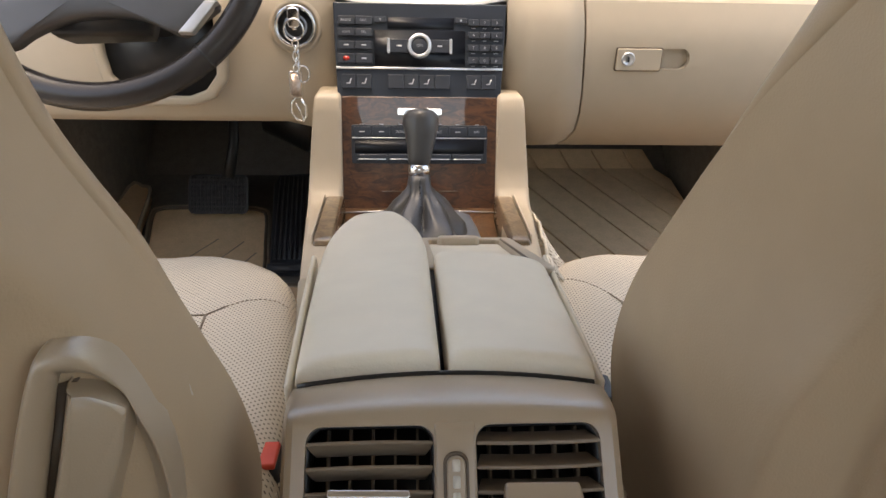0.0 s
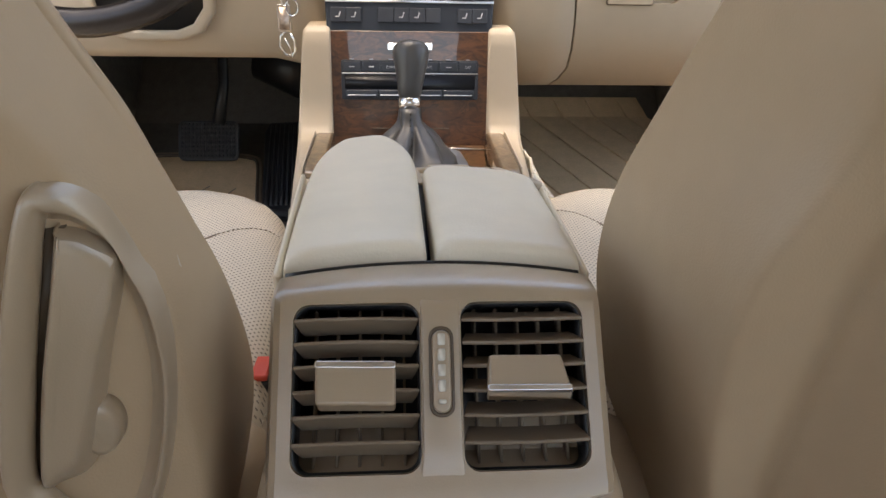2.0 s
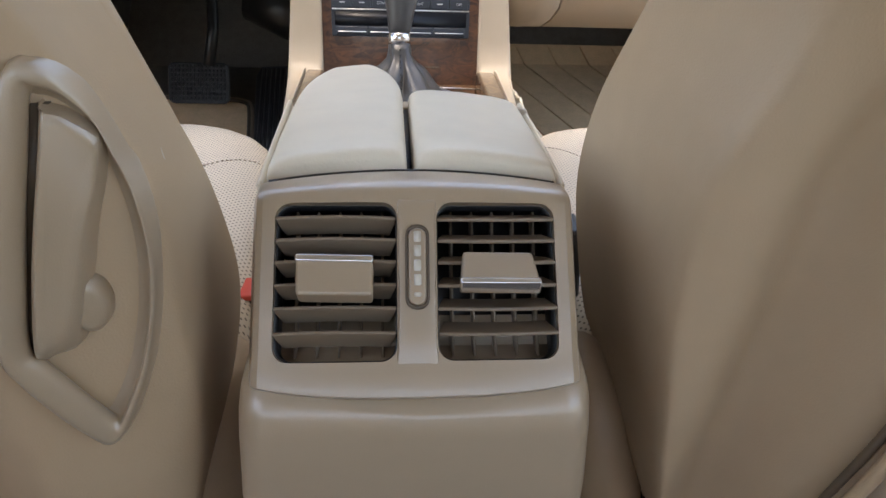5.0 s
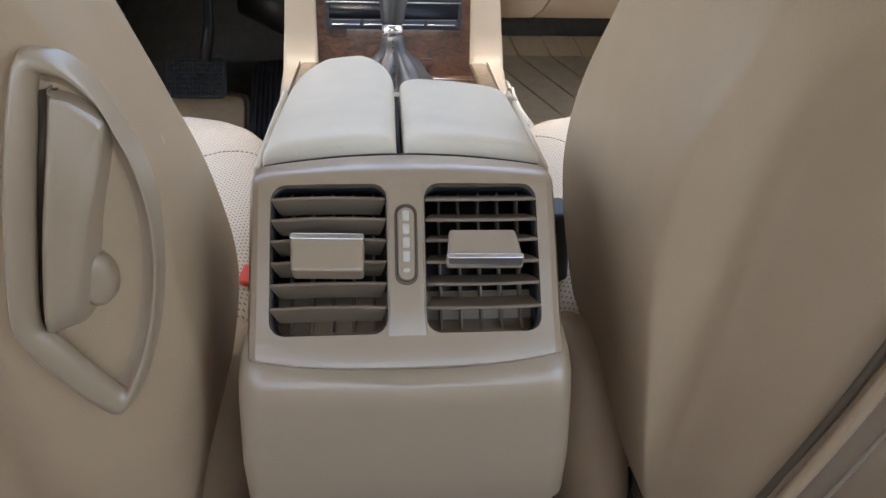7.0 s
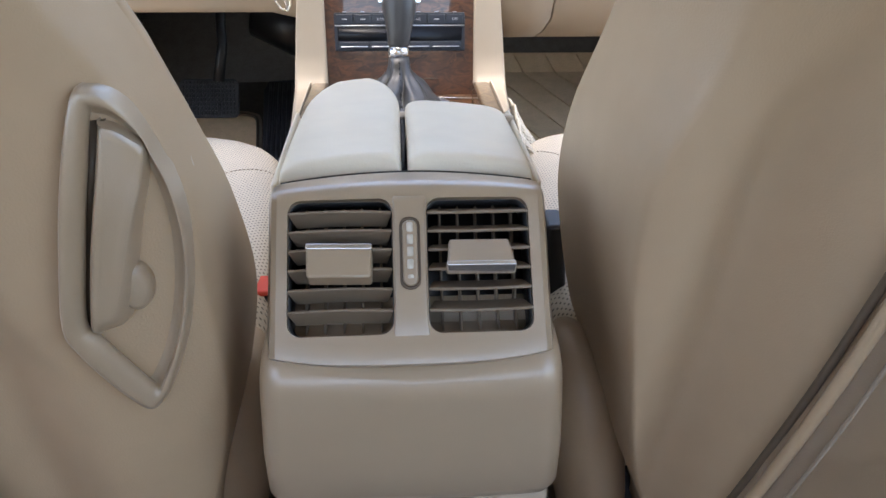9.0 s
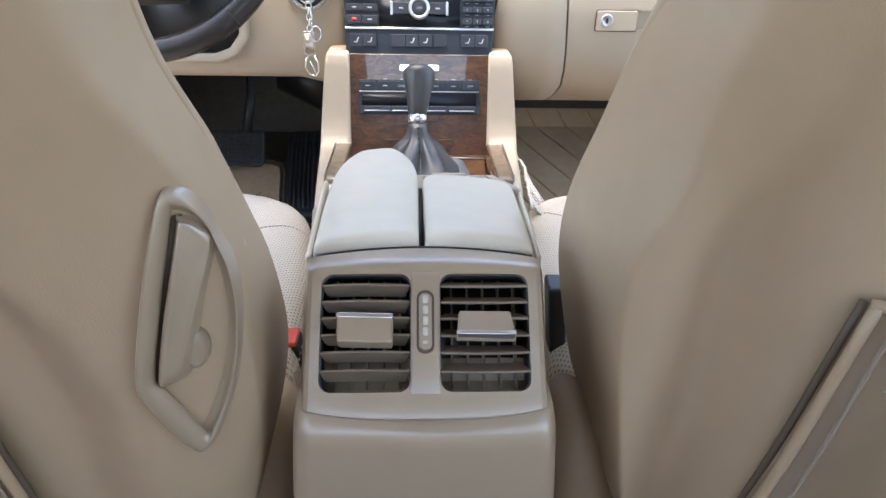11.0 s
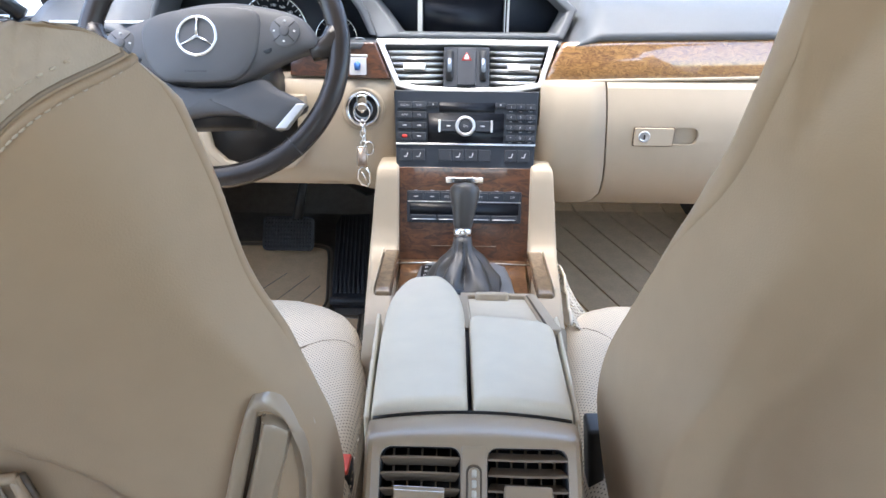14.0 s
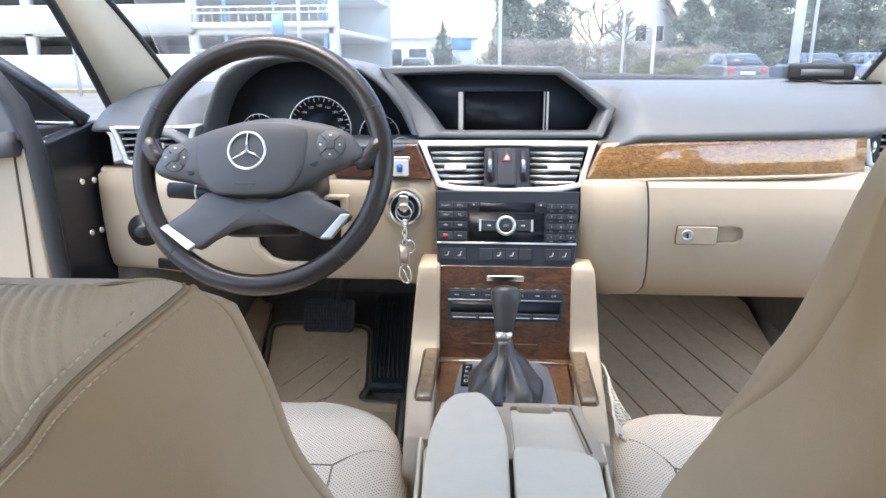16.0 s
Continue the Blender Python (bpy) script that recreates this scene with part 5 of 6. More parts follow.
ring = part("dial", moved(lathe([(0.0168, 0.0), (0.0172, 0.008), (0.0155, 0.0105), (0.0125, 0.011), (0.0115, 0.0085), (0.0115, 0.004)], (0, 0, 0), (0, -1, 0), 40), RM @ Matrix.Translation((kx, 0, kz))), ALU, radio, "silver dial ring")
part("dial_cap", moved(lathe([(0.0114, 0.0), (0.0114, 0.0085), (0.010, 0.0095), (0.002, 0.0097)], (0, 0, 0), (0, -1, 0), 32), RM @ Matrix.Translation((kx, 0, kz))), DARKB, ring)
words("ON", 0.0055, RM @ Matrix.Translation((kx, -0.0098, kz)), PRINT, ring)
for x0, x1, e0, e1 in ((338, 424, 328, 340), (516, 604, 602, 614)):
    key = part("skip_key", plate(rbox(x0, 178, x1, 234, 0.002), -0.005, 0.0, RM), DARKB, radio, bevel=0.0012)
    part("skip_edge", plate(rbox(e0, 174, e1, 238, 0.0015), -0.0055, 0.0, RM), ALU, radio, "silver key edge", bevel=0.0006)
    cx = rc((x0 + x1) / 2, 0)[0]
    part("icon", plate(rounded(cx - 0.0035, cx + 0.0035, kz - 0.0012, kz + 0.0012, 0.0005, 2), -0.0054, -0.004, RM), PRINT, key)
for x0, x1, blank in ((126, 190, 0), (192, 258, 0), (330, 400, 1), (402, 466, 0), (468, 536, 0), (540, 606, 1), (680, 743, 0), (746, 812, 0)):
    key = part("switch", plate(rbox(x0, 326, x1, 386), -0.004, 0.0, RM), DARKB, radio, bevel=0.0012)
    if not blank:
        cx, cz = rc((x0 + x1) / 2, 356)
        part("icon", plate([(cx - 0.0035, cz - 0.0035), (cx + 0.002, cz - 0.0035), (cx + 0.0042, cz + 0.004), (cx + 0.0026, cz + 0.004), (cx + 0.001, cz - 0.0018), (cx - 0.0035, cz - 0.002)], -0.0044, -0.003, RM), PRINT, key, "pale seat sign")
part("chin", slab([RM @ Vector(p) for p in ((-0.115, 0.0005, -0.001), (0.115, 0.0005, -0.001), (0.109, 0.022, -0.012), (-0.109, 0.022, -0.012))], (0, 0.01, -0.002)), DARK, radio, bevel=0.003)

# screen under its hood
H_OUT = [(-0.235, 0.783), (-0.07, 0.787), (0.098, 0.782), (0.15, 0.747), (0.1975, 0.709), (0.172, 0.6585), (0.0, 0.6575), (-0.16, 0.6585), (-0.185, 0.71)]
H_IN = [(-0.205, 0.770), (-0.07, 0.774), (0.093, 0.770), (0.135, 0.742), (0.178, 0.706), (0.157, 0.668), (0.0, 0.668), (-0.118, 0.668), (-0.152, 0.71)]
bm = bmesh.new()
rows = []
for pts, y in ((H_OUT, 0.93), (H_OUT, 0.815), (scaled(H_OUT, 0.985, 0, 0.71), 0.806), (scaled(H_IN, 1.015, 0, 0.715), 0.804), (H_IN, 0.808), (scaled(H_IN, 0.95, -0.01, 0.70), 0.845)):
    rows.append([bm.verts.new((x, y + 0.05 * max(0.0, z - 0.70) * 0 - (0.03 if z < 0.67 and y < 0.85 else 0.0), z)) for x, z in pts])
for a, c in zip(rows, rows[1:]):
    for i in range(len(H_OUT)):
        bm.faces.new((a[i], a[(i + 1) % 9], c[(i + 1) % 9], c[i]))
hood = part("screen_hood", bm, GREY, dash, "grey hood over the display", bevel=0.003)
part("recess", plate(scaled(H_IN, 0.955, -0.01, 0.70), 0.842, 0.85), DARK, hood, "dark display recess")
part("display", plate(rounded(-0.078, 0.066, 0.667, 0.738, 0.002, 2), 0.834, 0.843), GLOSS, hood, "black display glass")
part("display_frame", hoop(rounded(-0.091, 0.079, 0.664, 0.741, 0.003, 2), rounded(-0.079, 0.067, 0.666, 0.7385, 0.002, 2), 0.833, 0.843), BLACK, hood)
for x0, x1 in ((-0.0895, -0.0805), (0.0685, 0.0705), (0.0735, 0.0775)):
    part("strip", box(x0, x1, 0.829, 0.834, 0.664, 0.738), ALU, hood, "silver display edge", bevel=0.001)

# instrument binnacle
ARCH = [(-0.572, 0.668), (-0.560, 0.705), (-0.540, 0.745), (-0.515, 0.772), (-0.485, 0.792), (-0.45, 0.803), (-0.41, 0.808), (-0.37, 0.806), (-0.33, 0.801), (-0.29, 0.794), (-0.255, 0.785), (-0.225, 0.766), (-0.2, 0.742), (-0.178, 0.706), (-0.158, 0.664)]
bm = bmesh.new()
rows = []
for f, y, g in ((1.0, 0.95, 0.0), (1.0, 0.78, 0.0), (0.985, 0.762, 0.0), (0.955, 0.758, 0.0), (0.93, 0.766, 0.0), (0.90, 0.87, 0.0)):
    rows.append([bm.verts.new((-0.365 + (x + 0.365) * f, y + (0.02 if abs(x + 0.365) > 0.17 else 0.0), 0.664 + (z - 0.664) * f)) for x, z in ARCH])
for a, c in zip(rows, rows[1:]):
    for i in range(len(ARCH) - 1):
        bm.faces.new((a[i], a[i + 1], c[i + 1], c[i]))
binnacle = part("binnacle", bm, GREY, dash, "grey hooded instrument binnacle")
inn = [(-0.365 + (x + 0.365) * 0.905, 0.664 + (z - 0.664) * 0.905) for x, z in ARCH]
part("instrument_face", plate(inn + [(-0.19, 0.60), (-0.54, 0.60)], 0.868, 0.875), DARKB, binnacle, "dark instrument face")


def gauge(cx, cz, r, marks, digits, big):
    m = Matrix.Translation((cx, 0.866, cz))
    g = part("gauge", moved(lathe([(r, 0.0), (r, 0.006), (r * 0.96, 0.008), (r * 0.92, 0.005), (r * 0.92, 0.0)], (0, 0, 0), (0, -1, 0), 48), m), CHROME, binnacle, "chrome-ringed dial")
    part("dial_face", moved(lathe([(r * 0.93, 0.0), (r * 0.93, 0.0018)], (0, 0, 0), (0, -1, 0), 40), m), GLOSS, g)
    bm = bmesh.new()
    for k in range(marks):
        t = radians(225 - 270 * k / (marks - 1))
        d = Vector((math.cos(t), 0, math.sin(t)))
        n2 = Vector((-math.sin(t), 0, math.cos(t))) * (0.0007 if big else 0.0005)
        ln = 0.80 if k % 2 == 0 else 0.85
        a, c = d * r * ln, d * r * 0.91
        slab([m @ (a - n2 + Vector((0, -0.0022, 0))), m @ (a + n2 + Vector((0, -0.0022, 0))), m @ (c + n2 + Vector((0, -0.0022, 0))), m @ (c - n2 + Vector((0, -0.0022, 0)))], (0, 0.0006, 0), bm)
    part("scale", bm, WHITE, g)
    for k, text in enumerate(digits):
        t = radians(225 - 270 * k / (len(digits) - 1))
        words(text, 0.0075, m @ Matrix.Translation((math.cos(t) * r * 0.68, -0.0024, math.sin(t) * r * 0.68)), WHITE, g)
    t = radians(222)
    part("needle", slab([m @ Vector((math.cos(t) * r * 0.8, -0.004, math.sin(t) * r * 0.8)), m @ Vector((0.002, -0.004, 0)), m @ Vector((0, -0.004, 0.002))], (0, 0.0008, 0)), REDP, g, "red needle")
    return g


gauge(-0.362, 0.668, 0.0635, 27, [str(v) for v in range(20, 261, 20)], True)
gauge(-0.483, 0.66, 0.037, 13, [], False)
gauge(-0.245, 0.655, 0.040, 13, [], False)
part("clock_ring", moved(lathe([(0.021, 0.0), (0.021, 0.006), (0.019, 0.007), (0.0185, 0.0)], (0, 0, 0), (0, -1, 0), 32), Matrix.Translation((-0.192, 0.80, 0.638))), CHROME, binnacle, "chrome ring of a small dial")
part("clock_face", moved(lathe([(0.0185, 0.0), (0.0185, 0.003)], (0, 0, 0), (0, -1, 0), 24), Matrix.Translation((-0.192, 0.80, 0.638))), GLOSS, binnacle)

# outer vents
def side_vent(sx):
    cx = -0.636 if sx < 0 else 0.668
    m = Matrix.Translation((cx, 0.742, 0.649)) @ Matrix.Rotation(radians(-6 * sx), 4, "Z")
    o = [(-0.079, 0.034), (0.079, 0.034), (0.074, 0.022), (0.060, -0.032), (0.048, -0.036), (-0.048, -0.036), (-0.060, -0.032), (-0.074, 0.022)]
    v = part("side_vent", hoop(o, scaled(o, 0.84, 0, 0.003), -0.006, 0.05, m), ALU, dash, "silver-framed outer vent", bevel=0.002)
    part("vent_back", plate(scaled(o, 0.86, 0, 0.003), 0.016, 0.05, m), BLACK, v)
    for k in range(5):
        z = 0.023 - 0.0115 * k
        w = lerp(z, [-0.031, 0.032], [0.048, 0.064])
        part("louvre", moved(box(-w, w, -0.002, 0.012, z - 0.0013, z + 0.0013), m), ALU, v, "thin silver louvre")
    part("slider", plate(rounded(-0.016, 0.016, -0.006, 0.004, 0.002, 2), -0.005, 0.004, m), ALU, v, "silver slider", bevel=0.001)
    block = part("wheel_block", plate(rounded(-sx * 0.053 - 0.010, -sx * 0.053 + 0.010, -0.026, 0.029, 0.003, 2), -0.004, 0.012, m), DARK, v, "dark block with a thumb wheel", bevel=0.001)
    part("thumb_wheel", moved(lathe([(0.014, -0.003), (0.015, -0.0015), (0.015, 0.0015), (0.014, 0.003)], (0, 0, 0), (1, 0, 0), 24), m @ Matrix.Translation((-sx * 0.053, 0.006, 0.0))), CHROME, block, "chrome thumb wheel")


side_vent(-1)
side_vent(1)
part("side_grille", slab([(0.64, 0.98, 0.747), (0.74, 0.98, 0.745), (0.75, 1.01, 0.748), (0.63, 1.01, 0.75)], (0, 0, 0.003)), BLACK, dash, "black demister grille")

# ignition switch with keys
ign = part("ignition", lathe([(0.030, -0.01), (0.030, 0.004), (0.0285, 0.0065), (0.025, 0.0065), (0.0235, 0.002), (0.0235, -0.006)], (-0.1755, 0.6955, 0.546), (0, -1, 0.05), 40), CHROME, dash, "chrome-ringed ignition switch")
part("socket", lathe([(0.0235, -0.01), (0.0235, 0.0), (0.013, 0.001)], (-0.1755, 0.6955, 0.546), (0, -1, 0.05), 32), BLACK, ign)
part("inner_ring", lathe([(0.0165, -0.002), (0.0165, 0.003), (0.015, 0.0038), (0.0138, 0.003), (0.0138, -0.002)], (-0.1755, 0.6955, 0.546), (0, -1, 0.05), 32), STEELB, ign, "grey inner ring")
part("collar", lathe([(0.037, -0.01), (0.037, 0.0015), (0.032, 0.003), (0.0302, 0.001), (0.0302, -0.012)], (-0.1755, 0.6965, 0.546), (0, -1, 0.05), 40), CREAM, ign)
keys = thing("key_ring", "silver key with a chain, tag and snap hook in the ignition", "keys", at=(-0.175, 0.68, 0.54))
KY = 0.672


def link(cx, cz, rx, rz, r, y=KY, turn=0.0):
    return [(cx + rx * math.cos(t) * math.cos(turn), y + rx * math.cos(t) * math.sin(turn), cz + rz * math.sin(t)) for t in [2 * math.pi * k / 20 for k in range(20)]]


part("key_head", plate(rounded(-0.184, -0.167, 0.545, 0.572, 0.005, 4), 0.676, 0.684), CHROME, keys, "silver key head", bevel=0.002)
part("key_blade", box(-0.1785, -0.1725, 0.682, 0.70, 0.542, 0.552), CHROME, keys)
part("split_ring", tube(link(-0.175, 0.543, 0.0135, 0.0145, 0.001), 0.0014, 8, True), CHROME, keys)
for k in range(5):
    part("chain_link", tube(link(-0.174 + 0.0015 * (k % 2), 0.525 - 0.0085 * k, 0.0042, 0.0062, 0.001, turn=radians(70 if k % 2 else 15)), 0.0014, 6, True), CHROME, keys)
part("small_ring", tube(link(-0.165, 0.483, 0.0085, 0.0115, 0.001, turn=0.4), 0.0013, 6, True), CHROME, keys)
tag = part("tag", plate(rounded(-0.1855, -0.167, 0.450, 0.487, 0.0025, 3), KY - 0.002, KY + 0.002), CHROME, keys, "stamped metal tag", bevel=0.0008)
part("tag_panel", plate(rounded(-0.183, -0.1695, 0.4535, 0.4835, 0.001, 2), KY - 0.0028, KY - 0.001), BRONZE, tag)
part("snap_hook", tube([(-0.176, KY, 0.452), (-0.183, KY, 0.444), (-0.185, KY, 0.430), (-0.178, KY, 0.419), (-0.169, KY, 0.416), (-0.164, KY, 0.424), (-0.164, KY, 0.438), (-0.170, KY, 0.449)], 0.0019, 8), CHROME, keys)
part("hook_bar", tube([(-0.178, KY, 0.442), (-0.172, KY, 0.43), (-0.168, KY, 0.418)], 0.0013, 6), CHROME, keys)

card = thing("tag_card", "small white card with a blue mark on the wood trim", "tag", at=(-0.183, 0.70, 0.605))
part("card", plate(rounded(-0.196, -0.168, 0.603, 0.631, 0.002, 2), 0.690, 0.698), WHITE, card, bevel=0.001)
part("mark", plate([(-0.187, 0.611), (-0.178, 0.611), (-0.177, 0.622), (-0.182, 0.626), (-0.188, 0.622)], 0.6885, 0.691), BLUE, card, "blue printed mark")
part("clip", box(-0.198, -0.166, 0.692, 0.70, 0.631, 0.636), ALU, card, bevel=0.001)

# ---- steering wheel ----
wheel = thing("steering_wheel", "dark leather four-spoke steering wheel with silver clips", "steering wheel", at=(-0.362, 0.525, 0.652))
WM = Matrix.Translation((-0.362, 0.522, 0.650)) @ Matrix.Rotation(-math.atan(0.4), 4, "X")


def wl(px, py):
    return ((px - 466) / 1174, (288 - py) / 1174)


def wslab(pts, d0, d1, m=None):
    """A plate on the wheel, from d0 to d1 towards the driver."""
    return slab([WM @ Vector((*wl(px, py)[:1], -d0, wl(px, py)[1])) for px, py in pts], WM.to_3x3() @ Vector((0, d0 - d1, 0)))


def wdome(pts, rows, mid=None):
    """A cushion shape on the wheel: rows of (shrink, height)."""
    cx, cy = mid or (sum(p[0] for p in pts) / len(pts), sum(p[1] for p in pts) / len(pts))
    rings = []
    for f, d in rows:
        rings.append([WM @ Vector((wl(cx + (px - cx) * f, 0)[0], -d, wl(0, cy + (py - cy) * f)[1])) for px, py in pts])
    return loft(rings)


part("rim", tube([WM @ Vector((0.1795 * math.cos(2 * math.pi * k / 96), 0, 0.1795 * math.sin(2 * math.pi * k / 96))) for k in range(96)], 0.0158, 18, True), WHEEL, wheel, "worn dark leather rim")
for deg in (26, 154, 228, 312):
    t = radians(deg)
    c = Vector((0.1795 * math.cos(t), 0, 0.1795 * math.sin(t)))
    e = Vector((math.cos(t), 0, math.sin(t)))
    part("rim_seam", tube([WM @ (c + 0.0157 * (math.cos(a) * e + math.sin(a) * Vector((0, -1, 0)))) for a in [2 * math.pi * k / 20 for k in range(20)]], 0.0009, 6, True), BLACK, wheel)
cover = finer([(286, 296), (306, 270), (346, 249), (398, 231), (450, 218), (505, 214), (560, 221), (606, 232), (630, 250), (646, 281), (616, 294), (580, 310), (548, 328), (522, 343), (482, 349), (400, 348), (376, 336), (345, 325), (302, 318), (287, 310)], 3)
part("switch_wing", wdome(cover, ((1.0, -0.006), (1.0, 0.010), (0.985, 0.0165), (0.95, 0.0205), (0.85, 0.0235), (0.6, 0.027), (0.2, 0.029))), PAD, wheel, "grey switch wings beside the airbag")
shield = finer([(400, 347), (378, 328), (364, 295), (362, 262), (380, 243), (420, 232), (470, 226), (520, 227), (550, 238), (552, 285), (536, 325), (512, 344), (470, 349), (430, 349)], 3)
part("airbag_pad", wdome(shield, ((1.0, 0.018), (1.0, 0.0265), (0.985, 0.0285), (0.93, 0.030), (0.7, 0.0325), (0.35, 0.0345), (0.06, 0.035))), PAD, wheel, "grey airbag cover")
lower = finer([(376, 343), (420, 352), (470, 354), (520, 350), (556, 337), (578, 352), (626, 377), (606, 399), (582, 420), (548, 406), (527, 399), (500, 396), (471, 397), (440, 402), (415, 411), (390, 424), (365, 440), (336, 424), (305, 405), (345, 372)], 3)
part("lower_spokes", wdome(lower, ((1.0, -0.006), (1.0, 0.007), (0.985, 0.0115), (0.95, 0.0145), (0.8, 0.017), (0.4, 0.019), (0.1, 0.0195)), (462, 372)), PAD, wheel, "grey moulded pair of lower spokes")
for pts in ([(300, 406), (313, 399), (366, 434), (352, 444)], [(611, 378), (628, 378), (596, 420), (577, 420)]):
    part("clip", wslab(pts, 0.004, 0.0165), ALU, wheel, "silver spoke clip", bevel=0.002)
for sx in (-1, 1):
    part("rim_root", tube([WM @ Vector((sx * 0.140, -0.004, -0.004)), WM @ Vector((sx * 0.158, -0.002, 0.004)), WM @ Vector((sx * 0.170, 0, 0.018)), WM @ Vector((sx * 0.176, 0, 0.040))], [0.012, 0.0155, 0.0165, 0.0145], 14), WHEEL, wheel)
bx, bz = wl(454, 277)
ring = part("emblem", tube([WM @ Vector((bx + 0.0265 * math.cos(2 * math.pi * k / 40), -0.0345, bz + 0.0265 * math.sin(2 * math.pi * k / 40))) for k in range(40)], 0.0024, 8, True), CHROME, wheel, "chrome round emblem")
for deg in (90, 210, 330):
    t = radians(deg)
    d = Vector((math.cos(t), 0, math.sin(t)))
    n2 = Vector((-math.sin(t), 0, math.cos(t)))
    c = Vector((bx, -0.0352, bz))
    part("emblem_bar", loft([[WM @ (c + n2 * 0.0042), WM @ (c + Vector((0, -0.003, 0))), WM @ (c - n2 * 0.0042)], [WM @ (c + d * 0.026 + n2 * 0.0006), WM @ (c + d * 0.026 + Vector((0, -0.001, 0))), WM @ (c + d * 0.026 - n2 * 0.0006)]]), CHROME, ring)
words("AIRBAG", 0.0085, WM @ Matrix.Translation((bx - 0.001, -0.0322, wl(0, 331)[1])), BLACK, wheel)
for px, py, r, sp, sr in ((326, 287, 0.0205, (354, 310), 0.0068), (592, 264, 0.0212, (564, 292), 0.0075)):
    x, z = wl(px, py)
    m = WM @ Matrix.Translation((x, -0.0232, z))
    disc = part("button_disc", moved(lathe([(r, -0.004), (r, 0.002), (r * 0.94, 0.0032), (r * 0.2, 0.0036)], (0, 0, 0), (0, -1, 0), 40), m), BUTTON, wheel, "grey round button cluster", bevel=0.0)
    part("hub", moved(lathe([(r * 0.33, 0.0), (r * 0.33, 0.0052), (r * 0.28, 0.0058)], (0, 0, 0), (0, -1, 0), 24), m), PAD, disc)
    for k in range(4):
        t = radians(90 * k)
        part("icon", plate(rounded(math.cos(t) * r * 0.66 - 0.0016, math.cos(t) * r * 0.66 + 0.0016, math.sin(t) * r * 0.66 - 0.0012, math.sin(t) * r * 0.66 + 0.0012, 0.0006, 2), -0.0042, -0.003, m), WHITE, disc)
        t = radians(45 + 90 * k)
        part("groove", tube([m @ Vector((math.cos(t) * r * 0.38, -0.0036, math.sin(t) * r * 0.38)), m @ Vector((math.cos(t) * r * 0.95, -0.0034, math.sin(t) * r * 0.95))], 0.0006, 5), BLACK, disc)
    x, z = wl(*sp)
    part("small_button", moved(lathe([(sr, -0.004), (sr, 0.003), (sr * 0.85, 0.004)], (0, 0, 0), (0, -1, 0), 24), WM @ Matrix.Translation((x, -0.0215, z))), DARKB, wheel)
part("lower_cover", wdome([(400, 355), (530, 355), (520, 405), (410, 410)], ((1.0, -0.06), (1.1, -0.03), (1.1, -0.006))), BLACK, wheel)
stalk = thing("column_stalk", "black column stalk behind the steering wheel", "stalk", at=(-0.45, 0.62, 0.6))
part("arm", tube([WM @ Vector((-0.04, 0.05, -0.035)), WM @ Vector((-0.10, 0.045, -0.036)), WM @ Vector((-0.158, 0.04, -0.034))], [0.011, 0.013, 0.012], 14), BLACK, stalk)
part("end_ring", tube([WM @ Vector((-0.112, 0.044, -0.036)), WM @ Vector((-0.115, 0.044, -0.036))], 0.0138, 14), WHITE, stalk)
stalk = thing("column_stalk", "black cruise stalk behind the steering wheel", "stalk", at=(-0.47, 0.62, 0.67))
part("arm", tube([WM @ Vector((-0.06, 0.05, 0.03)), WM @ Vector((-0.10, 0.05, 0.036)), WM @ Vector((-0.128, 0.05, 0.04))], [0.007, 0.009, 0.008], 12), BLACK, stalk)

# ---- open driver's door ----
door = thing("car_door", "open driver's door, cream inside with black painted edge", "door", at=(-1.2, 0.72, 0.1))
part("shut_face", slab([(-0.752, 0.81, 0.02), (-0.775, 0.655, 0.02), (-0.785, 0.655, 0.665), (-0.772, 0.78, 0.69), (-0.760, 0.815, 0.66)], (-0.03, 0.0, 0)), PAINT, door, "glossy black painted hinge edge", bevel=0.008)
part("skin", slab([(-0.765, 0.80, 0.0), (-1.75, 0.83, 0.0), (-1.75, 0.83, 0.62), (-0.775, 0.80, 0.69)], (0, 0.03, 0)), PAINT, door, "black painted outer skin", bevel=0.01)
part("core", slab([(-0.795, 0.668, 0.02), (-1.72, 0.70, 0.02), (-1.72, 0.70, 0.62), (-0.795, 0.668, 0.66)], (0, 0.12, 0)), PAINT, door)
seal = part("weather_strip", tube([(-0.79, 0.652, 0.05), (-0.792, 0.650, 0.3), (-0.795, 0.648, 0.55), (-0.80, 0.646, 0.66), (-0.815, 0.646, 0.725), (-0.85, 0.648, 0.775), (-0.92, 0.652, 0.82)], [0.014, 0.014, 0.015, 0.016, 0.014, 0.012, 0.012], 12), RUBBER, door, "thick black rubber weather strip")
trim = part("trim_panel", slab([(-0.812, 0.652, 0.05), (-1.70, 0.68, 0.05), (-1.70, 0.68, 0.60), (-0.93, 0.655, 0.635), (-0.835, 0.65, 0.655), (-0.818, 0.65, 0.64)], (0, 0.02, 0)), CREAM, door, "cream trim panel", bevel=0.008)
part("upper_roll", tube([(-0.83, 0.640, 0.662), (-0.92, 0.632, 0.655), (-1.2, 0.64, 0.64), (-1.7, 0.66, 0.61)], 0.022, 14), GREY, trim, "grey padded upper roll")
part("mirror_cover", slab([(-0.822, 0.648, 0.665), (-0.93, 0.65, 0.665), (-0.93, 0.652, 0.79), (-0.895, 0.651, 0.775), (-0.85, 0.65, 0.735)], (0, 0.02, 0)), GREY, trim, "grey mirror triangle", bevel=0.006)
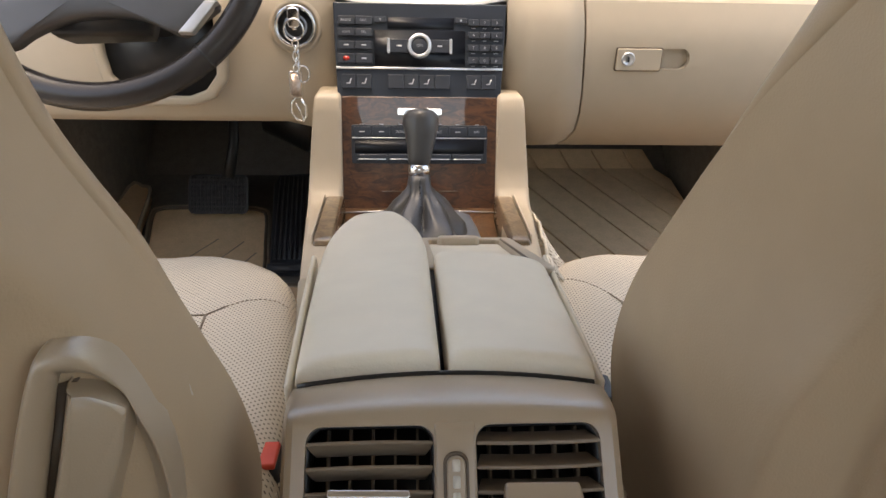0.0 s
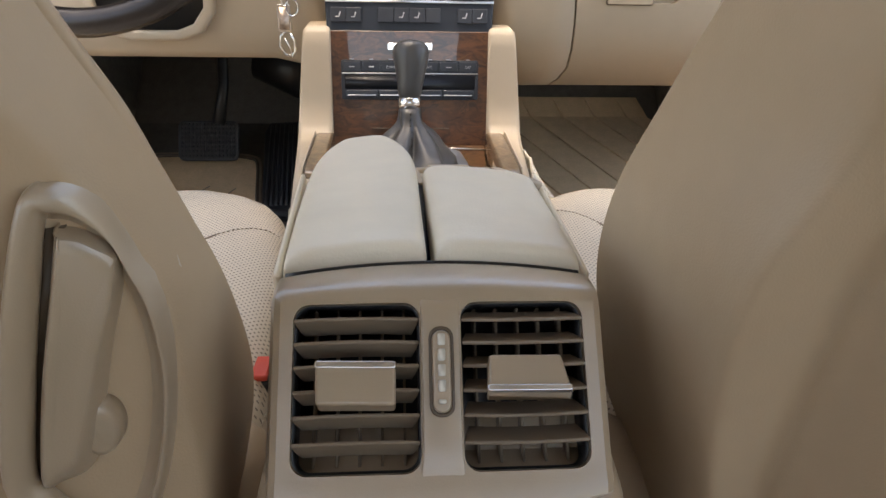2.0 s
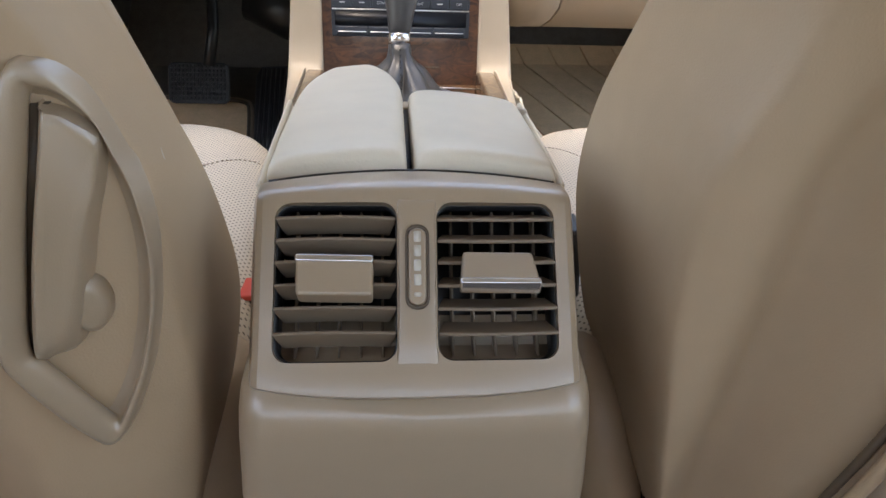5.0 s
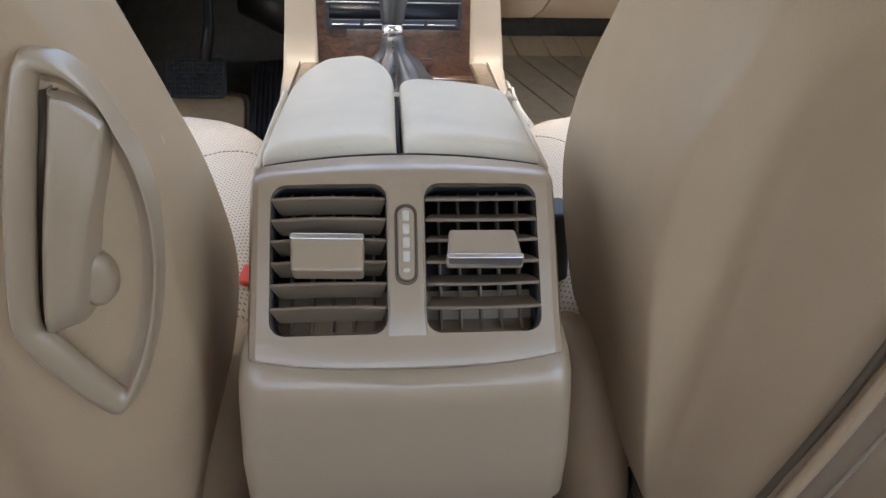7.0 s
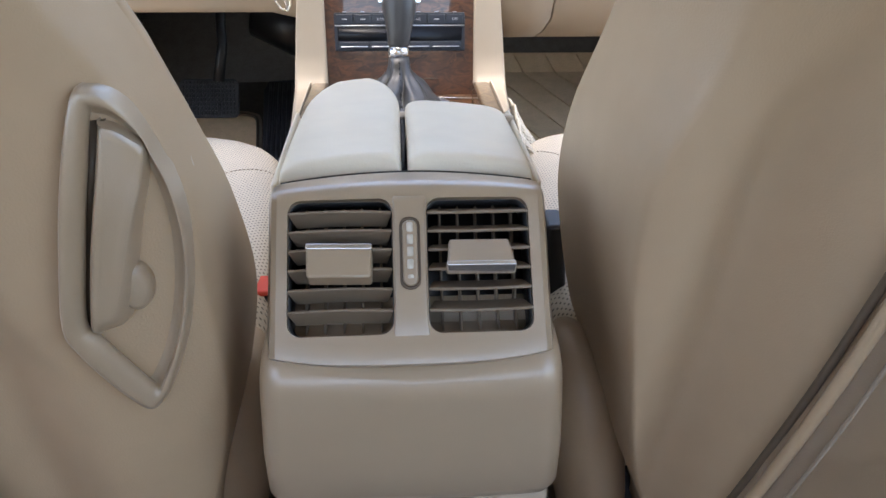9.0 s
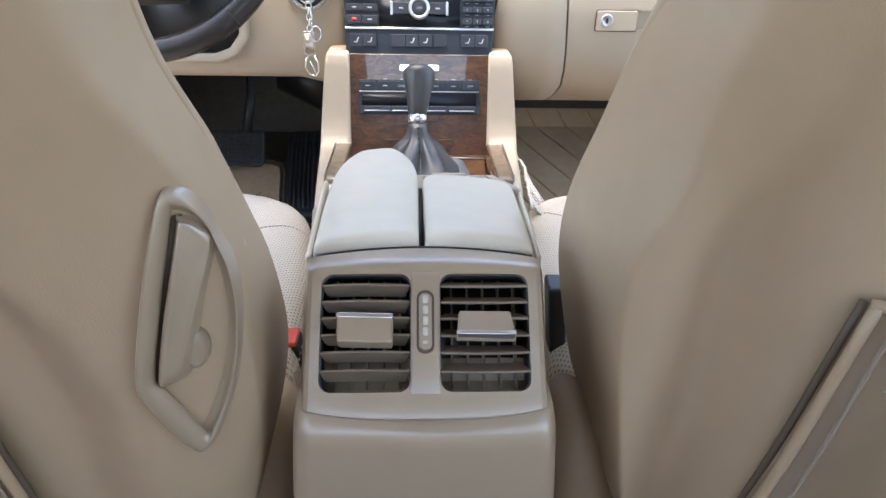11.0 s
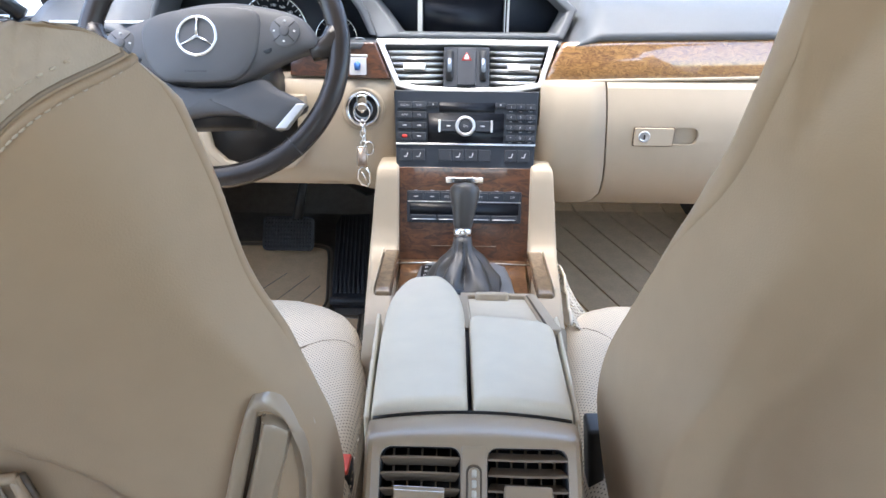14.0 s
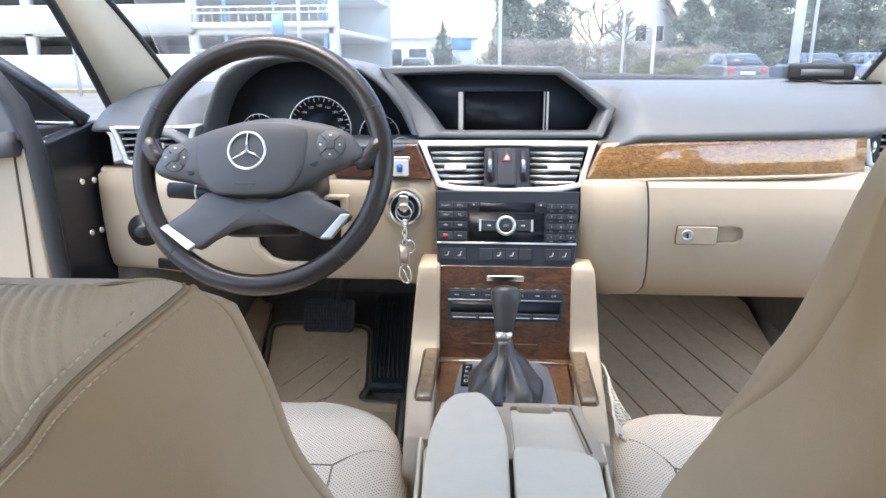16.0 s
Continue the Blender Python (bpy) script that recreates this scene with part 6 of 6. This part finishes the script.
part("panel_groove", tube([(-0.842, 0.6505, 0.64), (-0.846, 0.6505, 0.52), (-0.852, 0.6505, 0.40), (-0.858, 0.6505, 0.34)], 0.0022, 6), BROWN, trim)
part("panel_groove", tube([(-0.852, 0.6505, 0.40), (-0.90, 0.650, 0.385), (-1.05, 0.655, 0.38)], 0.0022, 6), BROWN, trim)
part("armrest", loft([[(x, y, z) for y, z in ((0.655, 0.33), (0.60, 0.335), (0.585, 0.35), (0.59, 0.375), (0.62, 0.385), (0.655, 0.385))] for x in (-0.88, -0.92, -1.2, -1.5)]), CREAM, trim, "cream padded armrest")
part("window_frame", tube([(-0.775, 0.76, 0.69), (-0.85, 0.74, 0.755), (-0.95, 0.73, 0.825), (-1.15, 0.73, 0.92), (-1.5, 0.74, 1.0)], 0.014, 10), PAINT, door, "black window frame")
part("sail", slab([(-0.78, 0.745, 0.685), (-0.93, 0.735, 0.69), (-0.93, 0.735, 0.80)], (0, 0.012, 0)), BLACK, door, "black mirror base panel", bevel=0.003)
part("sill_chrome", tube([(-0.785, 0.74, 0.688), (-0.93, 0.72, 0.692), (-1.7, 0.74, 0.63)], 0.004, 8), CHROME, door, "chrome window sill line")
bm = bmesh.new()
for k in range(7):
    tube([(-0.77 - 0.002 * k, 0.735 - 0.011 * k + 0.012 * math.sin(t), 0.355 + 0.004 * k + 0.03 * math.cos(t)) for t in [2 * math.pi * i / 16 for i in range(16)]], 0.0055, 8, True, bm)
part("cable_boot", bm, RUBBER, door, "ribbed black rubber cable boot")
for y, z in ((0.735, 0.585), (0.70, 0.588), (0.735, 0.49), (0.705, 0.492)):
    part("screw", lathe([(0.006, 0), (0.006, 0.004), (0.003, 0.005)], (-0.762, y, z), (1, -0.1, 0), 14), CHROME, door, "steel screw head")

# ---- footwells ----
FL_Y, FL_Z = [0.4, 0.95, 1.45, 1.75], [0.0, 0.0, 0.14, 0.44]


def on_floor(x, y, up=0.0):
    return Vector((x, y, lerp(y, FL_Y, FL_Z) + up))


def mat_piece(pts, mat, parent, name, label="", thick=0.016, up=0.0, bevel=0.003):
    bm = bmesh.new()
    bm.faces.new([bm.verts.new((x, y, 0)) for x, y in pts])
    for y in (0.8, 0.95, 1.1, 1.25, 1.45):
        bmesh.ops.bisect_plane(bm, geom=bm.verts[:] + bm.edges[:] + bm.faces[:], plane_co=(0, y, 0), plane_no=(0, 1, 0))
    top = bmesh.ops.extrude_face_region(bm, geom=bm.faces[:])["geom"]
    up_set = {v for v in top if isinstance(v, bmesh.types.BMVert)}
    for v in bm.verts:
        v.co.z = lerp(v.co.y, FL_Y, FL_Z) + up - (0 if v in up_set else thick)
    return part(name, bm, mat, parent, label, smooth=False, bevel=bevel)


dmat = thing("floor_mat", "brown driver's floor mat with a piped border", "mat", "floor mats", at=(-0.45, 0.9, -0.016))
OUT = finer([(-0.615, 1.255), (-0.56, 1.262), (-0.42, 1.258), (-0.374, 1.25), (-0.354, 1.225), (-0.338, 1.12), (-0.326, 1.03), (-0.335, 0.995), (-0.315, 0.982), (-0.245, 0.978), (-0.235, 0.955), (-0.22, 0.62), (-0.30, 0.55), (-0.60, 0.55), (-0.62, 0.62), (-0.578, 0.95), (-0.60, 1.10), (-0.625, 1.225)], 3)
mat_piece(OUT, MAT_BROWN, dmat, "carpet", "brown carpet", up=0.0)
part("border", tube([on_floor(x, y, 0.003) for x, y in scaled(OUT, 0.992, -0.45, 0.9)], 0.0045, 6, True), BROWN, dmat, "dark sewn border")
part("edge", tube([on_floor(x, y, -0.002) for x, y in scaled(OUT, 1.02, -0.45, 0.9)], 0.007, 8, True), BORDER, dmat, "grey-brown piped edge")
# Darker tubes on the carpet stand for the shade in pressed grooves.
for (x0, y0), (x1, y1) in (((-0.54, 1.02), (-0.45, 1.14)), ((-0.49, 0.98), (-0.39, 1.13)), ((-0.42, 0.98), (-0.355, 1.09)), ((-0.56, 0.9), (-0.40, 1.0))):
    part("groove", tube([on_floor(x0 + (x1 - x0) * k / 6, y0 + (y1 - y0) * k / 6, 0.0) for k in range(7)], 0.0014, 6), BORDER, dmat, "darker line drawn as shade in a pressed groove")
rest = thing("foot_rest_mat", "brown mat piece on the foot rest", "mat", "floor mats", at=(-0.69, 1.2, 0.0))
RO = finer([(-0.632, 1.06), (-0.640, 1.20), (-0.655, 1.315), (-0.68, 1.335), (-0.714, 1.33), (-0.714, 1.06)], 3)
mat_piece(RO, MAT_BROWN, rest, "carpet", up=0.012, thick=0.028)
part("border", tube([on_floor(x, y, 0.014) for x, y in RO], 0.0045, 6, True), BORDER, rest, "grey-brown piped border")
gas = thing("accelerator_pedal", "black ribbed rubber accelerator pedal", "pedal", at=(-0.29, 1.2, 0.02))
GO = [(-0.262, 1.385), (-0.345, 1.375), (-0.352, 1.33), (-0.312, 1.02), (-0.232, 1.02)]
mat_piece(GO, RUBBER, gas, "plate", up=0.022, thick=0.03)
for k in range(7):
    f = k / 6
    a, c = Vector((-0.305 + 0.066 * f, 1.035, 0)), Vector((-0.338 + 0.068 * f, 1.36, 0))
    part("rib", tube([on_floor(a.x + (c.x - a.x) * i / 6, a.y + (c.y - a.y) * i / 6, 0.023) for i in range(7)], 0.0035, 6), RUBBER, gas)
part("hinge", tube([on_floor(-0.315, 1.012, 0.018), on_floor(-0.232, 1.012, 0.018)], 0.01, 10), RUBBER, gas, "black hinge bar")
brake = thing("brake_pedal", "black rubber brake pedal with a studded pad", "pedal", at=(-0.45, 1.2, 0.15))
BM = facem(1.19, 0.146, 0.45)
bp = part("pad", plate(rounded(-0.522, -0.386, -0.046, 0.046, 0.014, 4), 0.0, 0.014, BM), RUBBER, brake, "black rubber pad", bevel=0.004)
bm = bmesh.new()
for i in range(15):
    for k in range(8):
        x, z = -0.513 + 0.0084 * i, -0.036 + 0.0103 * k
        bm2 = box(x - 0.0026, x + 0.0026, -0.003, 0.001, z - 0.0036, z + 0.0036)
        bm2.transform(BM)
        tmp = bpy.data.meshes.new("t")
        bm2.to_mesh(tmp)
        bm2.free()
        bm.from_mesh(tmp)
        bpy.data.meshes.remove(tmp)
part("studs", bm, BLACK, bp)
part("arm", tube([(-0.43, 1.205, 0.18), (-0.42, 1.25, 0.26), (-0.425, 1.32, 0.42), (-0.43, 1.36, 0.55)], [0.014, 0.012, 0.012, 0.012], 10), BLACK, brake)
structure(finish("accelerator_housing", tube([(-0.36, 1.35, 0.30), (-0.25, 1.34, 0.28), (-0.20, 1.36, 0.27)], [0.04, 0.07, 0.05], 16), BLACK), "black plastic housing in the footwell", "housing")

pmat = thing("floor_mat", "brown passenger floor mat with diagonal grooves", "mat", "floor mats", at=(0.46, 1.0, -0.016))
PO = [(0.172, 0.60), (0.185, 0.9), (0.205, 1.20), (0.235, 1.44), (0.243, 1.50), (0.65, 1.50), (0.705, 1.40), (0.712, 0.60)]
mat_piece(PO, MAT_BROWN, pmat, "carpet", "brown base", up=-0.004, thick=0.012)
NRM = Vector((1.0, 0.55, 0)).normalized()
for k in range(-6, 14):
    c = NRM.dot(Vector((0.357, 1.1, 0))) + 0.0785 * k
    bm = bmesh.new()
    bm.faces.new([bm.verts.new((x, y, 0)) for x, y in scaled(PO, 0.985, 0.47, 1.02)])
    for off, sgn in ((0.0022, -1), (0.0785 - 0.0022, 1)):
        geo = bm.verts[:] + bm.edges[:] + bm.faces[:]
        if geo:
            bmesh.ops.bisect_plane(bm, geom=geo, plane_co=NRM * (c + off), plane_no=NRM * sgn, clear_outer=True)
    for y in (0.8, 0.95, 1.1, 1.25, 1.45):
        if bm.faces:
            bmesh.ops.bisect_plane(bm, geom=bm.verts[:] + bm.edges[:] + bm.faces[:], plane_co=(0, y, 0), plane_no=(0, 1, 0))
    if not bm.faces:
        bm.free()
        continue
    top = bmesh.ops.extrude_face_region(bm, geom=bm.faces[:])["geom"]
    ups = {v for v in top if isinstance(v, bmesh.types.BMVert)}
    for v in bm.verts:
        v.co.z = lerp(v.co.y, FL_Y, FL_Z) + (0.0015 if v in ups else -0.006)
    part("strip", bm, MAT_BROWN, pmat, smooth=False, bevel=0.0012)

# ---- outside ----
ground = structure(finish("ground", box(-400, 400, -300, 700, -0.45, -0.32), ASPHALT, smooth=False), "pale grey asphalt car park", "ground")
verge = structure(finish("verge", box(-40, -6, 26.5, 28.5, -0.45, -0.2), DRYGRASS, smooth=False), "strip of dry grass", "verge")


def garage():
    g = thing("parking_garage", "white multi-storey parking garage with blue columns", "building", at=(-24, 36, -0.32))
    for z0, z1 in ((-0.3, 1.25), (2.2, 3.4), (4.5, 5.7), (6.7, 7.9)):
        part("parapet", box(-46, -13.6, 29.6, 30.0, z0, z1), CONCRETE, g, "white concrete parapet")
    for z in (2.1, 4.4, 6.6, 8.8):
        part("deck", box(-46, -7.2, 30.0, 46, z, z + 0.25), CONCRETE, g, "grey concrete deck")
    for z0, z1 in ((0.55, 0.95), (2.35, 2.6), (4.3, 4.6), (6.5, 6.8)):
        part("band", box(-13.6, -7.0, 29.7, 30.0, z0, z1), CONCRETE, g, "white edge beam")
    part("base_wall", box(-13.6, -7.0, 29.8, 30.0, -0.4, 0.6), CONCRETE, g)
    part("back_wall", box(-46, -7.0, 45.8, 46, -0.4, 9), CONCRETE, g)
    for x in (-40, -35, -30.5, -26, -21.5, -18.0, -13.7, -7.2):
        part("column", box(x - 0.2, x + 0.2, 30.0, 30.4, -0.4, 9), CONCRETE, g)
    for x in (-12.2, -9.9, -7.6):
        part("blue_column", box(x - 0.08, x + 0.08, 30.1, 30.3, 0.6, 9), BLUEP, g, "blue painted column")
    for z in (1.15, 1.4, 3.0, 3.25, 5.0, 5.25):
        part("rail", tube([(-13.5, 29.75, z), (-7.1, 29.75, z)], 0.04, 6), CONCRETE, g, "white guard rail")
    for k in range(16):
        part("baluster", tube([(-13.4 + 0.4 * k, 29.75, 2.6), (-13.4 + 0.4 * k, 29.75, 3.25)], 0.02, 5), CONCRETE, g)
    for k in range(7):
        part("ceiling_lamp", box(-22.5 + 2.1 * k, -21.7 + 2.1 * k, 31.5, 31.8, 2.0, 2.08), WHITE, g, "pale lamp housing")
    part("ramp", slab([(-46, 29.0, -0.4), (-16.5, 29.0, -0.4), (-16.5, 29.0, 0.9), (-46, 29.0, 1.9)], (0, 0.5, 0)), CONCRETE, g, "white ramp wall")
    part("sign", box(-9.75, -9.25, 29.3, 29.36, 2.0, 2.9), BLUEP, g, "blue sign board")


garage()


def lamp_post(x, y, h, r):
    p = thing("lamp_post", "white painted steel lamp post", "lamp post", "lamp posts", at=(x, y, -0.32))
    part("pole", tube([(x, y, -0.32), (x, y, h * 0.5), (x, y, h)], [r * 1.15, r, r * 0.7], 12), POLE, p)
    if h < 3:
        part("cap", lathe([(r * 0.9, 0), (r * 0.9, 0.03), (r * 0.4, 0.05)], (x, y, h - 0.01), (0, 0, 1), 12), POLE, p)
        return p
    part("arm", tube([(x, y, h), (x + 0.4, y, h + 0.15), (x + 1.0, y, h + 0.2)], r * 0.5, 8), POLE, p)
    part("lamp_head", box(x + 0.9, x + 1.5, y - 0.12, y + 0.12, h + 0.15, h + 0.27), POLE, p, bevel=0.03)
    return p


for x, y, h, r in ((0.17, 24, 7, 0.06), (4.45, 24, 6, 0.04), (5.5, 24, 2.0, 0.055), (10.3, 24, 8, 0.16), (11.05, 24.5, 8, 0.055), (-15.6, 24.0, 7, 0.06), (-7.6, 26, 7, 0.07)):
    lamp_post(x, y, h, r)


def leaf_cloud(centres, count, size, rng, flat=0.0):
    """Many small bent leaves scattered about centres of (place, radius)."""
    verts, faces = [], []
    weights = [c[1] ** 2 for c in centres]
    total = sum(weights)
    for (c, r), w in zip(centres, weights):
        for _ in range(max(3, int(count * w / total))):
            d = Vector((rng.gauss(0, 1), rng.gauss(0, 1), rng.gauss(0, 1) * (1 - flat))).normalized() * r * rng.random() ** 0.45
            p = Vector(c) + d
            a = Vector((rng.gauss(0, 1), rng.gauss(0, 1), rng.gauss(0, 0.6))).normalized() * size * rng.uniform(0.6, 1.4)
            b2 = a.orthogonal().normalized() * size * rng.uniform(0.25, 0.5)
            i = len(verts)
            verts += [p - a, p + b2, p + a + Vector((0, 0, -size * 0.3)), p - b2]
            faces.append((i, i + 1, i + 2, i + 3))
    return verts, faces


def cloud_part(name, vf, mat, parent, label=""):
    me = bpy.data.meshes.new(name)
    me.from_pydata(vf[0], [], vf[1])
    me.materials.append(mat)
    ob = new(name, me)
    if parent:
        ob.parent = parent
        ob.matrix_parent_inverse = parent.matrix_basis.inverted()
    if label:
        ob["label"] = label
    return ob


def conifer(x, y, h, w, seed):
    rng = random.Random(seed)
    t = thing("conifer", "tall dark green conifer behind the hedge", "tree", "conifers", at=(x, y, -0.32))
    part("trunk", tube([(x, y, -0.4), (x + 0.05, y, h * 0.5), (x, y, h)], [0.16, 0.1, 0.02], 8), BARK, t)
    cs = []
    for k in range(90):
        f = rng.random() ** 1.1
        a = rng.uniform(0, 6.28)
        rr = w * (1 - f) * rng.uniform(0.35, 1.0)
        cs.append(((x + rr * math.cos(a), y + rr * math.sin(a), 0.1 + f * h), (0.3 + 0.6 * (1 - f)) * (1.0 if h > 4 else 0.45)))
    cloud_part("crown", leaf_cloud(cs, 15000 if h > 4 else 4000, 0.13 if h > 4 else 0.07, rng, 0.3), FIR, t)
    bm = bmesh.new()
    for c, r in cs[:26]:
        tube([(x, y, c[2] + 0.3), ((x + c[0]) / 2, (y + c[1]) / 2, c[2] + 0.2), c], [0.035, 0.02, 0.006], 5, bm=bm)
    part("limbs", bm, BARK, t)


def bare_tree(x, y, h, seed):
    rng = random.Random(seed)
    t = thing("bare_tree", "leafless pale-barked tree behind the hedge", "tree", "bare trees", at=(x, y, -0.32))
    bm = bmesh.new()

    def grow(p, d, ln, r, depth):
        q = p + d * ln
        tube([p, (p + q) / 2 + Vector((rng.gauss(0, 0.04), rng.gauss(0, 0.04), 0.02)) * ln, q], [r, r * 0.85, r * 0.7], 5, bm=bm)
        if depth:
            for _ in range(3):
                n2 = (d + Vector((rng.gauss(0, 0.55), rng.gauss(0, 0.55), rng.gauss(0.12, 0.3)))).normalized()
                grow(p + d * ln * rng.uniform(0.55, 1.0), n2, ln * rng.uniform(0.55, 0.8), r * 0.6, depth - 1)

    grow(Vector((x, y, -0.4)), Vector((0, 0, 1)), h * 0.36, 0.11, 5)
    part("trunk", bm, TWIG, t)


rng0 = random.Random(5)
for x, y, h, w in ((1.0, 43, 8, 1.7), (3.2, 44, 9, 1.9), (14.2, 42, 7.5, 2.2), (16.6, 43, 8.5, 2.4), (19.2, 42, 8, 2.3), (21.8, 43, 9, 2.4), (24.5, 42, 8, 2.4), (12.6, 45, 6.5, 1.6), (27.5, 43, 9, 2.5), (15.4, 46, 10, 2.8), (18.0, 47, 10, 2.8), (20.6, 46, 10, 2.8), (23.4, 47, 10, 2.8), (26.0, 46, 10, 2.8), (30.5, 45, 10, 2.8)):
    conifer(x, y, h, w, rng0.randint(0, 9999))
conifer(-2.6, 34, 2.6, 1.0, 77)
for x, y, h in ((5.6, 42, 7), (6.6, 43, 8), (8.2, 42, 6), (13.0, 46, 8), (4.6, 45, 8)):
    bare_tree(x, y, h, rng0.randint(0, 9999))
hedge_c = [((-0.3 + 0.21 * k, 38 + rng0.uniform(-0.3, 0.3), z + rng0.uniform(-0.15, 0.15)), 0.42) for k in range(62) for z in (0.0, 0.6, 1.15, 1.6 - 0.35 * (k > 40))]
hedge = cloud_part("hedge", leaf_cloud(hedge_c, 26000, 0.075, rng0), HEDGE, None)
tagged(hedge, "brown-green clipped winter hedge", "hedge", kind="stuff")
bush = cloud_part("shrubs", leaf_cloud([((6.2 + rng0.uniform(0, 6.5), 36.5, rng0.uniform(-0.1, 0.7)), 0.4) for _ in range(26)], 6000, 0.07, rng0), SHRUB, None)
tagged(bush, "low yellow-green shrubs before the hedge", "shrub", kind="stuff")

house = thing("house", "white rendered house with a steep gable roof", "house", at=(11, 50, -0.32))
gable = [(8.6, -0.4), (12.5, -0.4), (12.45, 3.0), (11.2, 5.6), (10.4, 6.6), (8.6, 6.6)]
part("wall", slab([(x, 48, z) for x, z in gable], (0, 7, 0)), RENDER, house, "white rendered gable wall")
part("roof", slab([(12.6, 47.6, 2.85), (12.75, 47.6, 2.95), (10.5, 47.6, 6.9), (10.3, 47.6, 6.7)], (0, 7.8, 0)), BARK, house, "dark roof edge")
for x0, x1 in ((9.65, 10.35), (11.05, 11.5)):
    w = part("window", box(x0, x1, 47.93, 48.02, 2.15, 3.15), DARKGLASS, house, "dark window")
    part("frame", hoop(rounded(x0 - 0.05, x1 + 0.05, 2.1, 3.2, 0.02, 2), rounded(x0, x1, 2.15, 3.15, 0.02, 2), 47.90, 47.99), WHITE, w)

far = thing("shop_building", "pale shop building far across the car park", "building", at=(-8, 72, -0.32))
part("wall", box(-18, -2.0, 70, 78, -0.4, 3.2), RENDER, far)
part("roof", box(-18.3, -1.8, 69.6, 78.3, 3.2, 3.5), CONCRETE, far)
for k in range(5):
    part("window", box(-16.6 + 2.6 * k, -14.8 + 2.6 * k, 69.93, 70.05, 0.6, 2.2), DARKGLASS, far)
part("blue_sign", box(-4.4, -2.4, 69.85, 70.0, 2.1, 3.4), BLUEP, far, "blue sign board")


def parked_car(x, y, paint, label, turn=0.0):
    c = thing("parked_car", label, "car", "parked cars", at=(x, y, -0.32))
    c.rotation_euler = (0, 0, turn)
    bpy.context.view_layer.update()
    z0 = -0.32

    def sec(w, zt, zb=0.22):
        return [(-w, zb), (-w * 1.02, 0.55), (-w * 0.97, zt - 0.02), (-w * 0.9, zt), (w * 0.9, zt), (w * 0.97, zt - 0.02), (w * 1.02, 0.55), (w, zb)]

    rings = [[(x + a, y + yy, z0 + b2) for a, b2 in sec(w, zt)] for yy, w, zt in ((-2.2, 0.72, 0.72), (-2.1, 0.84, 0.92), (-1.4, 0.88, 0.98), (0.0, 0.89, 0.97), (1.2, 0.88, 0.92), (2.0, 0.8, 0.75), (2.2, 0.66, 0.6))]
    part("body", loft(rings), paint, c, bevel=0.03)
    cab = [(-1.85, 0.70, 0.96), (-1.2, 0.62, 1.36), (-0.6, 0.6, 1.43), (0.2, 0.6, 1.42), (1.0, 0.72, 0.96)]
    rings = []
    for yy, w, zt in cab:
        rings.append([(x - 0.78, y + yy, z0 + 0.94), (x - w, y + yy, z0 + zt), (x + w, y + yy, z0 + zt), (x + 0.78, y + yy, z0 + 0.94)])
    part("cabin", loft(rings), paint, c, bevel=0.03)
    part("rear_window", slab([(x - 0.64, y - 1.83, z0 + 1.0), (x + 0.64, y - 1.83, z0 + 1.0), (x + 0.56, y - 1.27, z0 + 1.34), (x - 0.56, y - 1.27, z0 + 1.34)], (0, -0.02, 0.02)), DARKGLASS, c, "sky-lit rear window")
    for s2 in (-1, 1):
        part("side_window", slab([(x + s2 * 0.775, y - 1.5, z0 + 1.0), (x + s2 * 0.775, y + 0.7, z0 + 1.0), (x + s2 * 0.63, y + 0.2, z0 + 1.36), (x + s2 * 0.63, y - 1.1, z0 + 1.33)], (s2 * 0.015, 0, 0.01)), DARKGLASS, c)
        part("tail_light", box(x + s2 * 0.6 - 0.14, x + s2 * 0.6 + 0.14, y - 2.2, y - 2.1, z0 + 0.68, z0 + 0.84), REDP, c, "red tail light", bevel=0.02)
        for yy in (-1.35, 1.35):
            wh = part("wheel", lathe([(0.31, -0.1), (0.32, -0.08), (0.32, 0.08), (0.31, 0.1)], (x + s2 * 0.8, y + yy, z0 + 0.32), (1, 0, 0), 20), RUBBER, c)
            part("rim", lathe([(0.2, 0.0), (0.2, 0.11), (0.05, 0.115)], (x + s2 * 0.8, y + yy, z0 + 0.32), (s2, 0, 0), 14), ALU, wh)
    part("bumper", box(x - 0.8, x + 0.8, y - 2.28, y - 2.1, z0 + 0.3, z0 + 0.6), paint, c, bevel=0.04)
    part("plate_bar", box(x - 0.26, x + 0.26, y - 2.31, y - 2.27, z0 + 0.62, z0 + 0.73), WHITE, c)


parked_car(9.5, 28.2, CARGREY, "grey parked hatchback near the hedge")
parked_car(12.6, 28.4, CARBLUE, "dark blue parked saloon near the hedge")
parked_car(15.0, 28.6, CARBLUE2, "bright blue parked car near the hedge")
parked_car(-4.6, 40.0, CARDARK, "dark parked car across the car park")

# dark box on the dash by the windscreen
boxy = thing("dash_pad", "small dark pad lying on the dashboard", "pad", at=(0.66, 1.08, 0.749))
part("pad", slab([(0.585, 1.045, 0.751), (0.715, 1.03, 0.749), (0.705, 1.10, 0.751), (0.60, 1.11, 0.752)], (0, 0, 0.034)), BLACK, boxy, bevel=0.008)
part("print_bar", slab([(0.61, 1.0418, 0.760), (0.69, 1.0326, 0.759), (0.69, 1.0326, 0.772), (0.61, 1.0418, 0.773)], (0, -0.001, 0)), GREY, boxy)
